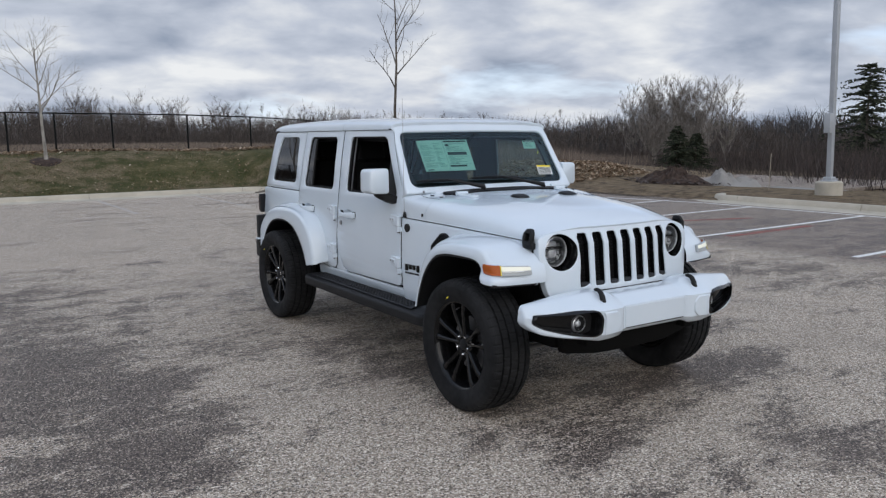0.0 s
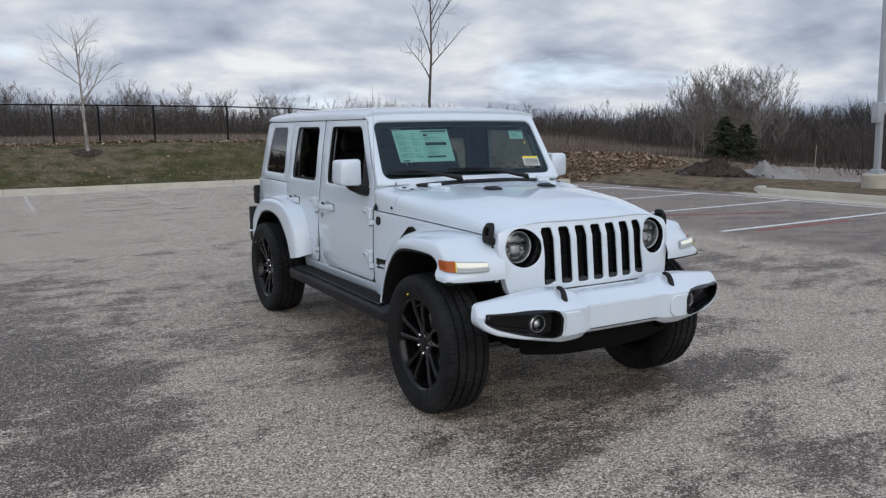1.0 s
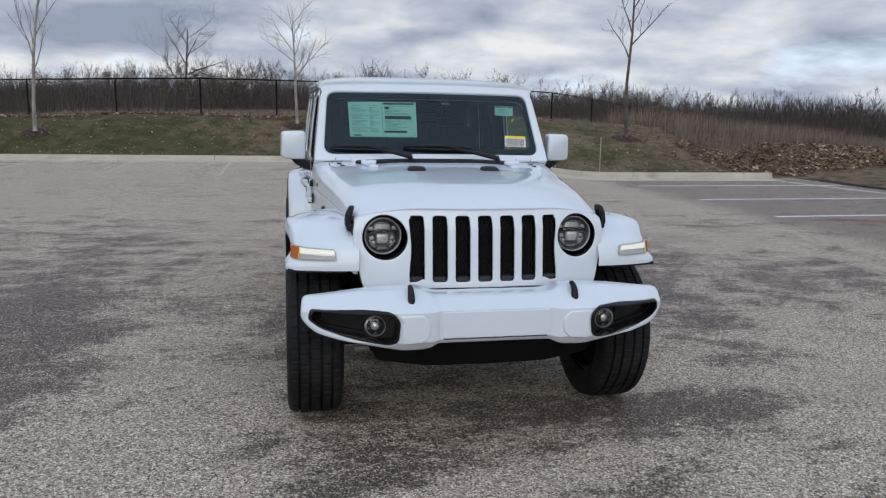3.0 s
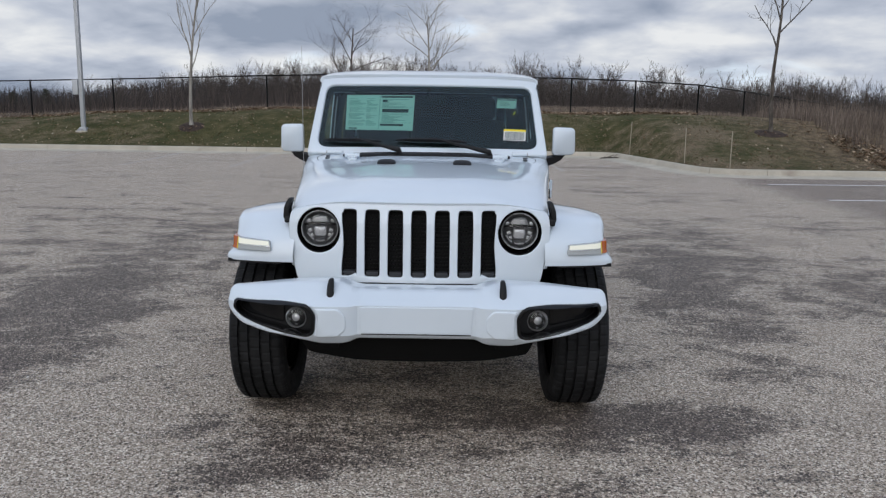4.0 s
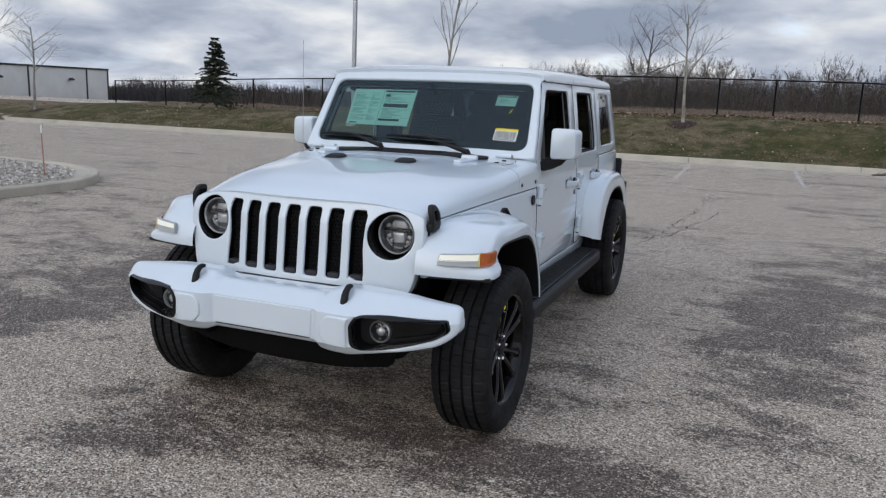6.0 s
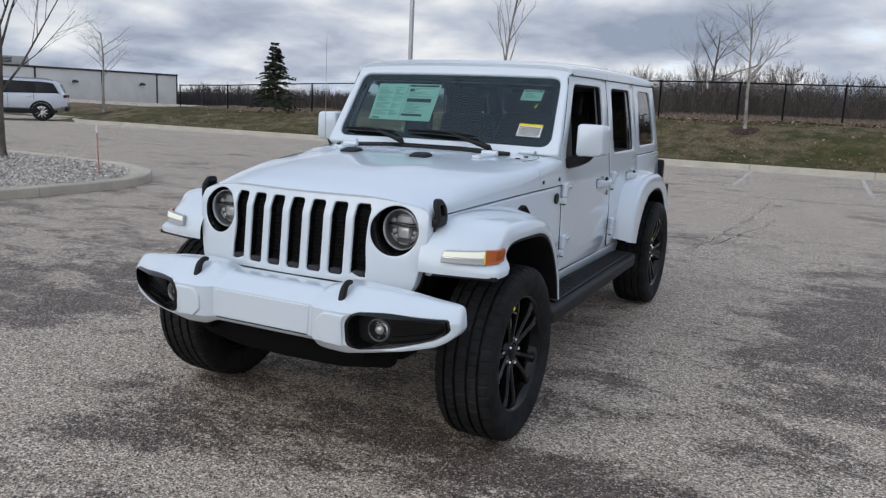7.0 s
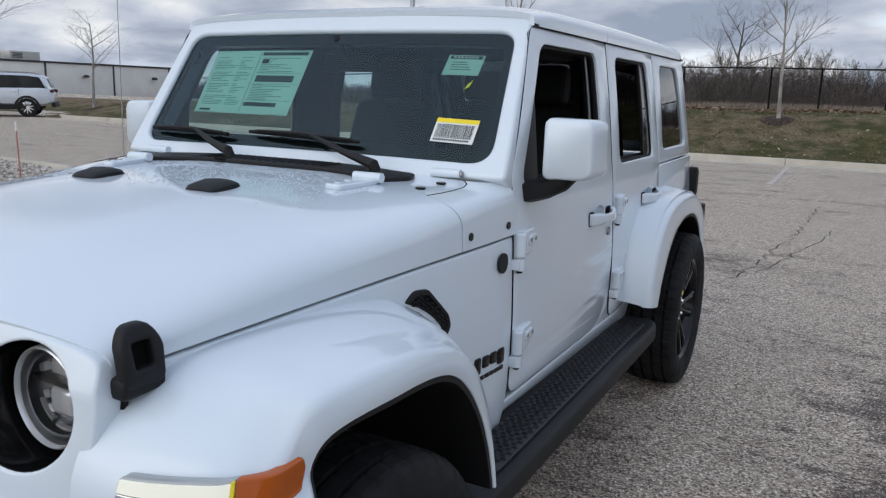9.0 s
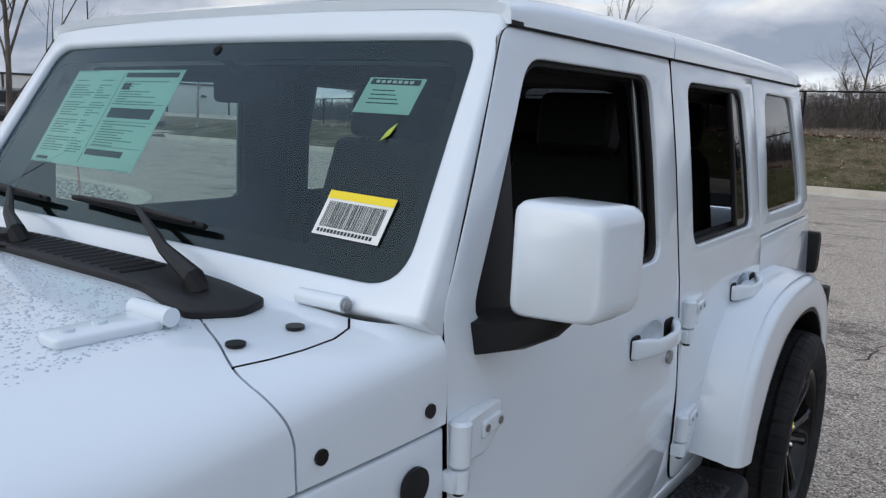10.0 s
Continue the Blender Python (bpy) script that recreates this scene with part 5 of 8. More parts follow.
def hinge(sx, y, z, parent):
    x = side_x(y, z)
    at = Matrix.Translation((sx * (x + 0.013), y - 0.010, z))
    h = part("hinge", moved(lathe([(-0.018, 0.0), (-0.018, 0.014), (-0.014, 0.0175), (0.050, 0.0175), (0.055, 0.012), (0.055, 0)], 14, "z"), at), M_PAINT, parent)
    # lower knuckle with its leaf on the body side
    merge(h, moved(lathe([(-0.056, 0.0), (-0.056, 0.0165), (-0.0205, 0.0165), (-0.0205, 0.0)], 14, "z"), at))
    merge(h, box(min(sx * (x - 0.004), sx * (x + 0.020)), max(sx * (x - 0.004), sx * (x + 0.020)), y - 0.034, y - 0.012, z - 0.054, z - 0.022, 0.004))
    # door leaf: a wedge with a raised pad and two bolts
    leaf = plate(rounded([(y + 0.0, z - 0.016), (y + 0.0, z + 0.053), (y + 0.030, z + 0.058), (y + 0.108, z + 0.056), (y + 0.112, z + 0.010), (y + 0.060, z - 0.020)], [0.003, 0.006, 0.01, 0.012, 0.014, 0.012], 4), (), 0.026, 0.006, 2,
                 shape=lambda u, v, w: (sx * (x + 0.007 + w * (1.0 if w < 0 else 1.0 - 0.55 * step(y + 0.03, y + 0.10, u))), u, v))
    merge(h, leaf)
    pad = plate(rounded([(y + 0.040, z + 0.008), (y + 0.040, z + 0.038), (y + 0.104, z + 0.040), (y + 0.104, z + 0.014)], 0.008, 3), (), 0.012, 0.003, 2,
                shape=lambda u, v, w: (sx * (x + 0.0165 - 0.055 * (u - y - 0.04) + w), u, v))
    merge(h, pad)
    for dy in (0.052, 0.094):
        part("hinge_bolt", disc(sx * (x + 0.0215 - 0.055 * (dy - 0.04)), y + dy, z + 0.025, 0.0065, 0.003 * sx, "x", 10, 0.001), M_STEEL, parent)
    part("hinge_pin", moved(lathe([(-0.064, 0.0), (-0.064, 0.009), (-0.056, 0.011), (-0.054, 0.0)], 12, "z"), at), M_BOLT, parent)
    return h


def handle_hole(y, z):
    return circle(y - 0.135, z + 0.002, 0.074, 24, 0.036)


def door_handle(sx, y, z, parent):
    """Flat pull bar over a cupped recess; y is the rear end."""
    rings = []
    for t, out, hz, th in ((0.0, 0.004, 0.021, 0.006), (0.02, 0.012, 0.023, 0.010), (0.14, 0.022, 0.023, 0.011), (0.24, 0.038, 0.019, 0.008), (0.40, 0.043, 0.0175, 0.008), (0.62, 0.043, 0.018, 0.008), (0.74, 0.036, 0.022, 0.011), (0.84, 0.024, 0.027, 0.013), (0.97, 0.014, 0.027, 0.011), (1.0, 0.004, 0.023, 0.006)):
        yy = lerp(y - 0.262, y, t)
        x = side_x(yy, z)
        rings.append([(sx * (x + out + th * math.copysign(abs(math.cos(a)) ** 0.6, math.cos(a))), yy, z + hz * math.copysign(abs(math.sin(a)) ** 0.6, math.sin(a))) for a in np.linspace(0, 2 * math.pi, 16, endpoint=False)])
    part("door_handle", loft(rings, closed=True), M_PAINT, parent, angle=55)
    for a, b in ((y - 0.266, y - 0.212), (y - 0.058, y + 0.004)):
        part("handle_gasket", plate(rounded([(a, z - 0.027), (a, z + 0.027), (b, z + 0.027), (b, z - 0.027)], 0.016, 4), (), 0.004, 0.001, 1, shape=lambda u, v, w: (sx * (side_x(u, z) + 0.001 + w), u, v)), M_RUBBER, parent)
    hole = handle_hole(y, z)
    cy, cz = y - 0.135, z + 0.002
    cup = [[(sx * (side_x(cy + (u - cy) * s, z) - d), cy + (u - cy) * s, cz + (v - cz) * s) for u, v in hole] for s, d in ((1.03, 0.002), (0.97, 0.010), (0.85, 0.020), (0.6, 0.027), (0.05, 0.029))]
    part("handle_cup", ring_loft(cup), M_PAINT, parent, angle=60)


def ring_loft(rings):
    """Closed rings joined in order."""
    V = [tuple(p) for r in rings for p in r]
    n = len(rings[0])
    F = [(i * n + k, i * n + (k + 1) % n, (i + 1) * n + (k + 1) % n, (i + 1) * n + k) for i in range(len(rings) - 1) for k in range(n)]
    return raw_mesh("handle_cup", V, F, 60)


for sx, side in ((1, "driver"), (-1, "passenger")):
    fd = side_panel("front_door", sx, FRONT_DOOR, [FRONT_WINDOW, handle_hole(1.865, 1.045)], label="white front door with its window lowered", bevel=0.004)
    rd = side_panel("rear_door", sx, REAR_DOOR, [REAR_WINDOW, handle_hole(2.627, 1.045)], label="white rear door with its window lowered", bevel=0.004)
    side_panel("hardtop_side", sx, HARDTOP_SIDE, [QUARTER_WINDOW])
    side_panel("rear_quarter", sx, TUB_SIDE)
    side_panel("fender_side", sx, FENDER_SIDE, cuts_u=U_CUTS)
    side_panel("rocker", sx, ROCKER, out=-0.004)
    side_panel("door_pillar", sx, [(1.80, 0.575), (1.90, 0.70), (1.93, 0.84), (1.952, 0.84), (1.962, 0.66), (1.99, 0.575)], out=-0.007)
    side_panel("rear_sill", sx, [(2.04, 0.575), (2.15, 0.62), (2.30, 0.82), (2.46, 0.97), (2.56, 0.985), (2.36, 0.72), (2.30, 0.60)], out=-0.007)
    # dark inner skin seen through the gaps and round the windows
    shell = [(0.40, 0.47), (0.86, 1.04), (0.935, 1.08), (0.935, 1.24), (1.165, 1.688), (3.31, 1.688), (3.52, 1.17), (3.58, 0.75), (3.45, 0.95), (3.0, 1.0), (2.6, 0.97), (2.3, 0.7), (2.2, 0.47)]
    side_panel("inner_skin", sx, shell, [grown(FRONT_WINDOW, -0.022), grown(REAR_WINDOW, -0.022), grown(QUARTER_WINDOW, -0.012)], M_CABIN, thick=0.02, bevel=0.002, out=-0.034, cuts_u=[0.5, 0.7])
    pane("quarter_glass", grown(QUARTER_WINDOW, 0.006), M_TINT, car, "dark tinted fixed side glass", lambda u, v, w: (sx * (side_x(u, v) - 0.012), u, v), Vector((sx, 0, 0)), (), V_CUTS)
    side_panel("window_seal", sx, grown(FRONT_WINDOW, 0.003), [grown(FRONT_WINDOW, -0.016)], M_RUBBER, fd, thick=0.016, bevel=0.004, out=-0.010)
    side_panel("window_seal", sx, grown(REAR_WINDOW, 0.003), [grown(REAR_WINDOW, -0.016)], M_RUBBER, rd, thick=0.016, bevel=0.004, out=-0.010)
    side_panel("window_divider", sx, [(2.45, 1.225), (2.405, 1.645), (2.425, 1.645), (2.472, 1.225)], (), M_RUBBER, rd, thick=0.014, bevel=0.003, out=-0.012)
    pane("vent_glass", [(2.472, 1.23), (2.425, 1.64), (2.50, 1.64), (2.59, 1.23)], M_TINT, rd, "", lambda u, v, w: (sx * (side_x(u, v) - 0.014), u, v), Vector((sx, 0, 0)), (), V_CUTS)
    side_panel("window_divider", sx, [(1.745, 1.225), (1.715, 1.645), (1.728, 1.645), (1.758, 1.225)], (), M_STEEL, fd, thick=0.008, bevel=0.002, out=-0.03)
    for y, z, p in ((0.930, 1.044, fd), (0.926, 0.752, fd), (1.958, 1.044, rd), (1.966, 0.734, rd)):
        hinge(sx, y, z, p)
    door_handle(sx, 1.865, 1.045, fd)
    door_handle(sx, 2.627, 1.045, rd)
    # black seals in the gaps round the doors
    for outline in (FRONT_DOOR, REAR_DOOR):
        side_panel("door_seal", sx, grown(outline, 0.0 if outline is FRONT_DOOR else 0.002), [grown(outline, -0.012)], M_UNDER, thick=0.010, bevel=0.0, out=-0.0015)
    part("door_lock", disc(sx * (side_x(1.85, 0.975) - 0.004), 1.845, 0.972, 0.017, 0.012 * sx, "x", 16, 0.002), M_STEEL, fd, "round steel lock cylinder")
    # cowl bolts, round side cap, side vent
    for y, z in ((0.864, 1.126), (0.664, 1.121)):
        part("bolt", disc(sx * (side_x(y, 1.1) - 0.006), y, z, 0.011, 0.012 * sx, "x", 10, 0.002), M_BOLT, car)
    part("side_cap", disc(sx * (side_x(0.83, 1.02) - 0.003), 0.830, 1.023, 0.029, 0.011 * sx, "x", 24, 0.004), M_PLASTIC, car, "round black plastic cap")
    VENT = rounded([(0.385, 1.000), (0.420, 1.024), (0.475, 1.018), (0.562, 0.935), (0.570, 0.903), (0.553, 0.880), (0.52, 0.925), (0.455, 0.972)], [0.008, 0.016, 0.012, 0.012, 0.01, 0.006, 0.05, 0.05], 4)
    INNER = grown(VENT, -0.019)
    fv = side_panel("fender_vent", sx, VENT, [grown(VENT, -0.012)], M_PLASTIC, thick=0.020, bevel=0.004, out=0.006, label="black fender vent with a mesh insert", cuts_u=[0.35, 0.4, 0.45, 0.5])
    side_panel("vent_backing", sx, grown(VENT, -0.010), (), M_UNDER, fv, thick=0.006, bevel=0.0, out=0.002, cuts_u=[0.4, 0.5])
    for k in range(9):
        for q in range(-2, 5):
            y, z = 0.395 + k * 0.020 + q * 0.004, 1.020 - k * 0.0145 - q * 0.014
            inside = False
            for a2, b2 in zip(INNER, INNER[1:] + INNER[:1]):
                if (a2[1] > z) != (b2[1] > z) and y < (b2[0] - a2[0]) * (z - a2[1]) / (b2[1] - a2[1]) + a2[0]:
                    inside = not inside
            if inside:
                side_panel("vent_cell", sx, circle(y, z, 0.0072, 6), [circle(y, z, 0.0048, 6)], M_PLASTIC, fv, thick=0.008, bevel=0.0, out=0.008)
    # maker's mark, as plain blocks
    s0 = 0.69 if sx > 0 else 0.69
    for k, (w, h) in enumerate(((0.030, 0.055), (0.034, 0.040), (0.034, 0.040), (0.036, 0.052))):
        y = 0.692 + 0.042 * k
        z = 0.745 - (0.012 if k in (0, 3) else 0.0)
        side_panel("logo_block", sx, rounded([(y, z - 0.006), (y, z + h - 0.012), (y + w, z + h - 0.012), (y + w, z - 0.006)], 0.008, 3), (), M_GLOSS, thick=0.006, bevel=0.0015, out=0.005)
    for k in range(6):
        y = 0.698 + 0.027 * k
        side_panel("logo_bar", sx, [(y, 0.706), (y, 0.718), (y + 0.020, 0.718), (y + 0.020, 0.706)], (), M_GLOSS, thick=0.004, bevel=0.0, out=0.003)

# ---- hood and cowl ----
HOOD_TOP = [(-0.46, 1.100), (-0.44, 1.113), (-0.40, 1.136), (-0.34, 1.156), (-0.2, 1.186), (0.0, 1.209), (0.30, 1.233), (0.70, 1.243), (0.82, 1.250), (0.95, 1.272)]


def seam_z(y):
    return curve_at([(-0.46, 1.034), (-0.2, 1.047), (0.1, 1.062), (0.5, 1.081), (0.90, 1.095), (1.0, 1.098)], y)


def boxy(y):
    """How square the shoulder is across: rounder at the nose, squarer at the windscreen."""
    return lerp(0.52, 0.40, step(-0.2, 0.75, y)) - 0.13 * step(0.42, 0.80, y)


def hood_point(y, s):
    """A point of the hood's skin, s from -1 to 1 across."""
    a = s * math.pi / 2
    w = side_x(y, seam_z(y)) + 0.002
    n = boxy(y)
    x = w * math.copysign(abs(math.sin(a)) ** n, s)
    c = max(math.cos(a), 0.0) ** (lerp(0.56, 0.42, step(-0.2, 0.75, y)) - 0.17 * step(0.42, 0.80, y))
    top = curve_at(HOOD_TOP, y)
    z = seam_z(y) + (top - seam_z(y)) * c
    z += 0.008 * (1 - step(0.22, 0.42, abs(x))) * step(-0.40, -0.15, y) - 0.012 * step(0.30, 0.60, abs(x)) * c * (1 - step(0.30, 0.62, y))
    z -= 0.125 * x * x * c * (1 - step(-0.40, 0.05, y))
    return Vector((x, y, z))


def hood_height(x, y):
    w = side_x(y, seam_z(y)) + 0.002
    s = math.asin(min(abs(x / w), 1.0) ** (1 / boxy(y))) / (math.pi / 2)
    return hood_point(y, s).z


def skin(y0, y1, ny, ns, s0=-1.0, s1=1.0):
    rings = []
    for i in range(ny + 1):
        t = i / ny
        row = []
        for k in range(ns + 1):
            s = lerp(s0, s1, k / ns)
            # even steps across the top as well as down the shoulders
            q = math.copysign(abs(s) ** 1.25, s)
            row.append(hood_point(lerp(y0(q), y1(q), t), q))
        rings.append(row)
    return loft(rings)


def hood_back(s):
    return curve_at([(0.0, 0.716), (0.08, 0.708), (0.22, 0.662), (0.48, 0.608), (0.72, 0.606), (1.0, 0.625)], abs(s))


def up_facing(bm):
    if sum(f.normal.z * f.calc_area() for f in bm.faces) < 0:
        bmesh.ops.reverse_faces(bm, faces=bm.faces)
    return bm


hood_front = lambda s: -0.440 + 0.24 * hood_point(-0.40, s).x ** 2
hood = part("hood", thicken(up_facing(skin(hood_front, hood_back, 34, 72)), 0.012), M_PAINT, car, "white hood wet with rain drops near the windscreen", 50)
part("cowl_panel", thicken(up_facing(skin(lambda s: hood_back(s) + 0.0035, lambda s: 0.830 + 0.072 * step(0.30, 0.75, abs(s)), 10, 72)), 0.012), M_PAINT, car, angle=50)
# dark bar under the hood and fender seam paints in its shadow line
for sx in (1, -1):
    part("hood_seal", tube_bm([(sx * (side_x(y, seam_z(y)) - 0.026), y, seam_z(y) - 0.006) for y in np.linspace(-0.29, 0.88, 14)], 0.010, 6), M_RUBBER, car)
# black vent panel between hood and windscreen
bm = plate(rounded([(-0.515, 0.735), (-0.50, 0.795), (-0.42, 0.817), (0.38, 0.817), (0.50, 0.795), (0.515, 0.735), (0.462, 0.674), (0.30, 0.712), (-0.30, 0.712), (-0.462, 0.674)], 0.02, 3), (), 0.014, 0.004, 2, [-0.3, -0.15, 0, 0.15, 0.3], [0.75, 0.8],
           lambda u, v, w: (u, v, hood_height(u, v) + 0.006 + w))
vent = part("cowl_vent", bm, M_PLASTIC, car, "black plastic vent panel below the windscreen")
for k in range(18):
    x = -0.30 + k * 0.03
    if abs(x - 0.0) > 0.29:
        continue
    bm = tube_bm([(x, 0.730, hood_height(x, 0.73) + 0.010), (x + 0.016, 0.805, hood_height(x, 0.80) + 0.010)], 0.006, 6)
    part("vent_rib", bm, M_RUBBER, vent)
for x in (-0.17, 0.385):
    part("wiper_well", moved(lathe([(-0.006, 0.048), (-0.001, 0.046), (-0.003, 0.034), (-0.008, 0.0)], 20, "z"), Matrix.Translation((x, 0.752, hood_height(abs(x), 0.752) + 0.013))), M_UNDER, vent)

for sx in (1, -1):
    # hood hinges
    z = hood_height(0.435, 0.60)
    bm = plate(rounded([(0.398, 0.490), (0.408, 0.635), (0.478, 0.635), (0.448, 0.490)], 0.015, 3), (), 0.016, 0.005, 2, shape=lambda u, v, w: (sx * u, v, hood_height(u, min(v, 0.61)) + 0.007 + w))
    hh = part("hood_hinge", bm, M_PAINT, car)
    part("hinge_pin", tube_bm([(sx * 0.398, 0.635, z + 0.018), (sx * 0.486, 0.635, z + 0.018)], 0.014, 12), M_PAINT, hh)
    for y in (0.52, 0.565):
        part("hinge_bolt", disc(sx * 0.425, y, hood_height(0.425, y) + 0.012, 0.010, 0.006, "z", 10, 0.002), M_PAINT, hh)
    # windscreen hinges on the cowl
    wh = part("windscreen_hinge", tube_bm([(sx * 0.530, 0.834, 1.262), (sx * 0.622, 0.836, 1.263)], 0.013, 12), M_PAINT, car)
    part("hinge_pin", disc(sx * 0.622, 0.836, 1.263, 0.009, 0.006 * sx, "x", 10, 0.0), M_STEEL, wh)
    for x, y in ((0.595, 0.655), (0.605, 0.752)):
        part("bolt", disc(sx * x, y, hood_height(x, y) - 0.001, 0.014, 0.006, "z", 12, 0.002), M_BOLT, car)
    # shut line between the cowl top and the body side
    line = [(0.640, 0.612), (0.655, 0.66), (0.665, 0.71), (0.668, 0.765), (0.658, 0.806), (0.636, 0.830)]
    part("cowl_seam", tube_bm([(sx * x, y, hood_height(x, y) - 0.0008) for x, y in line], 0.0022, 6), M_UNDER, car)
    # washer nozzles
    x, y = sx * 0.21, 0.30
    rings = []
    for t, hx, hh2 in ((0, 0.042, 0.003), (0.12, 0.050, 0.014), (0.5, 0.052, 0.024), (0.75, 0.046, 0.022), (0.92, 0.038, 0.016), (1, 0.032, 0.003)):
        row = []
        for a in np.linspace(0, 2 * math.pi, 18, endpoint=False):
            xx = x + hx * math.copysign(abs(math.cos(a)) ** 0.7, math.cos(a))
            zz = hood_height(abs(xx), y)
            row.append((xx, y - 0.060 + 0.115 * t, zz - 0.002 + (hh2 * max(0, math.sin(a)) ** 0.6 if math.sin(a) > 0 else 0.0)))
        rings.append(row)
    part("washer_nozzle", loft(rings, closed=True), M_PLASTIC, car, "small black washer nozzle")
    # rubber hood latch
    yl = -0.316
    xl = side_x(yl, 1.03)
    base = plate(rounded([(yl - 0.044, 0.998), (yl - 0.043, 1.036), (yl + 0.043, 1.040), (yl + 0.044, 1.002)], 0.012, 3), (), 0.036, 0.008, 2, shape=lambda u, v, w: (sx * (xl + 0.014 + w), u, v))
    lt = part("hood_latch", base, M_PLASTIC, car, "black rubber hood latch")
    strap = plate(rounded([(yl - 0.040, 1.016), (yl - 0.043, 1.086), (yl - 0.022, 1.116), (yl + 0.022, 1.116), (yl + 0.042, 1.086), (yl + 0.040, 1.016)], 0.014, 3),
                  [rounded([(yl - 0.019, 1.046), (yl - 0.019, 1.088), (yl + 0.019, 1.088), (yl + 0.019, 1.046)], 0.006, 3)], 0.026, 0.007, 2,
                  shape=lambda u, v, w: (sx * (xl + 0.024 + w - 0.35 * max(0, v - 1.06)), u, v))
    part("latch_strap", strap, M_PLASTIC, lt)
    # black plate added behind the strap's hole to paint its inside dark
    part("latch_link", plate([(yl - 0.022, 1.042), (yl - 0.022, 1.092), (yl + 0.022, 1.092), (yl + 0.022, 1.042)], (), 0.006, 0.0, shape=lambda u, v, w: (sx * (xl + 0.013 + w - 0.35 * max(0, v - 1.06)), u, v)), M_UNDER, lt)

# rain drops standing on the rear of the hood
rnd = random.Random(12)
V, F = [], []
for _ in range(9000):
    x = rnd.uniform(-0.52, 0.50)
    y = rnd.uniform(0.10, 0.70)
    if rnd.random() > step(0.16, 0.52, y + 0.10 * noise.noise((x * 6, y * 6, 3)) - 0.10 * abs(x)):
        continue
    r = rnd.choice((0.0014, 0.0018, 0.0024, 0.0034))
    base_z = hood_height(x, y) - 0.0003
    n = len(V)
    for k in range(6):
        a = 2 * math.pi * k / 6
        V.append((x + r * math.cos(a), y + r * math.sin(a), base_z))
    for k in range(6):
        a = 2 * math.pi * k / 6
        V.append((x + 0.6 * r * math.cos(a), y + 0.6 * r * math.sin(a), base_z + 0.38 * r))
    V.append((x, y, base_z + 0.5 * r))
    for k in range(6):
        j = (k + 1) % 6
        F += [(n + k, n + j, n + 6 + j, n + 6 + k), (n + 6 + k, n + 6 + j, n + 12)]
tagged(part("rain_water", raw_mesh("rain_water", V, F, 80), M_DROP, car), "rain drops standing on the hood", kind="stuff")


# ---- grille ----
def grille_y(x, z):
    return -0.452 - 0.10 * (1.08 - z) * (1 if z < 1.03 else 1) + 0.215 * x * x + (0.35 * (z - 1.02) ** 1.0 if z > 1.02 else 0.0) - 0.012


brow = []
for k in range(33):
    q = lerp(-0.97, 0.97, k / 32)
    edge = hood_point(hood_front(q), q)
    if abs(edge.x) < 0.618:
        brow.append((edge.x, edge.z - 0.003))
GRILLE = brow + rounded([(0.622, 1.00), (0.620, 0.93), (0.575, 0.72), (0.48, 0.665), (-0.48, 0.665), (-0.575, 0.72), (-0.620, 0.93), (-0.622, 1.00)], [0, 0.10, 0.08, 0.06, 0.06, 0.08, 0.10, 0], 7)
LAMP_X, LAMP_Z = 0.4755, 0.9755
slots = []
for k in range(7):
    c, w = (k - 3) * 0.1090, 0.0355
    if k in (0, 6):
        # the outer slots give way to the lamps
        side = [(0.3625 - 0.0085 * (0.5 + 0.5 * math.cos(math.pi * (0.04 * q - 0.5) / 0.5)), 1.060 - (0.27 * 0.04) * q) for q in range(26)]
        ring = rounded([(0.2915, 0.768), (0.2915, 1.02), (0.294, 1.078), (0.358, 1.078)], [0.016, 0.05, 0.016, 0.012], 4) + side + rounded([(0.3625, 0.78), (0.3625, 0.768), (0.33, 0.768)], [0.002, 0.012, 0.0], 4)
        slots.append(ring if k == 6 else [(-x, z) for x, z in ring][::-1])
    else:
        slots.append(rounded([(c - w, 0.768), (c - w, 1.02), (c - w * 0.94, 1.078), (c + w * 0.94, 1.078), (c + w, 1.02), (c + w, 0.768)], [0.016, 0.05, 0.016, 0.016, 0.05, 0.016], 4))
# one half with its slots and lamp, then its mirror image
half = [p for p in GRILLE if p[0] > 0.004]
mid_slot = rounded([(-0.02, 0.768), (0.0355, 0.768), (0.0355, 1.02), (0.0334, 1.078), (-0.02, 1.078)], [0, 0.016, 0.05, 0.016, 0], 4)
bm = plate([(-0.02, max(p[1] for p in brow))] + half + [(-0.02, 0.665)] + mid_slot, slots[4:] + [circle(LAMP_X, LAMP_Z, 0.1045, 44)], 0.05, 0.006, 4, [0.05 * i for i in range(1, 12)], [0.70 + 0.04 * i for i in range(11)])
bmesh.ops.bisect_plane(bm, geom=bm.verts[:] + bm.edges[:] + bm.faces[:], dist=1e-6, plane_co=(0, 0, 0), plane_no=(1, 0, 0), clear_inner=True)
bm = joined(bm, moved(bm.copy(), Matrix.Diagonal((-1, 1, 1, 1))))
bmesh.ops.remove_doubles(bm, verts=bm.verts, dist=1e-5)
for v in bm.verts:
    v.co = (v.co.x, grille_y(v.co.x, v.co.y) + 0.025 - v.co.z, v.co.y)
bmesh.ops.recalc_face_normals(bm, faces=bm.faces)
grille = part("grille_panel", bm, M_PAINT, car, "white grille panel with seven upright slots", 60)
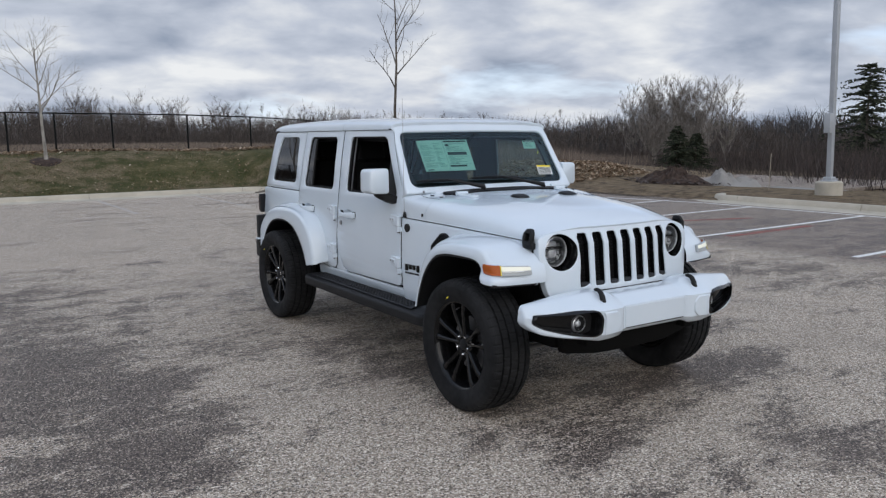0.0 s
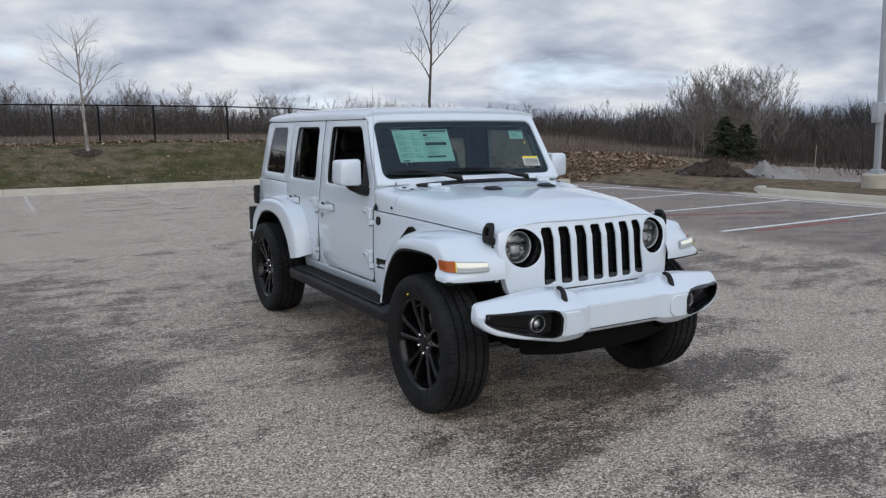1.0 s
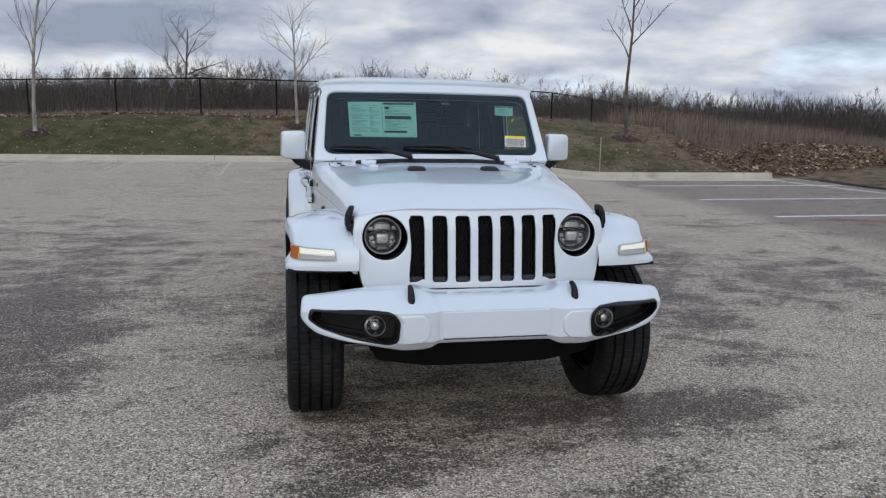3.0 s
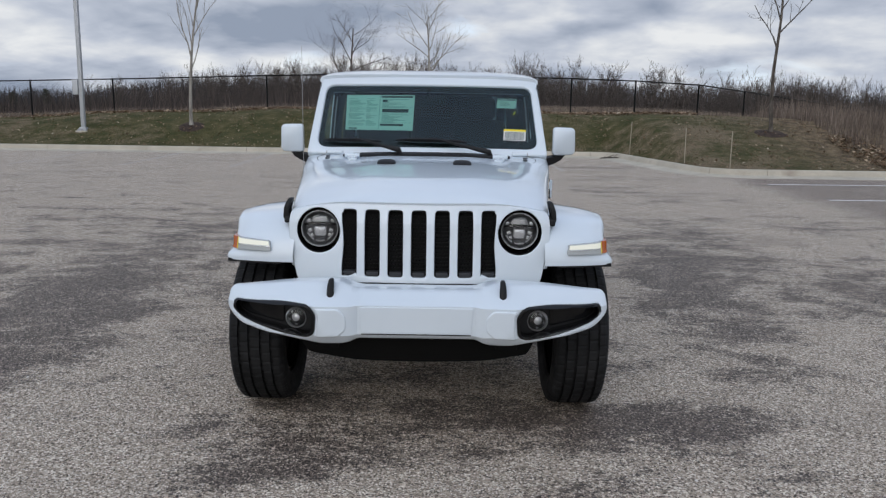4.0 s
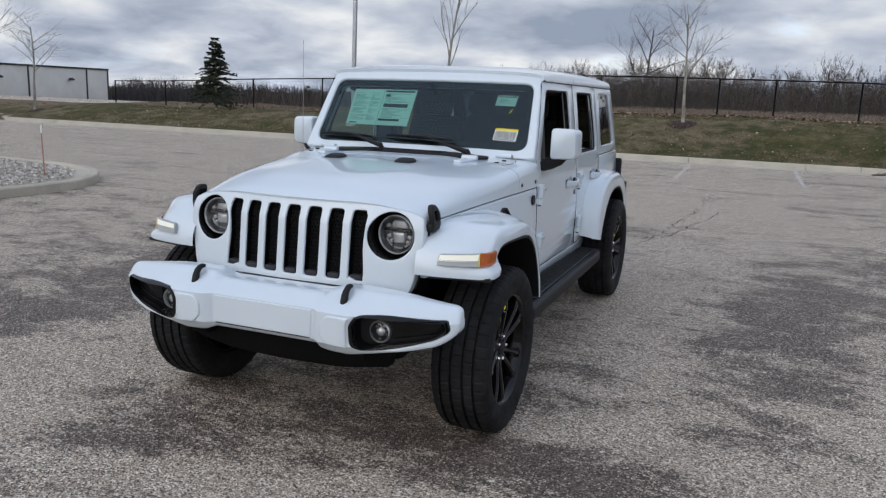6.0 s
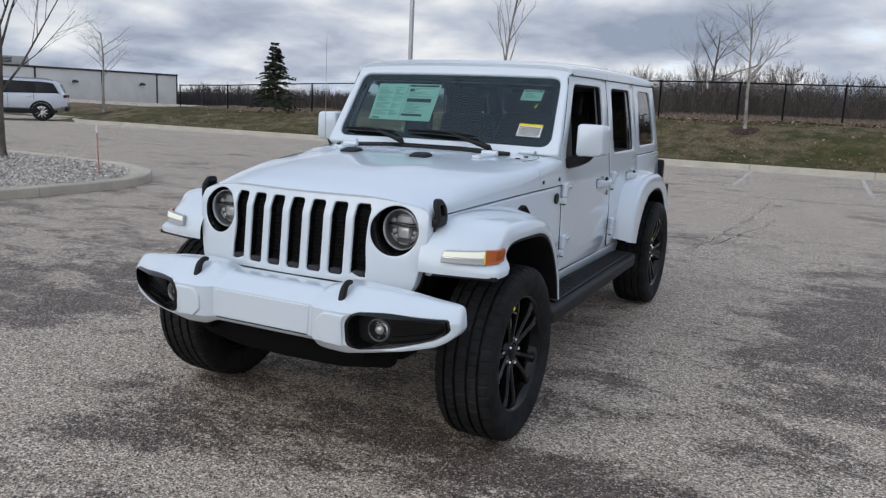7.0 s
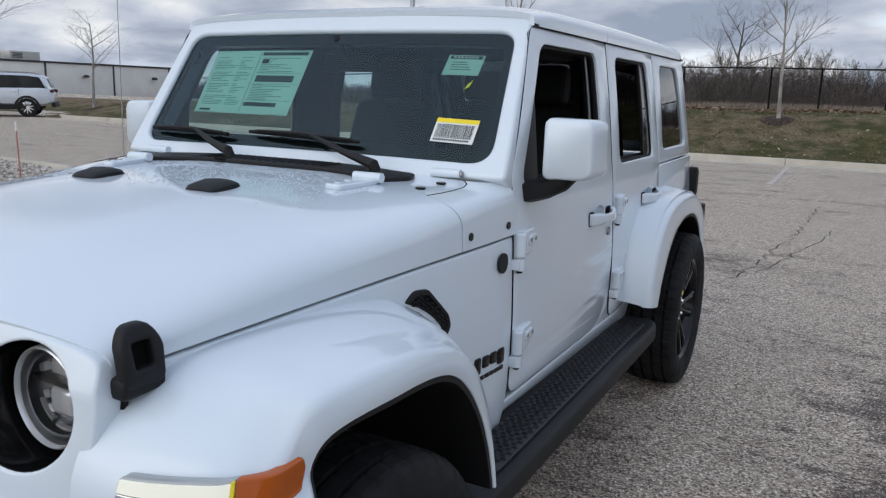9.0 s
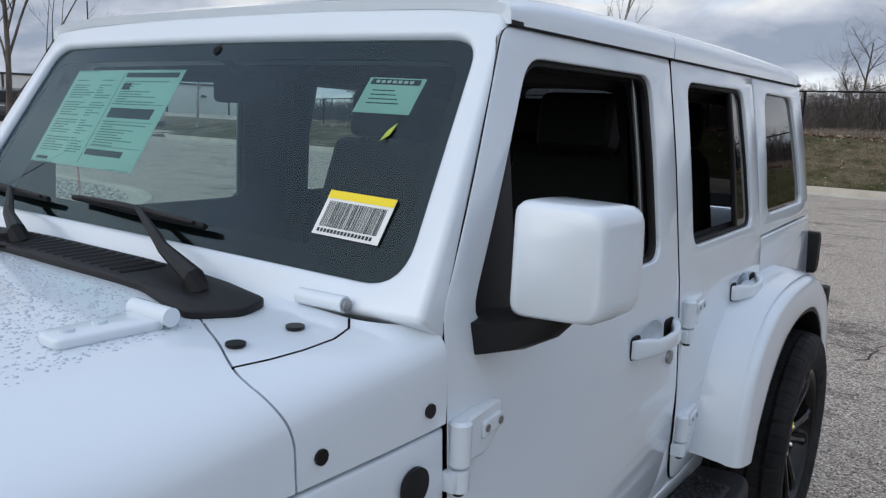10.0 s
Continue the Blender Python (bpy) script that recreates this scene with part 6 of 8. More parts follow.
# dark plate rim paints in the shaded gap round the grille panel
part("grille_gasket", plate(grown(GRILLE, 0.005), [grown(GRILLE, -0.010)], 0.008, 0.0, 1, [-0.5 + 0.1 * i for i in range(11)], [0.8, 0.9, 1.0], lambda u, v, w: (u, grille_y(u, v) + 0.052 - w, v)), M_RUBBER, grille)
part("grille_backing", plate([(-0.368, 0.70), (-0.368, 1.09), (0.368, 1.09), (0.368, 0.70)], (), 0.01, 0.0, shape=lambda u, v, w: (u, grille_y(u, v) + 0.085 - w, v)), M_UNDER, grille)
for k in range(7):
    c = (k - 3) * 0.1090
    # honeycomb insert
    V, F = [], []
    for r in range(17):
        zc = 0.792 + r * 0.0175
        for q in range(5):
            xc = c - 0.032 + q * 0.016 + (0.008 if r % 2 else 0)
            ring = [(xc + 0.0085 * math.cos(a), zc + 0.0095 * math.sin(a)) for a in np.linspace(math.pi / 6, math.pi / 6 + 2 * math.pi, 6, endpoint=False)]
            inner = [(xc + 0.0062 * math.cos(a), zc + 0.0070 * math.sin(a)) for a in np.linspace(math.pi / 6, math.pi / 6 + 2 * math.pi, 6, endpoint=False)]
            n = len(V)
            for (x, z) in ring + inner:
                V.append((x, grille_y(c, z) + 0.040, z))
            for (x, z) in inner:
                V.append((x, grille_y(c, z) + 0.055, z))
            for i in range(6):
                j = (i + 1) % 6
                F += [(n + i, n + j, n + 6 + j, n + 6 + i), (n + 6 + i, n + 6 + j, n + 12 + j, n + 12 + i)]
    part("slot_mesh", raw_mesh("slot_mesh", V, F, smooth=False), M_RUBBER, grille, "black honeycomb insert")
    rim = plate(grown(slots[k], 0.001), [grown(slots[k], -0.005)], 0.035, 0.002, 1, (), [0.85, 0.95, 1.02], lambda u, v, w: (u, grille_y(u, v) + 0.028 - w, v))
    part("slot_bezel", rim, M_GLOSS, grille)
    part("slot_sill", box(c - 0.028, c + 0.028, grille_y(c, 0.78) + 0.006, grille_y(c, 0.78) + 0.04, 0.771, 0.792, 0.004), M_STEPTOP, grille)


# ---- lamps ----
def clear_cover(profile, m, parent, name="lens"):
    """A clear domed cover that faces forward."""
    bm = moved(lathe(profile, 40, "y"), m)
    bmesh.ops.recalc_face_normals(bm, faces=bm.faces)
    if sum(f.normal.y for f in bm.faces) > 0:
        bmesh.ops.reverse_faces(bm, faces=bm.faces)
    return part(name, bm, M_LENS, parent)


def headlamp(sx):
    y0 = grille_y(LAMP_X, LAMP_Z)
    at = Matrix.Translation((sx * LAMP_X, y0, LAMP_Z))
    bowl = moved(lathe([(0.0012, 0.1088), (0.0045, 0.1038), (0.02, 0.1030), (0.070, 0.102), (0.135, 0.100), (0.142, 0.0)], 64, "y"), at)
    for v in bowl.verts:
        # the lip follows the curve of the panel
        v.co.y += (1 - step(0.02, 0.07, v.co.y - y0)) * (grille_y(v.co.x, v.co.z) - y0)
    h = part("headlamp", bowl, M_GLOSS, car, "round headlamp with a bright ring")
    # the lamp itself sits deep in its black well
    m2 = at @ Matrix.Translation((sx * 0.002, 0.046, 0)) @ pose(0, 0, 0, 0, 0, -sx * 2) @ Matrix.Diagonal((0.965, 1.0, 0.965, 1.0))
    part("lamp_ring", moved(lathe([(0.019, 0.0928), (0.014, 0.0926), (0.007, 0.0910), (0.005, 0.0885), (0.010, 0.0865), (0.015, 0.0855)], 48, "y"), m2), M_RING, h, "bright ring")
    part("lamp_barrel", moved(lathe([(0.085, 0.0905), (0.017, 0.0918), (0.017, 0.0860)], 48, "y"), m2), M_GLOSS, h)
    part("reflector", moved(lathe([(0.015, 0.0850), (0.034, 0.080), (0.050, 0.070), (0.064, 0.045), (0.068, 0.0)], 40, "y"), m2), M_LAMPDARK, h, "dark smoked bowl")
    # square main lens below, wide one above, a dark bar between
    lens = plate(rounded([(-0.030, -0.042), (-0.032, 0.010), (0.032, 0.010), (0.030, -0.042)], 0.014, 4), (), 0.03, 0.008, 3, shape=lambda u, v, w: (u, 0.042 - w + 6.0 * (u * u + (v + 0.016) ** 2), v))
    part("projector_lens", moved(lens, m2), M_RING, h)
    upper = plate(rounded([(-0.046, 0.026), (-0.034, 0.058), (0.034, 0.058), (0.046, 0.026)], 0.010, 4), (), 0.02, 0.006, 3, shape=lambda u, v, w: (u, 0.046 - w + 5.0 * (u * u + (v - 0.04) ** 2), v))
    part("projector_lens", moved(upper, m2), M_REFLECT, h)
    part("lamp_bar", moved(box(-0.076, 0.076, 0.030, 0.060, 0.013, 0.023, 0.002), m2), M_PLASTIC, h)
    for a0 in (200, 250, 300):
        arc = [(0.067 * math.cos(radians(a0 + 8 * q)), 0.040, 0.067 * math.sin(radians(a0 + 8 * q))) for q in range(6)]
        part("lamp_fin", moved(tube_bm(arc, 0.0055, 6), m2), M_RING, h)
    for dx, dz in ((-0.052, -0.014), (0.052, -0.014), (-0.060, 0.034), (0.060, 0.034), (-0.044, -0.040), (0.046, -0.038)):
        part("reflector_cell", moved(box(-0.010, 0.010, 0.040, 0.060, -0.008, 0.008, 0.003), m2 @ pose(dx, 0, dz, 0, 20 if dx > 0 else -20, 0)), M_REFLECT, h)
    clear_cover([(0.026, 0.0845), (0.016, 0.076), (0.008, 0.054), (0.004, 0.026), (0.003, 0.0)], m2, h)


for sx in (1, -1):
    headlamp(sx)


# ---- wheel flares ----
def fine_line(line, k=3, passes=6):
    """A line with k times the points, smoothed between its ends."""
    pts = [Vector(line[0])]
    for a, b in zip(line, line[1:]):
        pts += [Vector(a).lerp(Vector(b), (i + 1) / k) for i in range(k)]
    for _ in range(passes):
        pts = [pts[0]] + [(pts[i - 1] + pts[i] * 2 + pts[i + 1]) / 4 for i in range(1, len(pts) - 1)] + [pts[-1]]
    return [tuple(q) for q in pts]


def flare(name, outer, inner, top, sx, x_in, label, liner_in=0.60, wide=0.938):
    """A flare along an arch: outer and inner are matching lines in y, z."""
    outer, inner, top = fine_line(outer), fine_line(inner), fine_line(top)
    rings, lip, n = [], [], len(outer)
    for i, ((py, pz), (qy, qz), (ty, tz)) in enumerate(zip(outer, inner, top)):
        xi = x_in(ty, tz)
        d = Vector((qy - py, qz - pz))
        L = d.length
        d.normalize()
        mid = lambda t: (py + d.x * L * t, pz + d.y * L * t)
        low = 0.012
        row = [(xi, ty, tz), (lerp(xi, wide, 0.3), lerp(ty, py, 0.22), lerp(tz, pz, 0.22)), (lerp(xi, wide, 0.6), lerp(ty, py, 0.55), lerp(tz, pz, 0.55)), (lerp(xi, wide, 0.78), lerp(ty, py, 0.85), lerp(tz, pz, 0.85)), (wide - 0.045, py + d.x * low * 0.3, pz + d.y * low * 0.3)]
        for a in (20, 45, 70, 90):
            c, s = math.cos(radians(a)), math.sin(radians(a))
            r = min(0.034, L * 0.4)
            row.append((wide - 0.034 + 0.030 * s, *mid((r * (1 - c) + 0.004) / L)))
        row += [(wide, *mid(0.55)), (wide + 0.001, *mid(0.85)), (wide - 0.001, *mid(0.97)), (wide - 0.008, *mid(1.0)), (wide - 0.05, *mid(1.0))]
        rings.append([Vector((sx * x, y, z)) for x, y, z in row])
    f = part(name, loft(rings), M_PAINT, car, label, 50)
    f.data.flip_normals() if sx < 0 else None
    # black liner: inside edge and the arch within
    lr = []
    for (py, pz), (qy, qz) in zip(outer, inner):
        c = Vector((qy - py, qz - pz)).normalized()
        q2 = (qy + c.x * 0.012, qz + c.y * 0.012)
        lr.append([Vector((sx * x, y, z)) for x, y, z in ((wide - 0.004, qy - c.x * 0.004, qz - c.y * 0.004), (wide - 0.004, *q2), (wide - 0.03, *q2), (liner_in + 0.1, *q2), (liner_in, *q2))])
    part("flare_trim", loft(lr), M_PLASTIC, f, "black arch trim")
    return f


F_OUT = [(0.472, 0.56), (0.455, 0.65), (0.432, 0.75), (0.398, 0.84), (0.348, 0.915), (0.278, 0.968), (0.178, 1.008), (0.05, 1.024), (-0.06, 1.027), (-0.17, 1.022), (-0.27, 1.010), (-0.36, 0.992), (-0.43, 0.974), (-0.48, 0.950), (-0.506, 0.91), (-0.512, 0.87), (-0.508, 0.838)]
F_IN = [(0.44, 0.565), (0.42, 0.65), (0.385, 0.73), (0.345, 0.80), (0.295, 0.86), (0.24, 0.91), (0.17, 0.942), (0.06, 0.952), (-0.04, 0.953), (-0.12, 0.952), (-0.185, 0.944), (-0.235, 0.924), (-0.275, 0.897), (-0.305, 0.870), (-0.325, 0.853), (-0.34, 0.845), (-0.35, 0.840)]
F_TOP = [(0.500, 0.57), (0.497, 0.68), (0.490, 0.78), (0.472, 0.87), (0.435, 0.95), (0.385, 1.015), (0.28, 1.037), (0.13, 1.043), (-0.02, 1.044), (-0.14, 1.040), (-0.25, 1.030), (-0.34, 1.020), (-0.41, 1.000), (-0.463, 0.972), (-0.497, 0.925), (-0.508, 0.875), (-0.506, 0.838)]
R_OUT = [(2.055, 0.570), (2.075, 0.66), (2.115, 0.75), (2.175, 0.84), (2.26, 0.925), (2.36, 0.985), (2.48, 1.022), (2.62, 1.038), (2.78, 1.042), (2.93, 1.036), (3.06, 1.015), (3.17, 0.975), (3.27, 0.915), (3.35, 0.84), (3.41, 0.74), (3.44, 0.64)]
R_IN = [(2.275, 0.556), (2.305, 0.64), (2.345, 0.71), (2.40, 0.78), (2.47, 0.84), (2.545, 0.885), (2.63, 0.915), (2.72, 0.928), (2.82, 0.930), (2.92, 0.925), (3.01, 0.905), (3.09, 0.870), (3.165, 0.815), (3.23, 0.75), (3.275, 0.67), (3.295, 0.58)]
R_OUT = [(y - 0.010 + 0.085 * (1 - step(0.56, 0.98, z)) * (y < 2.7), z + 0.035 * (1 - step(0.57, 0.75, z)) * (y < 2.7)) for y, z in R_OUT]
R_IN = [(y - 0.010, z + 0.026 * (1 - step(0.55, 0.70, z))) for y, z in R_IN]
R_TOP = [(y + (2.75 - y) * -0.035, z + 0.022) for y, z in R_OUT]
for sx in (1, -1):
    ff = flare("front_flare", F_OUT, F_IN, F_TOP, sx, lambda y, z: side_x(y, min(max(z, 0.6), 1.03)) - 0.01, "white front wheel flare with a daytime lamp", 0.45)
    flare("rear_flare", R_OUT, R_IN, R_TOP, sx, lambda y, z: side_x(y, z) - 0.01, "white rear wheel flare", 0.55, 0.908)
    # front underside of the flare
    bm = box(min(sx * 0.66, sx * 0.925), max(sx * 0.66, sx * 0.925), -0.505, -0.345, 0.827, 0.844, 0.003)
    part("flare_trim", bm, M_PLASTIC, ff)
    # daytime lamp across the nose of the flare, amber at the corner
    def lamp_shape(u, v, w, sx=sx):
        """u runs along the lamp: across the nose to 0.895, then round the corner and back along the side."""
        lean = 0.22 * (v - 0.885)
        if u < 0.888:
            return (sx * u, -0.512 - 0.006 * step(0.70, 0.85, u) + lean - w, v)
        a = min((u - 0.888) / 0.046, math.pi / 2)
        rest = max(u - 0.888 - 0.046 * math.pi / 2, 0.0)
        return (sx * (0.888 + (0.046 + w) * math.sin(a)), -0.472 + lean - (0.046 + w) * math.cos(a) + rest, v)
    cuts = [0.70 + 0.012 * i for i in range(36)]
    body = plate(rounded([(0.702, 0.892), (0.708, 0.940), (0.898, 0.948), (0.898, 0.892)], [0.006, 0.01, 0.0, 0.0], 3), (), 0.022, 0.003, 2, cuts, (), lamp_shape)
    dl = part("daytime_lamp", body, M_DRL_LENS, ff, "lit white daytime lamp")
    strip = plate([(0.710, 0.918), (0.713, 0.937), (0.894, 0.944), (0.894, 0.918)], (), 0.004, 0.0, 1, cuts, (), lambda u, v, w: lamp_shape(u, v, w + 0.0125))
    strip = part("light_strip", strip, M_DRL, dl)
    part("lens_edge", plate([(0.8945, 0.893), (0.8945, 0.947), (0.8995, 0.947), (0.8995, 0.893)], (), 0.004, 0.0, 1, (), (), lambda a, b, w: lamp_shape(a, b, w + 0.0115)), M_YELLOW, dl)
    amber = plate(rounded([(0.900, 0.892), (0.900, 0.948), (1.055, 0.943), (1.082, 0.925), (1.045, 0.894)], [0, 0, 0.01, 0.01, 0.01], 3), (), 0.022, 0.003, 2, cuts, (), lamp_shape)
    part("side_marker", amber, M_AMBER, dl, "amber corner lens")
    part("lens_line", plate([(0.708, 0.9125), (0.708, 0.9155), (0.894, 0.9155), (0.894, 0.9125)], (), 0.004, 0.001, 1, cuts, (), lambda u, v, w: lamp_shape(u, v, w + 0.0115)), M_CHROME, dl)

    # the nose sweeps back towards its outer corner
    for ob in [ff, *ff.children, *dl.children]:
        for v in ob.data.vertices:
            w = 1 - step(-0.48, -0.16, v.co.y)
            high = step(0.855, 0.905, v.co.z)
            sweep = curve_at([(0.50, 0.072), (0.60, 0.078), (0.70, 0.086), (0.80, 0.106), (0.93, 0.140)], abs(v.co.x))
            v.co.x -= math.copysign(0.034 * high * step(0.84, 0.92, abs(v.co.x)) * (1 - step(-0.34, 0.02, v.co.y)), v.co.x)
            v.co.y += w * (sweep + 0.026 * high * step(0.72, 0.90, abs(v.co.x)))
            v.co.z -= 0.018 * w


# ---- front bumper ----
def bumper_y(x, z, w):
    """Depth of the bar: a set-back flat middle, two bosses, and wings that sweep back."""
    a = abs(x)
    rows = ((0.0, -0.708), (0.262, -0.708), (0.296, -0.736), (0.43, -0.740))
    y = -0.740
    for (xa, ya), (xb, yb) in zip(rows, rows[1:]):
        if xa <= a <= xb:
            y = lerp(ya, yb, (a - xa) / (xb - xa))
    if a > 0.43:
        y = curve_at([(0.43, -0.740), (0.55, -0.720), (0.70, -0.680), (0.80, -0.634), (0.88, -0.575)], a)
    lean = 0.0
    if z > BUMPER_CREASE:
        # the rear edge of the top runs straight out to the end of the wing
        back = lerp(-0.614, -0.530, (a - 0.43) / 0.45)
        lean = (z - BUMPER_CREASE) * (1.75 if a < 0.43 else (back - y) / 0.072)
    elif z < 0.556:
        lean = (0.556 - z) * 0.95
    # the bar is deep in the middle and thin towards its ends
    deep = 0.09 - w
    if deep > 0.05:
        deep = 0.05 + (deep - 0.05) * lerp(1.0, 0.30, step(0.50, 0.84, a))
    return min(y + lean + deep, max(-0.515, y + lean + 0.02))


BUMPER_CREASE = 0.688
BUMPER = rounded([(-0.872, 0.752), (-0.42, 0.770), (-0.33, 0.768), (-0.27, 0.742), (0.27, 0.742), (0.33, 0.768), (0.42, 0.770), (0.872, 0.752), (0.884, 0.640), (0.82, 0.582), (0.60, 0.540), (0.42, 0.503), (0.32, 0.506),
                  (0.27, 0.530), (-0.27, 0.530), (-0.32, 0.506), (-0.42, 0.503), (-0.60, 0.540), (-0.82, 0.582), (-0.884, 0.640)],
                 [0.03, 0.05, 0.03, 0.03, 0.03, 0.03, 0.05, 0.03, 0.04, 0.06, 0.05, 0.03, 0.03, 0.03, 0.03, 0.03, 0.03, 0.05, 0.06, 0.04], 4)
FOG = [(0.445, 0.648), (0.475, 0.692), (0.60, 0.700), (0.838, 0.702), (0.848, 0.648), (0.80, 0.612), (0.66, 0.574), (0.49, 0.542), (0.452, 0.562)]
FOG_R = [0.015, 0.03, 0.05, 0.015, 0.02, 0.04, 0.06, 0.02, 0.02]
fogs = [rounded([(sx * x, z) for x, z in FOG], FOG_R, 4) for sx in (1, -1)]
bm = plate(BUMPER, fogs, 0.18, 0.012, 3, sorted([-0.84 + 0.06 * i for i in range(29) if abs(abs(-0.84 + 0.06 * i) - 0.28) > 0.03] + [-0.296, -0.262, 0.262, 0.296, -0.43, 0.43]), [0.52, 0.553, 0.556, 0.559, 0.60, 0.64, BUMPER_CREASE - 0.004, BUMPER_CREASE, BUMPER_CREASE + 0.004, 0.72, 0.745], lambda u, v, w: (u, bumper_y(u, v, w), v))
bumper = part("front_bumper", bm, M_PAINT, car, "white steel-look front bumper", 38)
# raised pads either side of the middle, and the flat middle panel
part("middle_panel", plate(rounded([(-0.246, 0.562), (-0.252, 0.682), (0.252, 0.682), (0.246, 0.562)], 0.008, 3), (), 0.008, 0.0025, 2, [-0.1, 0, 0.1], [0.6, 0.65], lambda u, v, w: (u, bumper_y(u, v, 0.09 + w), v)), M_PAINT, bumper)
part("panel_joint", box(-0.244, 0.244, -0.7098, -0.700, 0.5555, 0.5595, 0.0), M_RUBBER, bumper, "thin dark joint")
# dark strip stands in for the shade between bumper top and grille
part("top_joint", box(-0.30, 0.30, -0.514, -0.490, 0.700, 0.7432, 0.001), M_RUBBER, bumper, "thin dark joint")
for sx in (1, -1):
    pad = rounded([(sx * 0.310, 0.585), (sx * 0.310, 0.645), (sx * 0.342, 0.678), (sx * 0.446, 0.678), (sx * 0.434, 0.648), (sx * 0.440, 0.548), (sx * 0.350, 0.548)], [0.014, 0.014, 0.014, 0.004, 0.004, 0.004, 0.014], 4)
    part("bumper_pad", plate(pad, (), 0.024, 0.006, 3, [sx * 0.35, sx * 0.4], [0.6, 0.65], lambda u, v, w: (u, bumper_y(u, v, 0.09 + w - 0.003), v)), M_PAINT, bumper, angle=45)
    pocket = plate(grown(rounded([(sx * x, z) for x, z in FOG], FOG_R, 4), 0.004), (), 0.02, 0.003, 1, [sx * (0.45 + 0.05 * i) for i in range(8)], [0.6, 0.65], lambda u, v, w: (u, bumper_y(u, v, w), v))
    fp = part("fog_lamp_pocket", pocket, M_PLASTIC, bumper, "black fog lamp pocket")
    rim = plate(grown(rounded([(sx * x, z) for x, z in FOG], FOG_R, 4), 0.002), [grown(rounded([(sx * x, z) for x, z in FOG], FOG_R, 4), -0.013)], 0.09, 0.004, 2, [sx * (0.45 + 0.05 * i) for i in range(8)], [0.6, 0.65],
                lambda u, v, w: (u, bumper_y(u, v, 0.049 + w), v))
    part("pocket_rim", rim, M_GLOSS, fp)
    fin = plate(rounded([(sx * 0.60, 0.590), (sx * 0.60, 0.682), (sx * 0.815, 0.688), (sx * 0.815, 0.645), (sx * 0.78, 0.622)], 0.012, 3), (), 0.016, 0.005, 2, [sx * 0.65, sx * 0.7, sx * 0.75], [0.64], lambda u, v, w: (u, bumper_y(u, v, 0.018 + w), v))
    part("pocket_insert", fin, M_GLOSS, fp)
    at = Matrix.Translation((sx * 0.545, -0.662, 0.612))
    lamp = part("fog_lamp", moved(lathe([(0.03, 0.050), (0.014, 0.048), (0.010, 0.043), (0.022, 0.040), (0.045, 0.03), (0.05, 0.0)], 28, "y"), at), M_REFLECT, fp, "small round fog lamp")
    clear_cover([(0.014, 0.042), (0.008, 0.030), (0.006, 0.0)], at, lamp, "fog_lens")
    part("fog_bulb", moved(lathe([(0.013, 0.0), (0.015, 0.012), (0.022, 0.021), (0.034, 0.026)], 24, "y"), at), M_RING, lamp)
    for k in range(5):
        a = radians(36 + 72 * k)
        part("fog_cell", moved(box(-0.006, 0.006, 0.018, 0.040, 0.028, 0.037, 0.002), at @ pose(0, 0, 0, 0, math.degrees(a), 0)), M_LAMPDARK, lamp)
    hk = [(-0.604, 0.779), (-0.620, 0.782), (-0.636, 0.778), (-0.652, 0.766), (-0.662, 0.748), (-0.672, 0.706)]
    part("tow_hook", tube_bm([(sx * 0.386, y, z) for y, z in hk], [0.009, 0.0115, 0.013, 0.0145, 0.016, 0.018], 10), M_PLASTIC, car, "black tow hook")
# the outer ends droop and draw in a little
for ob in [bumper, *bumper.children_recursive]:
    for v in ob.data.vertices:
        w = step(0.52, 0.87, abs(v.co.x))
        v.co.z -= 0.018 * w * step(0.60, 0.72, v.co.z)
        v.co.x *= 1 - 0.008 * w
# air dam and chassis below
dam = plate(rounded([(-0.52, 0.40), (-0.56, 0.50), (-0.40, 0.535), (0.40, 0.535), (0.56, 0.50), (0.52, 0.40), (0.30, 0.375), (-0.30, 0.375)], 0.02, 3), (), 0.05, 0.01, 2, [-0.4, -0.2, 0, 0.2, 0.4], (), lambda u, v, w: (u, -0.60 + 0.25 * u * u + w + (0.53 - v) * 0.5, v))
part("air_dam", dam, M_UNDER, car, "black lower air dam")
part("chassis", box(-0.55, 0.55, -0.45, 3.55, 0.42, 0.60, 0.03), M_UNDER, car, "black underbody frame")
part("engine_bay", box(-0.55, 0.55, -0.24, 0.85, 0.55, 1.03, 0.02), M_UNDER, car)
part("engine_bay", box(-0.60, 0.60, -0.2, 0.85, 0.95, 1.05, 0.02), M_UNDER, car)
part("front_axle", tube_bm([(-0.70, 0.0, 0.38), (0.70, 0.0, 0.38)], 0.045, 12), M_UNDER, car)
part("rear_axle", tube_bm([(-0.70, 2.988, 0.38), (0.70, 2.988, 0.38)], 0.05, 12), M_UNDER, car)
part("tie_rod", tube_bm([(-0.60, -0.17, 0.36), (0.60, -0.17, 0.40)], 0.018, 8), M_STEEL, car)
for sx in (1, -1):
    part("spring", tube_bm([(sx * 0.42, 0.03, 0.44), (sx * 0.42, 0.03, 0.85)], 0.06, 12), M_UNDER, car)
    part("frame_rail", box(min(sx * 0.36, sx * 0.46), max(sx * 0.36, sx * 0.46), -0.62, 0.2, 0.46, 0.60, 0.01), M_UNDER, car)

# ---- windscreen, roof ----
WS0, WS_UP = Vector((0, 0.826, 1.235)), Vector((0, 0.312, 0.5)).normalized()
WS_OUT = Vector((0, -0.5, 0.312)).normalized()


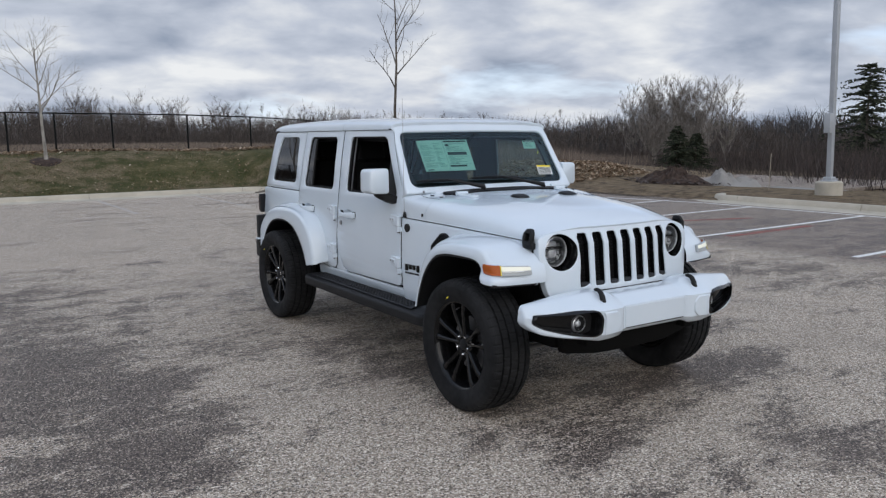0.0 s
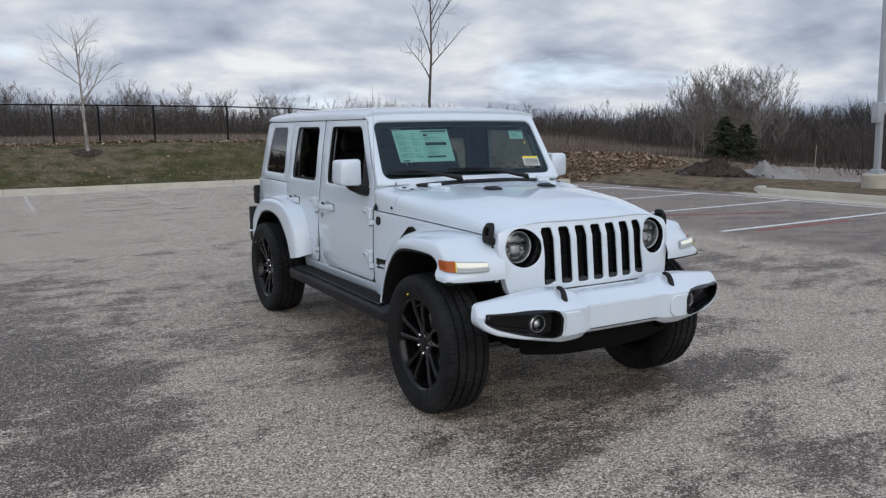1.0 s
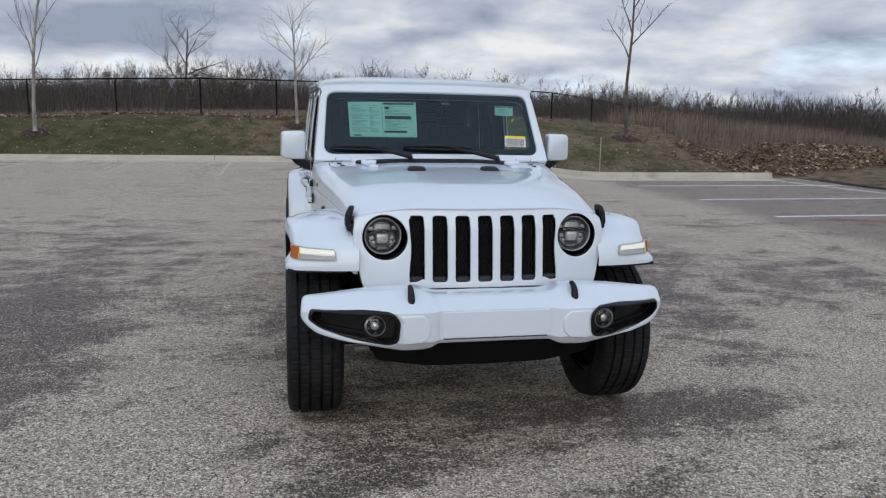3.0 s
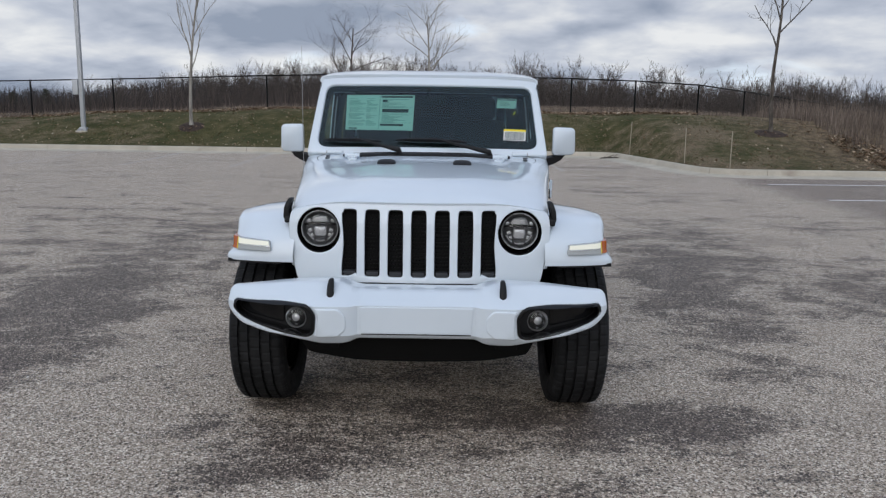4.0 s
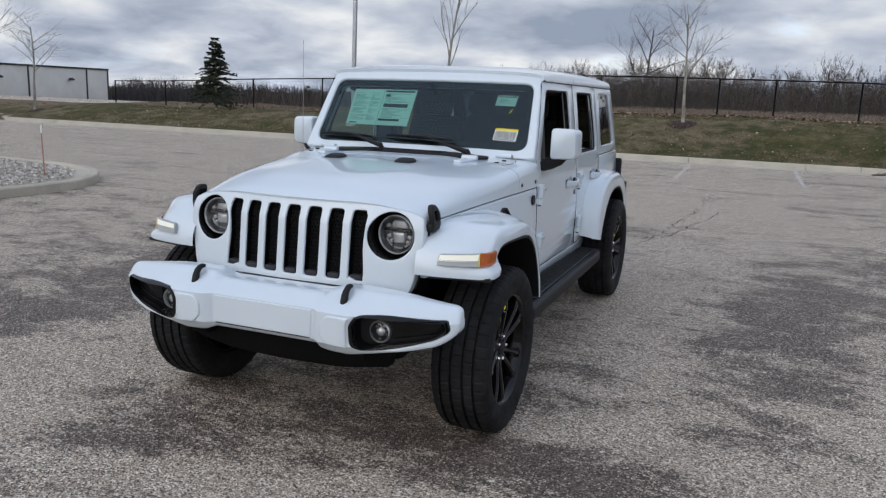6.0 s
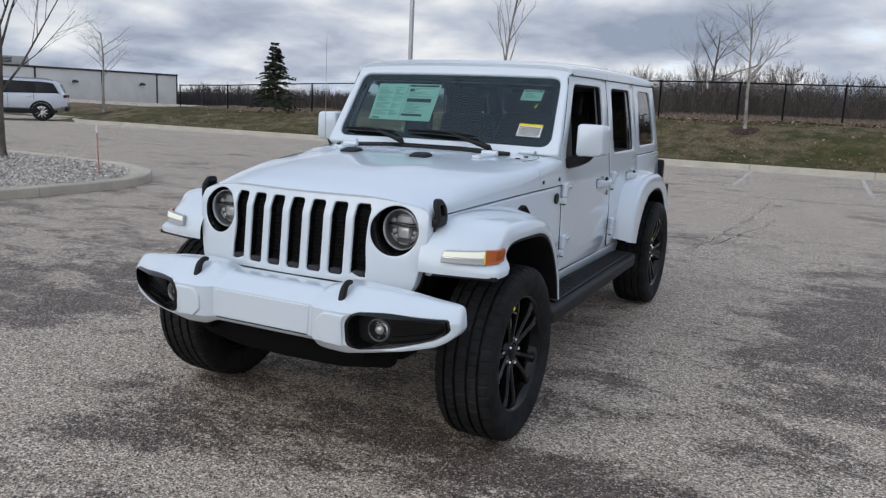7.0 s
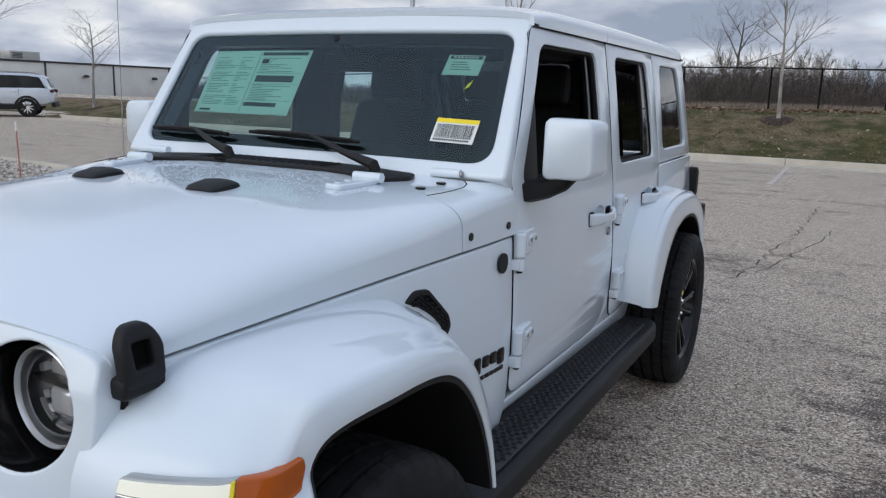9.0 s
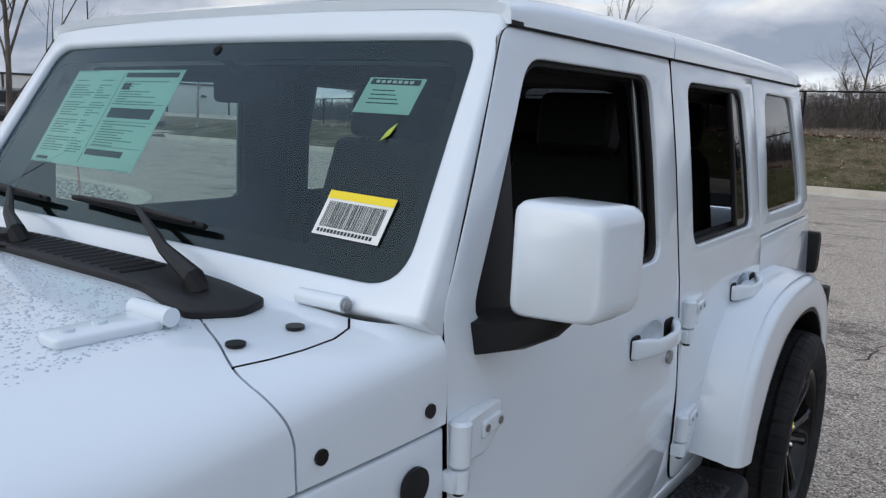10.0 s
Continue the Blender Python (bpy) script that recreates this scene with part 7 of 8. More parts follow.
def screen(u, v, w):
    bow = -0.012 * (u / 0.7) ** 2
    return Vector((u, 0, 0)) + WS0 + WS_UP * v + WS_OUT * (w + bow)


WS_HOLE = rounded([(-0.694, 0.074), (-0.656, 0.524), (0.656, 0.524), (0.694, 0.074)], [0.075, 0.06, 0.06, 0.075], 7)
bm = plate(rounded([(-0.752, 0.030), (-0.747, 0.10), (-0.695, 0.588), (0.695, 0.588), (0.747, 0.10), (0.752, 0.030), (0.62, 0.022), (0.52, 0.0), (-0.52, 0.0), (-0.62, 0.022)], [0.012, 0.1, 0.05, 0.05, 0.1, 0.012, 0, 0.02, 0.02, 0], 6), [WS_HOLE], 0.10, 0.012, 3,
           [-0.6 + 0.1 * i for i in range(13)], [0.1, 0.2, 0.3, 0.4, 0.5], lambda u, v, w: screen(u, v, w - 0.045))
wsf = part("windscreen_frame", bm, M_PAINT, car, "white windscreen frame", 50)
pane("windscreen", grown(WS_HOLE, 0.01), M_WINDSHIELD, wsf, "faintly green windscreen glass", lambda u, v, w: screen(u, v, -0.010), WS_OUT, [-0.6 + 0.1 * i for i in range(13)]).visible_shadow = False
frit_in = rounded([(-0.660, 0.120), (-0.632, 0.484), (0.632, 0.484), (0.660, 0.120)], [0.07, 0.05, 0.05, 0.07], 7)
part("glass_border", plate(grown(WS_HOLE, 0.008), [frit_in], 0.002, 0.0, 1, [-0.6 + 0.1 * i for i in range(13)], (), lambda u, v, w: screen(u, v, w - 0.0145)), M_CABIN, wsf, "black glass border")

# window stickers behind the glass
def paper(name, corners, mat, label, parent, depth=0.020):
    (u0, v0), (u1, v1), (u2, v2), (u3, v3) = corners

    def shape(a, b, w):
        u = lerp(lerp(u0, u1, a), lerp(u3, u2, a), b)
        v = lerp(lerp(v0, v1, a), lerp(v3, v2, a), b)
        return screen(u, v, w - depth)
    bm = plate([(0, 0), (1, 0), (1, 1), (0, 1)], (), 0.0006, 0.0, 1, [0.2, 0.4, 0.6, 0.8], (), shape)
    return part(name, bm, mat, parent, label), shape


def ws_v(z):
    return (z - WS0.z) / WS_UP.z


sheet, sh = paper("price_sheet", [(-0.525, ws_v(1.410)), (-0.097, ws_v(1.406)), (-0.088, ws_v(1.628)), (-0.528, ws_v(1.628))], M_PAPER, "pale green window price sheet", wsf)
rows = [(0.04, 0.44, 0.955, 0.02), (0.51, 0.97, 0.955, 0.03), (0.53, 0.60, 0.80, 0.06), (0.64, 0.96, 0.83, 0.015), (0.64, 0.90, 0.79, 0.015)]
part("sheet_print", text_bars([(0.53, 0.92, 0.50, 0.10), (0.51, 0.85, 0.12, 0.06), (0.51, 0.97, 0.92, 0.05), (0.05, 0.17, 0.03, 0.03), (0.53, 0.60, 0.79, 0.07)], lambda u, v, t: sh(u, v, 0.0011)), M_INK, sheet)
rnd = random.Random(5)
bars = []
for k in range(30):
    v = 0.10 + k * 0.027
    if k % 7:
        bars.append((0.04, rnd.uniform(0.16, 0.30), v, 0.010))
        bars.append((0.30, rnd.uniform(0.34, 0.46), v, 0.010))
for k in range(26):
    v = 0.22 + k * 0.026
    if not 0.47 < v < 0.63:
        bars.append((0.53, rnd.uniform(0.62, 0.93), v, 0.010))
bars += [(0.02, 0.98, 0.005, 0.006), (0.02, 0.98, 0.985, 0.006), (0.51, 0.97, 0.64, 0.006), (0.51, 0.97, 0.46, 0.006), (0.51, 0.97, 0.21, 0.006), (0.488, 0.494, 0.03, 0.94)]
part("sheet_print", text_bars(bars, lambda u, v, t: sh(u, v, 0.0010)), M_GREYINK, sheet)
stk, sh2 = paper("barcode_sticker", [(0.478, ws_v(1.352)), (0.618, ws_v(1.350)), (0.622, ws_v(1.418)), (0.482, ws_v(1.420))], M_WHITEPAPER, "white barcode label with a yellow band", wsf, 0.006)
part("yellow_band", text_bars([(0.0, 1.0, 0.82, 0.18)], lambda u, v, t: sh2(u, v, 0.0012)), M_YELLOW, stk)
bars, u = [], 0.06
while u < 0.92:
    w = rnd.choice((0.006, 0.010, 0.016))
    bars.append((u, u + w, 0.18, 0.58))
    u += w + rnd.choice((0.007, 0.010, 0.014))
bars += [(0.06 + 0.053 * k, 0.06 + 0.053 * k + 0.038, 0.06, 0.08) for k in range(16)]
part("barcode", text_bars(bars, lambda u, v, t: sh2(u, v, 0.0011)), M_INK, stk)
tag, sh3 = paper("window_tag", [(0.437, ws_v(1.556)), (0.562, ws_v(1.556)), (0.570, ws_v(1.617)), (0.446, ws_v(1.618))], M_PAPER, "small pale green window tag", wsf)
part("tag_print", text_bars([(0.06, 0.94, 0.80, 0.16)] + [(0.16, 0.16 + 0.06 * k % 0.7 + 0.4, 0.62 - 0.12 * k, 0.03) for k in range(4)], lambda u, v, t: sh3(u, v, 0.0011)), M_INK, tag)
part("tag_print", text_bars([(0.15 + 0.1 * k, 0.22 + 0.1 * k, 0.84, 0.08) for k in range(7)], lambda u, v, t: sh3(u, v, 0.0016)), M_WHITEPAPER, tag)
leafm = material("fresh_leaf", (0.40, 0.50, 0.06), 0.6)
part("small_leaf", plate([(0.538, ws_v(1.505)), (0.546, ws_v(1.522)), (0.560, ws_v(1.535)), (0.553, ws_v(1.515))], (), 0.001, 0.0, 1, shape=lambda u, v, w: screen(u, v, w - 0.006)), leafm, wsf, "small yellow-green leaf on the glass")


# wipers
def wiper(u0, v0, u1, v1, pivot_x, at):
    a, b = screen(u0, v0, 0.012), screen(u1, v1, 0.012)
    blade = part("wiper", tube_bm([a, a.lerp(b, 0.5) + WS_OUT * 0.004, b], [0.006, 0.009, 0.006], 8), M_RUBBER, car, "black windscreen wiper")
    part("wiper_spine", tube_bm([a.lerp(b, 0.08) + WS_OUT * 0.012, a.lerp(b, 0.5) + WS_OUT * 0.020, a.lerp(b, 0.95) + WS_OUT * 0.010], [0.004, 0.007, 0.004], 8), M_PLASTIC, blade)
    c = a.lerp(b, at) + WS_OUT * 0.022
    pv = Vector((pivot_x, 0.752, hood_height(abs(pivot_x), 0.752) + 0.018))
    k = c.lerp(pv, 0.6) + WS_OUT * 0.016
    part("wiper_arm", tube_bm([c, k, pv + Vector((0, -0.004, 0.016)), pv], [0.006, 0.011, 0.017, 0.020], 8), M_PLASTIC, blade)


wiper(-0.655, ws_v(1.334), -0.285, ws_v(1.324), -0.17, 0.62)
wiper(-0.195, ws_v(1.336), 0.248, ws_v(1.326), 0.385, 0.60)

# antenna
ant = part("antenna", tube_bm([(-0.775, 0.85, 1.10), (-0.775, 0.85, 1.16), (-0.774, 0.855, 1.90)], [0.005, 0.0020, 0.0012], 6), M_STEEL, car, "thin grey whip antenna")
part("antenna_base", moved(lathe([(0, 0.014), (0.02, 0.013), (0.035, 0.006), (0.035, 0)], 12, "z"), Matrix.Translation((-0.772, 0.85, 1.095))), M_RUBBER, ant)

ROOF_TOP = [(1.125, 1.748), (1.17, 1.762), (1.30, 1.778), (1.6, 1.790), (2.2, 1.797), (2.9, 1.790), (3.3, 1.772), (3.40, 1.748)]


def roof_row(y, edge):
    row = []
    w = 0.712 if y < 3.2 else 0.712 - 0.03 * step(3.2, 3.42, y)
    w -= 0.006 * (1 - step(1.12, 1.25, y))
    top = curve_at(ROOF_TOP, y)
    for k in range(41):
        s = -1 + 2 * k / 40
        q = math.copysign(abs(s) ** 0.8, s)
        a = q * math.pi / 2
        x = w * math.copysign(abs(math.sin(a)) ** 0.55, q)
        z = edge + (top - edge) * max(math.cos(a), 0) ** 0.55
        row.append(Vector((x, y, z)))
    return [Vector((-w, y, edge - 0.012))] + row + [Vector((w, y, edge - 0.012))]


def roof_piece(y0, y1, n, name):
    bm = up_facing(loft([roof_row(lerp(y0, y1, i / n), 1.706) for i in range(n + 1)]))
    return part(name, thicken(bm, 0.02), M_PAINT, car, angle=50)


roof_piece(1.128, 1.876, 10, "roof_front_panel")
roof_piece(1.882, 3.40, 14, "roof_rear_panel")
for sx in (1, -1):
    part("roof_gutter", tube_bm([(sx * 0.703, 1.13, 1.697), (sx * 0.703, 2.2, 1.697), (sx * 0.700, 3.33, 1.697)], 0.006, 6), M_RUBBER, car, "black roof seal")
part("headliner", box(-0.68, 0.68, 1.14, 3.35, 1.692, 1.70, 0.002), M_CABIN, car)
# tail
tail = plate(rounded([(-0.69, 0.0), (-0.66, 0.545), (0.66, 0.545), (0.69, 0.0)], 0.04, 4), [rounded([(-0.56, 0.06), (-0.53, 0.49), (0.53, 0.49), (0.56, 0.06)], 0.05, 4)], 0.03, 0.006, 2, shape=lambda u, v, w: (u, 3.50 - 0.36 * v + w, 1.18 + v))
part("hardtop_rear", tail, M_PAINT, car)
pane("rear_glass", [(-0.57, 0.05), (-0.54, 0.50), (0.54, 0.50), (0.57, 0.05)], M_TINT, car, "", lambda u, v, w: (u, 3.495 - 0.36 * v, 1.18 + v), Vector((0, 1, 0)))
part("tailgate", box(-0.74, 0.74, 3.56, 3.62, 0.60, 1.17, 0.015), M_PAINT, car)
part("rear_bumper", box(-0.80, 0.80, 3.60, 3.78, 0.46, 0.66, 0.04, 3), M_PLASTIC, car)
for sx in (1, -1):
    tl = part("tail_lamp", box(min(sx * 0.66, sx * 0.790), max(sx * 0.66, sx * 0.790), 3.60, 3.655, 0.92, 1.10, 0.018, 3), M_PLASTIC, car, "dark tail lamp housing")
    part("tail_lens", box(min(sx * 0.69, sx * 0.79), max(sx * 0.69, sx * 0.79), 3.65, 3.662, 0.94, 1.08, 0.008), M_TAIL, tl)
    part("mud_guard", box(min(sx * 0.62, sx * 0.915), max(sx * 0.62, sx * 0.888), 3.33, 3.405, 0.60, 0.92, 0.012), M_PLASTIC, car)
    part("mud_flap_bracket", box(min(sx * 0.86, sx * 0.94), max(sx * 0.84, sx * 0.905), 3.30, 3.37, 0.694, 0.708, 0.004), M_PAINT, car)
    part("rear_arch_panel", plate([(2.2, 0.5), (2.25, 0.75), (2.5, 0.95), (2.75, 1.0), (3.1, 0.99), (3.5, 0.8), (3.5, 0.5)], (), 0.02, 0.0, shape=lambda u, v, w: (sx * (0.60 + w), u, v)), M_UNDER, car)
    part("front_arch_panel", plate([(0.5, 0.5), (0.45, 0.8), (0.2, 1.0), (-0.1, 1.03), (-0.3, 0.95), (-0.35, 0.5)], (), 0.02, 0.0, shape=lambda u, v, w: (sx * (0.58 + w - taper(u) * 0.5), u, v)), M_UNDER, car)


# ---- side steps ----
for sx in (1, -1):
    def step_shape(u, v, w, sx=sx):
        return (sx * u, v, 0.492 + w)
    body = plate(rounded([(0.70, 0.50), (0.70, 2.30), (0.885, 2.36), (0.905, 2.28), (0.905, 0.47), (0.86, 0.42)], [0.01, 0.01, 0.05, 0.04, 0.04, 0.05], 4), (), 0.075, 0.018, 3,
                 shape=lambda u, v, w: (sx * u, v, 0.474 + w - 0.02 * step(0.80, 0.91, u) - 0.05 * step(0.62, 0.42, v) * 0))
    st = part("side_step", body, M_PLASTIC, car, "black side step with a ribbed tread")
    part("step_tread", plate(rounded([(0.755, 0.66), (0.755, 2.22), (0.868, 2.22), (0.868, 0.62)], 0.015, 3), (), 0.006, 0.002, 1, shape=lambda u, v, w: (sx * u, v, 0.5145 + w - 0.012 * step(0.80, 0.91, u))), M_STEPTOP, st)
    V, F = [], []
    for i in range(76):
        y = 0.67 + i * 0.0203
        for j in range(4):
            x = 0.770 + 0.026 * j + (0.006 if i % 2 else -0.004)
            z = 0.5175 - 0.012 * step(0.80, 0.91, x)
            n = len(V)
            for (dx, dy, dz) in ((-0.009, -0.006, 0), (0.009, -0.006, 0), (0.009, 0.006, 0), (-0.009, 0.006, 0), (-0.006, -0.003, 0.004), (0.006, -0.003, 0.004), (0.006, 0.003, 0.004), (-0.006, 0.003, 0.004)):
                V.append((sx * (x + dx), y + dy, z + dz))
            F += [(n + 4, n + 5, n + 6, n + 7), (n, n + 1, n + 5, n + 4), (n + 1, n + 2, n + 6, n + 5), (n + 2, n + 3, n + 7, n + 6), (n + 3, n, n + 4, n + 7)]
    tagged(part("tread_studs", raw_mesh("tread_studs", V, F, smooth=False), M_PLASTIC, st), kind="stuff")
    for y in (0.75, 1.45, 2.1):
        part("step_bracket", box(min(sx * 0.50, sx * 0.74), max(sx * 0.50, sx * 0.74), y - 0.05, y + 0.05, 0.44, 0.49, 0.008), M_UNDER, st)


# ---- mirrors ----
for sx in (1, -1):
    rings = []
    for t, sc in ((0.0, 0.88), (0.05, 0.955), (0.14, 0.99), (0.45, 1.0), (0.80, 0.985), (0.95, 0.96), (1.0, 0.92)):
        y = lerp(1.000, 1.128, t)
        ring = rounded([(-0.090, -0.092), (-0.088, 0.092), (0.058, 0.088), (0.062, -0.085)], [0.026, 0.024, 0.030, 0.034], 5)
        rings.append([(sx * (0.888 + 0.014 * t + x * sc), y + 0.05 * (x + 0.09) * 1.2, 1.336 + z * sc) for x, z in ring])
    mr = part("wing_mirror", loft(rings, closed=True), M_PAINT, car, "large white wing mirror", 60)
    arm = [[(sx * x, y + dy, z + dz) for dy, dz in ((-0.035 * k, -0.020 * k), (-0.040 * k, 0.016 * k), (0.0, 0.024 * k), (0.05 * k, 0.016 * k), (0.045 * k, -0.016 * k), (0, -0.026 * k))]
           for x, y, z, k in ((0.725, 1.030, 1.208, 1.40), (0.765, 1.030, 1.210, 1.40), (0.815, 1.040, 1.220, 1.22), (0.865, 1.054, 1.240, 0.95), (0.890, 1.062, 1.266, 0.8))]
    part("mirror_arm", loft(arm, closed=True), M_PLASTIC, mr, "black mirror arm", 60)
    part("mirror_sail", plate([(0.950, 1.235), (0.968, 1.235), (1.125, 1.52), (1.125, 1.24), (1.06, 1.215), (0.98, 1.205)], (), 0.012, 0.003, 1, (), V_CUTS, lambda u, v, w: (sx * (side_x(u, v) - 0.014 + w), u, v)), M_PLASTIC, car, "black triangular window corner")
    part("mirror_glass", plate(rounded([(-0.075, -0.075), (-0.073, 0.075), (0.052, 0.072), (0.055, -0.07)], 0.03, 4), (), 0.003, 0.0, shape=lambda u, v, w: (sx * (0.902 + u), 1.132 + w + 0.06 * (u + 0.09), 1.336 + v)), M_CHROME, mr)


# ---- wheels ----
def tyre_mesh():
    n = 288
    grooves = (-0.078, -0.028, 0.028, 0.078)
    prof = [(-0.108, 0.258), (-0.122, 0.272), (-0.132, 0.300), (-0.1375, 0.332), (-0.136, 0.358), (-0.129, 0.379), (-0.120, 0.391), (-0.110, 0.397)]
    xs, tread = [], []
    for g in grooves:
        tread += [(g - 0.007, 0), (g - 0.0055, -0.015), (g + 0.0055, -0.015), (g + 0.007, 0)]
        if g != grooves[-1]:
            tread += [(g + 0.025, 0.0)]
    for x, d in tread:
        prof.append((x, 0.4035 - 0.25 * x * x + d))
    prof += [(-x, r) for x, r in reversed(prof[:8])]
    m = len(prof)
    V, F = [], []
    for k in range(n):
        a = 2 * math.pi * k / n
        ph = k % 6
        for i, (x, r) in enumerate(prof):
            aa, rr = a, r
            if 7 <= i <= m - 8:
                # blocks: shallow cuts across the ribs, staggered
                rib = 0 if x < -0.078 else 1 if x < -0.028 else 2 if x < 0.028 else 3 if x < 0.078 else 4
                if (k + (3 if rib % 2 else 0)) % 6 == 0:
                    rr -= 0.0045
            elif i in (5, 6, m - 6, m - 7) and ph == 0:
                rr -= 0.004
            V.append((x, rr * math.cos(aa), rr * math.sin(aa)))
    for k in range(n):
        j = (k + 1) % n
        for i in range(m - 1):
            F.append((k * m + i, j * m + i, j * m + i + 1, k * m + i + 1))
    me = raw_mesh("tyre", V, F, 14)
    me.flip_normals()
    me.materials.append(M_TYRE)
    return me


def ready(bm, name, mat, angle=40):
    me = bpy.data.meshes.new(name)
    bm.to_mesh(me)
    bm.free()
    smooth_mesh(me, angle)
    me.materials.append(mat)
    return me


def spoke_mesh():
    rings = []
    for r, w, x0, x1 in ((0.045, 0.019, 0.035, 0.078), (0.085, 0.013, 0.04, 0.082), (0.15, 0.0125, 0.055, 0.094), (0.205, 0.015, 0.066, 0.104), (0.240, 0.021, 0.065, 0.106), (0.252, 0.028, 0.06, 0.104)):
        rings.append([(x0, -w, r), (x1 - 0.008, -w * 0.95, r), (x1, -w * 0.45, r), (x1, w * 0.45, r), (x1 - 0.008, w * 0.95, r), (x0, w, r)])
    return ready(loft(rings, closed=True), "spoke", M_GLOSS, 25)


W_TYRE = tyre_mesh()
W_RIM = ready(lathe([(-0.10, 0.262), (-0.10, 0.240), (-0.07, 0.232), (0.05, 0.236), (0.085, 0.246), (0.103, 0.252), (0.113, 0.258), (0.116, 0.266), (0.108, 0.270), (0.10, 0.262)], 64), "rim", M_GLOSS)
W_SPOKE = spoke_mesh()
W_HUB = ready(lathe([(0.02, 0.0), (0.02, 0.085), (0.06, 0.082), (0.074, 0.072), (0.078, 0.045), (0.070, 0.040), (0.070, 0.0)], 32), "hub", M_GLOSS)
W_CAP = ready(lathe([(0.066, 0.036), (0.080, 0.034), (0.084, 0.028), (0.085, 0.0)], 28), "hub_cap", M_PLASTIC)
W_NUT = ready(lathe([(0.06, 0.010), (0.082, 0.0095), (0.088, 0.006), (0.089, 0.0)], 6), "lug_nut", M_CHROME)
W_DISC = ready(lathe([(0.0, 0.06), (0.0, 0.165), (0.02, 0.165), (0.02, 0.06)], 40), "brake_disc", M_STEEL)
W_BACK = ready(lathe([(-0.05, 0.0), (-0.05, 0.235), (-0.045, 0.235), (-0.02, 0.05), (0.0, 0.06), (0.02, 0.0)], 40), "brake_shield", M_UNDER)
W_VALVE = ready(tube_bm([(0.085, 0.0, 0.228), (0.112, 0.0, 0.218)], 0.004, 6), "valve", M_STEEL)
W_DOT = ready(plate(rounded([(-0.010, 0.0), (-0.010, 0.026), (0.010, 0.026), (0.010, 0.0)], 0.004, 2), (), 0.001, 0.0, shape=lambda u, v, w: (0.1335 - 0.28 * v + w, u, 0.288 + v)), "paint_dot", M_YELLOW)


def wheel(x, y, turn, spin):
    w = new("wheel", W_RIM)
    w.parent = car
    w["label"] = "gloss black ten-spoke wheel"
    w.matrix_local = pose(x, y, 0.402, 0, 0, turn) @ pose(0, 0, 0, spin, 0, 0)

    def child(name, me, m=None):
        o = new(name, me)
        o.parent = w
        if m is not None:
            o.matrix_local = m
        return o
    child("tyre", W_TYRE)["label"] = "black road tyre with cut tread"
    child("hub", W_HUB)
    child("hub_cap", W_CAP)
    child("brake_disc", W_DISC)
    child("brake_shield", W_BACK)
    child("valve", W_VALVE)
    child("paint_dot", W_DOT, pose(0, 0, 0, 12, 0, 0))
    for k in range(5):
        for d in (-13, 13):
            child("spoke", W_SPOKE, pose(0, 0, 0, 72 * k + d, 0, 0))
        child("lug_nut", W_NUT, pose(0, 0, 0, 72 * k + 36, 0, 0) @ Matrix.Translation((0, 0, 0.058)))


wheel(0.80, 0.0, 0, 20)
wheel(0.792, 2.988, 0, 48)
wheel(-0.80, 0.0, 180, 5)
wheel(-0.792, 2.988, 180, 33)


# ---- cabin ----
part("cabin_floor", box(-0.72, 0.72, 0.9, 3.5, 0.58, 0.64, 0.01), M_CABIN, car)
part("firewall", box(-0.70, 0.70, 0.84, 0.90, 0.55, 1.20, 0.01), M_CABIN, car)
dash = plate(rounded([(0.90, 0.82), (0.90, 1.18), (0.99, 1.215), (1.20, 1.205), (1.27, 1.15), (1.25, 0.98), (1.18, 0.84)], 0.03, 4), (), 1.40, 0.02, 2, shape=lambda u, v, w: (w, u, v))
dash = part("dashboard", dash, M_CABIN, car, "black dashboard")
part("screen", box(-0.10, 0.10, 1.262, 1.272, 1.03, 1.15, 0.004), M_GLOSS, dash)
sw = Matrix.Translation((0.37, 1.40, 1.06)) @ pose(0, 0, 0, 65, 0, 0)
V, F = [], []
ring = []
for k in range(33):
    a = 2 * math.pi * k / 32
    ring.append(sw @ Vector((0.185 * math.cos(a), 0.185 * math.sin(a), 0)))
wheel_rim = part("steering_wheel", tube_bm(ring, 0.016, 8, caps=False), M_CABIN, car, "black steering wheel")
part("wheel_hub", moved(box(-0.07, 0.07, -0.055, 0.055, -0.03, 0.02, 0.02), sw), M_CABIN, wheel_rim)
for a, b in (((-0.18, 0, 0), (0.18, 0, 0)), ((0, -0.18, 0), (0, 0, 0))):
    part("wheel_spoke", tube_bm([sw @ Vector(a), sw @ Vector(b)], 0.014, 6), M_CABIN, wheel_rim)
part("steering_column", tube_bm([(0.37, 1.40, 1.05), (0.37, 1.15, 0.96)], 0.035, 8), M_CABIN, wheel_rim)


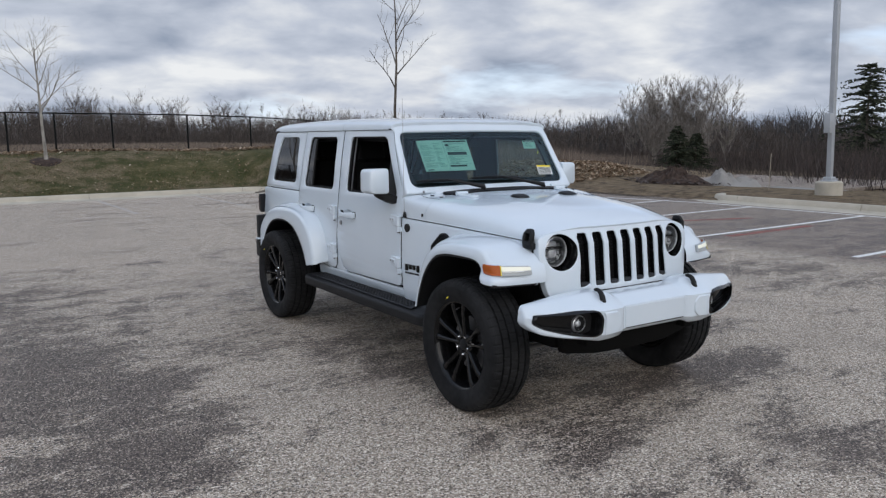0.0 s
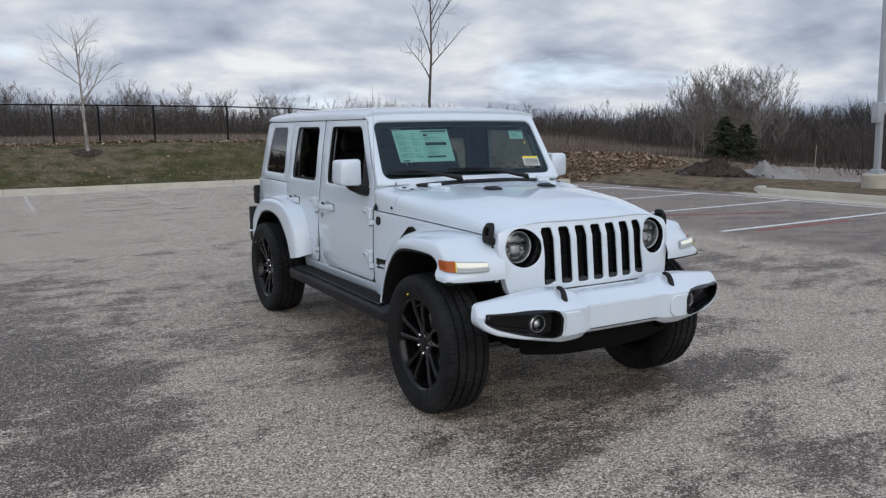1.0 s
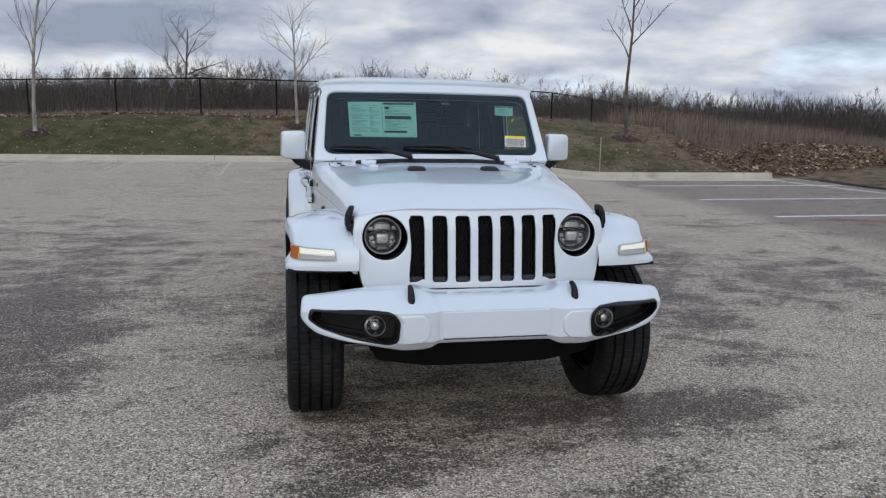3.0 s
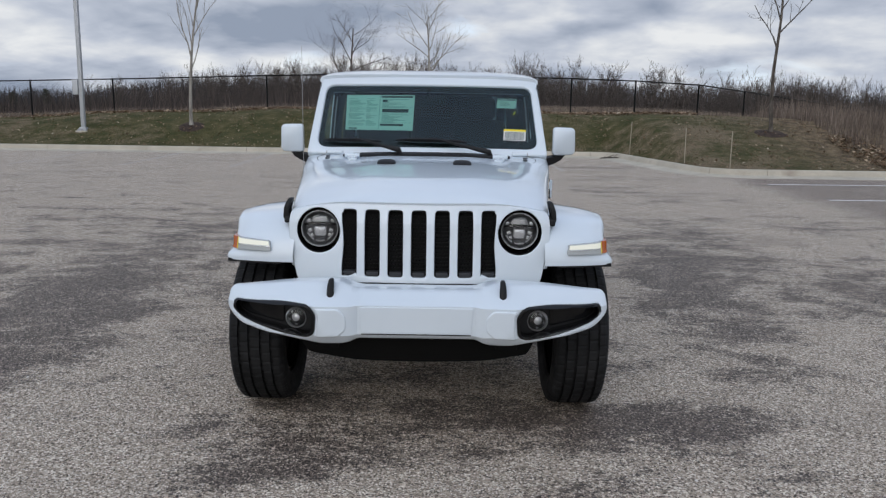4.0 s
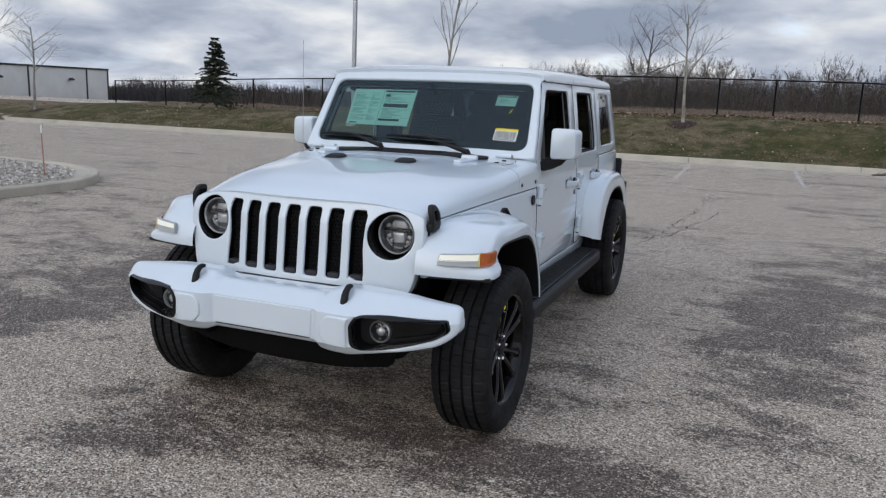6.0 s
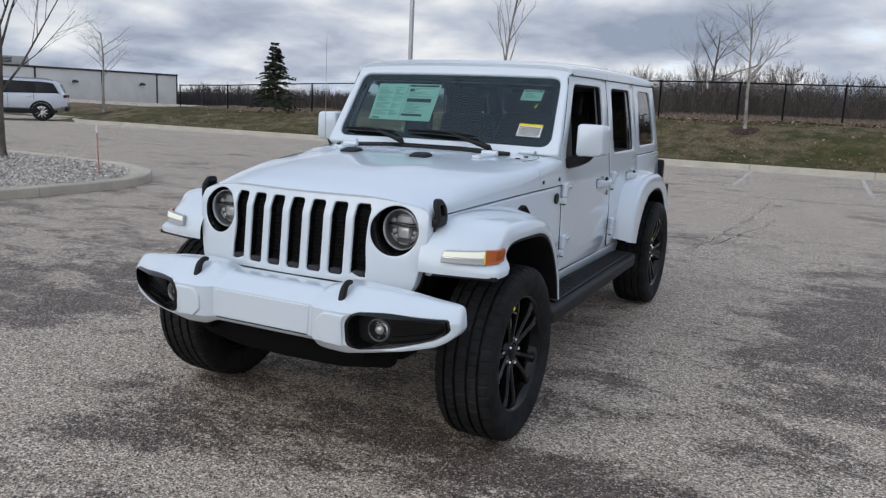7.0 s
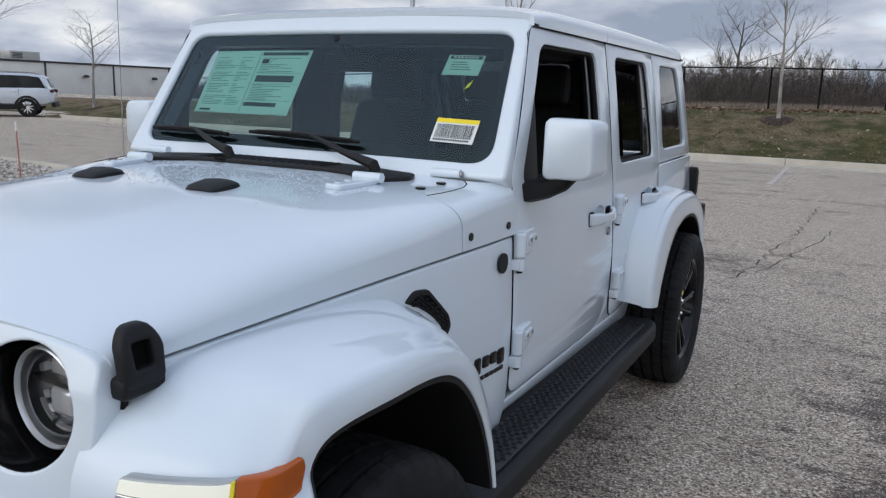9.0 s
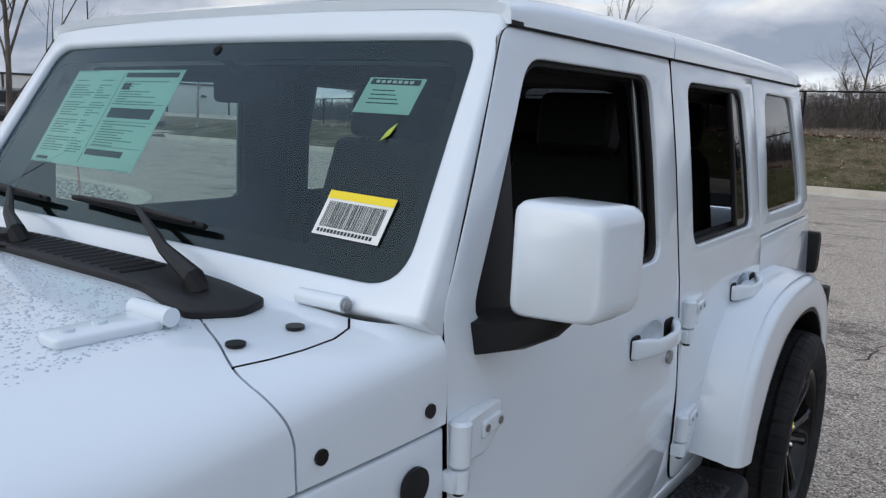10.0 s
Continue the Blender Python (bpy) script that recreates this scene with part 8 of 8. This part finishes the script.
def seat(x, y, wide):
    base = part("seat", box(x - wide / 2, x + wide / 2, y, y + 0.50, 0.78, 0.94, 0.05, 3), M_SEAT, car, "black seat")
    back = box(-wide / 2, wide / 2, 0, 0.13, 0, 0.60, 0.05, 3)
    for v in back.verts:
        v.co.x *= 1 - 0.22 * max(0, v.co.z - 0.3) / 0.3
    part("backrest", moved(back, Matrix.Translation((x, y + 0.44, 0.88)) @ pose(0, 0, 0, -16, 0, 0)), M_SEAT, base)
    for hx in ((0,) if wide < 0.7 else (-0.32, 0.32)):
        part("headrest", moved(box(-0.12, 0.12, -0.02, 0.08, 0, 0.17, 0.04, 3), Matrix.Translation((x + hx, y + 0.60, 1.45)) @ pose(0, 0, 0, -8, 0, 0)), M_SEAT, base)
        for px in (-0.05, 0.05):
            part("headrest_post", tube_bm([(x + hx + px, y + 0.60, 1.40), (x + hx + px, y + 0.62, 1.50)], 0.007, 6), M_CABIN, base)


seat(0.37, 1.45, 0.50)
seat(-0.37, 1.45, 0.50)
seat(0.0, 2.35, 1.15)
part("console", box(-0.12, 0.12, 1.25, 2.1, 0.65, 0.92, 0.03), M_CABIN, car)
for sx in (1, -1):
    rb = part("roll_bar", tube_bm([(sx * 0.64, 1.93, 0.9), (sx * 0.62, 1.93, 1.45), (sx * 0.58, 1.93, 1.63), (sx * 0.5, 1.93, 1.66), (0, 1.93, 1.665)], 0.04, 10), M_CABIN, car)
    part("roll_bar_side", tube_bm([(sx * 0.60, 1.20, 1.64), (sx * 0.60, 1.95, 1.655), (sx * 0.60, 3.1, 1.63), (sx * 0.62, 3.4, 1.2)], 0.04, 10), M_CABIN, rb)
    part("sun_visor", box(min(sx * 0.10, sx * 0.52), max(sx * 0.10, sx * 0.52), 1.17, 1.32, 1.655, 1.675, 0.008), M_CABIN, car)
    part("belt", plate([(1.88, 1.0), (1.86, 1.55), (1.91, 1.55), (1.93, 1.0)], (), 0.004, 0.0, shape=lambda u, v, w: (sx * (0.665 - 0.1 * (v - 1.0)), u, v)), M_CABIN, car)
mir = part("inside_mirror", box(-0.11, 0.11, 1.17, 1.20, 1.55, 1.615, 0.015, 3), M_CABIN, car, "black inside mirror")
part("mirror_stalk", tube_bm([(0, 1.10, 1.66), (0, 1.18, 1.60)], 0.012, 6), M_CABIN, mir)


# ---- silver car parked beyond ----
M_CARGLASS = material("dark_car_glass", (0.006, 0.007, 0.008), 0.12, 0.0, 0.3)


def family_car(name, label, at, tone):
    root = thing(name, label, "car", at=at)
    silver = Mat("metallic_paint", rough=0.3, metal=0.5)
    silver.color(silver.mix(silver.noise(4, 3), tone, tuple(1.1 * c for c in tone)))
    silver.b.inputs["Coat Weight"].default_value = 1.0
    silver = silver.m
    # local: nose towards -y, length 5.0, half-width 0.96
    belt = [(-2.50, 0.80), (-2.42, 0.98), (-1.2, 1.10), (0, 1.13), (1.5, 1.16), (2.35, 1.14), (2.50, 0.95)]
    rings = []
    for i in range(27):
        y = -2.5 + 5.0 * i / 26
        top = curve_at(belt, y)
        w = 0.95 - 0.10 * step(-1.7, -2.5, y) - 0.06 * step(2.0, 2.5, y)
        low = 0.46 + 0.06 * step(-2.0, -2.5, y) + 0.12 * step(2.1, 2.5, y)
        prof = [(0, low), (w - 0.08, low), (w - 0.01, low + 0.08), (w, low + 0.25), (w - 0.005, top - 0.18), (w - 0.03, top - 0.04), (w - 0.07, top), (0, top + 0.02)]
        rings.append([(x, y, z) for x, z in prof] + [(-x, y, z) for x, z in reversed(prof[1:-1])])
    part("body", loft(rings, closed=True), silver, root, angle=30)
    gh = [(-1.35, 1.10, 0.84), (-0.75, 1.55, 0.74), (-0.45, 1.68, 0.70), (0.3, 1.745, 0.68), (1.4, 1.735, 0.68), (2.05, 1.68, 0.67), (2.25, 1.55, 0.69), (2.42, 1.13, 0.80)]
    rings = []
    for y, z, w in gh:
        rings.append([(w + 0.10 * (1 - (z - 1.1) / 0.65), y, 1.08), (w + 0.05, y, lerp(1.08, z, 0.6)), (w, y, lerp(1.08, z, 0.92)), (w - 0.08, y, z), (0, y, z + 0.015), (-w + 0.08, y, z), (-w, y, lerp(1.08, z, 0.92)), (-w - 0.05, y, lerp(1.08, z, 0.6)), (-w - 0.10 * (1 - (z - 1.1) / 0.65), y, 1.08)])
    part("roof", loft(rings), silver, root, angle=30)
    for sx in (1, -1):
        part("window_band", plate(rounded([(-1.02, 1.14), (-0.46, 1.63), (0.3, 1.66), (1.6, 1.64), (1.98, 1.59), (2.20, 1.17)], 0.04, 3), (), 0.02, 0.004, 1, shape=lambda u, v, w: (sx * (0.828 - 0.20 * (v - 1.16) + w), u, v)), M_CARGLASS, root, "black window surround")
        for name, pts in (("side_window", [(-0.95, 1.16), (-0.45, 1.60), (0.22, 1.63), (0.22, 1.17)]), ("side_window", [(0.30, 1.17), (0.30, 1.63), (1.22, 1.62), (1.22, 1.18)]), ("side_window", [(1.30, 1.18), (1.30, 1.62), (1.95, 1.57), (2.15, 1.20)])):
            part(name, plate(rounded(pts, 0.05, 3), (), 0.02, 0.004, 1, shape=lambda u, v, w: (sx * (0.835 - 0.20 * (v - 1.16) + w), u, v)), M_CARGLASS, root, "dark side glass")
        part("sill_trim", box(min(sx * 0.90, sx * 0.965), max(sx * 0.90, sx * 0.965), -1.5, 1.5, 0.30, 0.50, 0.02), M_PLASTIC, root)
        part("roof_rail", tube_bm([(sx * 0.66, -0.4, 1.72), (sx * 0.66, 0, 1.79), (sx * 0.66, 1.6, 1.78), (sx * 0.66, 1.9, 1.72)], 0.02, 6), M_STEEL, root)
        part("tail_lamp", box(min(sx * 0.62, sx * 0.93), max(sx * 0.62, sx * 0.93), 2.36, 2.50, 1.0, 1.12, 0.02), M_TAIL, root, "red tail lamp")
        for y in (-1.50, 1.50):
            part("arch_trim", plate(circle(y, 0.38, 0.48, 28), [circle(y, 0.38, 0.39, 28)], 0.03, 0.006, 1, shape=lambda u, v, w: (sx * (0.945 + w), u, max(v, 0.30))), M_PLASTIC, root)
            t = part("wheel", moved(lathe([(-0.12, 0.24), (-0.125, 0.34), (-0.10, 0.378), (0.10, 0.378), (0.125, 0.34), (0.12, 0.25), (0.09, 0.245), (0.09, 0.0)], 36), Matrix.Translation((sx * 0.85, y, 0.38)) @ pose(0, 0, 0, 0, 0, 0 if sx > 0 else 180)), M_TYRE, root)
            for k in range(10):
                m = Matrix.Translation((sx * 0.85, y, 0.38)) @ pose(0, 0, 0, 36 * k, 0, 0 if sx > 0 else 180)
                part("spoke", moved(box(0.09, 0.115, -0.02, 0.02, 0.03, 0.24, 0.004), m), M_CHROME, t)
            part("hub", moved(lathe([(0.09, 0.05), (0.12, 0.045), (0.125, 0.0)], 16), Matrix.Translation((sx * 0.85, y, 0.38)) @ pose(0, 0, 0, 0, 0, 0 if sx > 0 else 180)), M_CHROME, t)
        part("door_gap", plate([(0.24, 0.46), (0.24, 1.12), (0.252, 1.12), (0.252, 0.46)], (), 0.004, 0.0, shape=lambda u, v, w: (sx * (0.951 + w), u, v)), M_RUBBER, root)
        part("door_gap", plate([(1.22, 0.85), (1.22, 1.14), (1.232, 1.14), (1.232, 0.85)], (), 0.004, 0.0, shape=lambda u, v, w: (sx * (0.951 + w), u, v)), M_RUBBER, root)
        for y in (-0.05, 0.95):
            part("door_handle", box(min(sx * 0.945, sx * 0.975), max(sx * 0.945, sx * 0.975), y, y + 0.2, 1.0, 1.03, 0.008), M_CHROME, root)
    part("rear_glass", plate(rounded([(-0.62, 1.20), (-0.56, 1.58), (0.56, 1.58), (0.62, 1.20)], 0.05, 3), (), 0.02, 0.003, 1, shape=lambda u, v, w: (u, 2.43 - 0.42 * (v - 1.14) + w, v)), M_CARGLASS, root)
    part("rear_bumper_trim", box(-0.86, 0.86, 2.38, 2.53, 0.42, 0.62, 0.03), M_PLASTIC, root)


family_car("silver_car", "silver family car parked by the grass bank", pose(-30.0, 18.65, 0.0, 0, 0, -41), (0.50, 0.54, 0.60))
family_car("dark_car", "dark blue-black car parked beside the silver one", pose(-36.2, 17.8, 0.0, 0, 0, -41), (0.02, 0.024, 0.032))
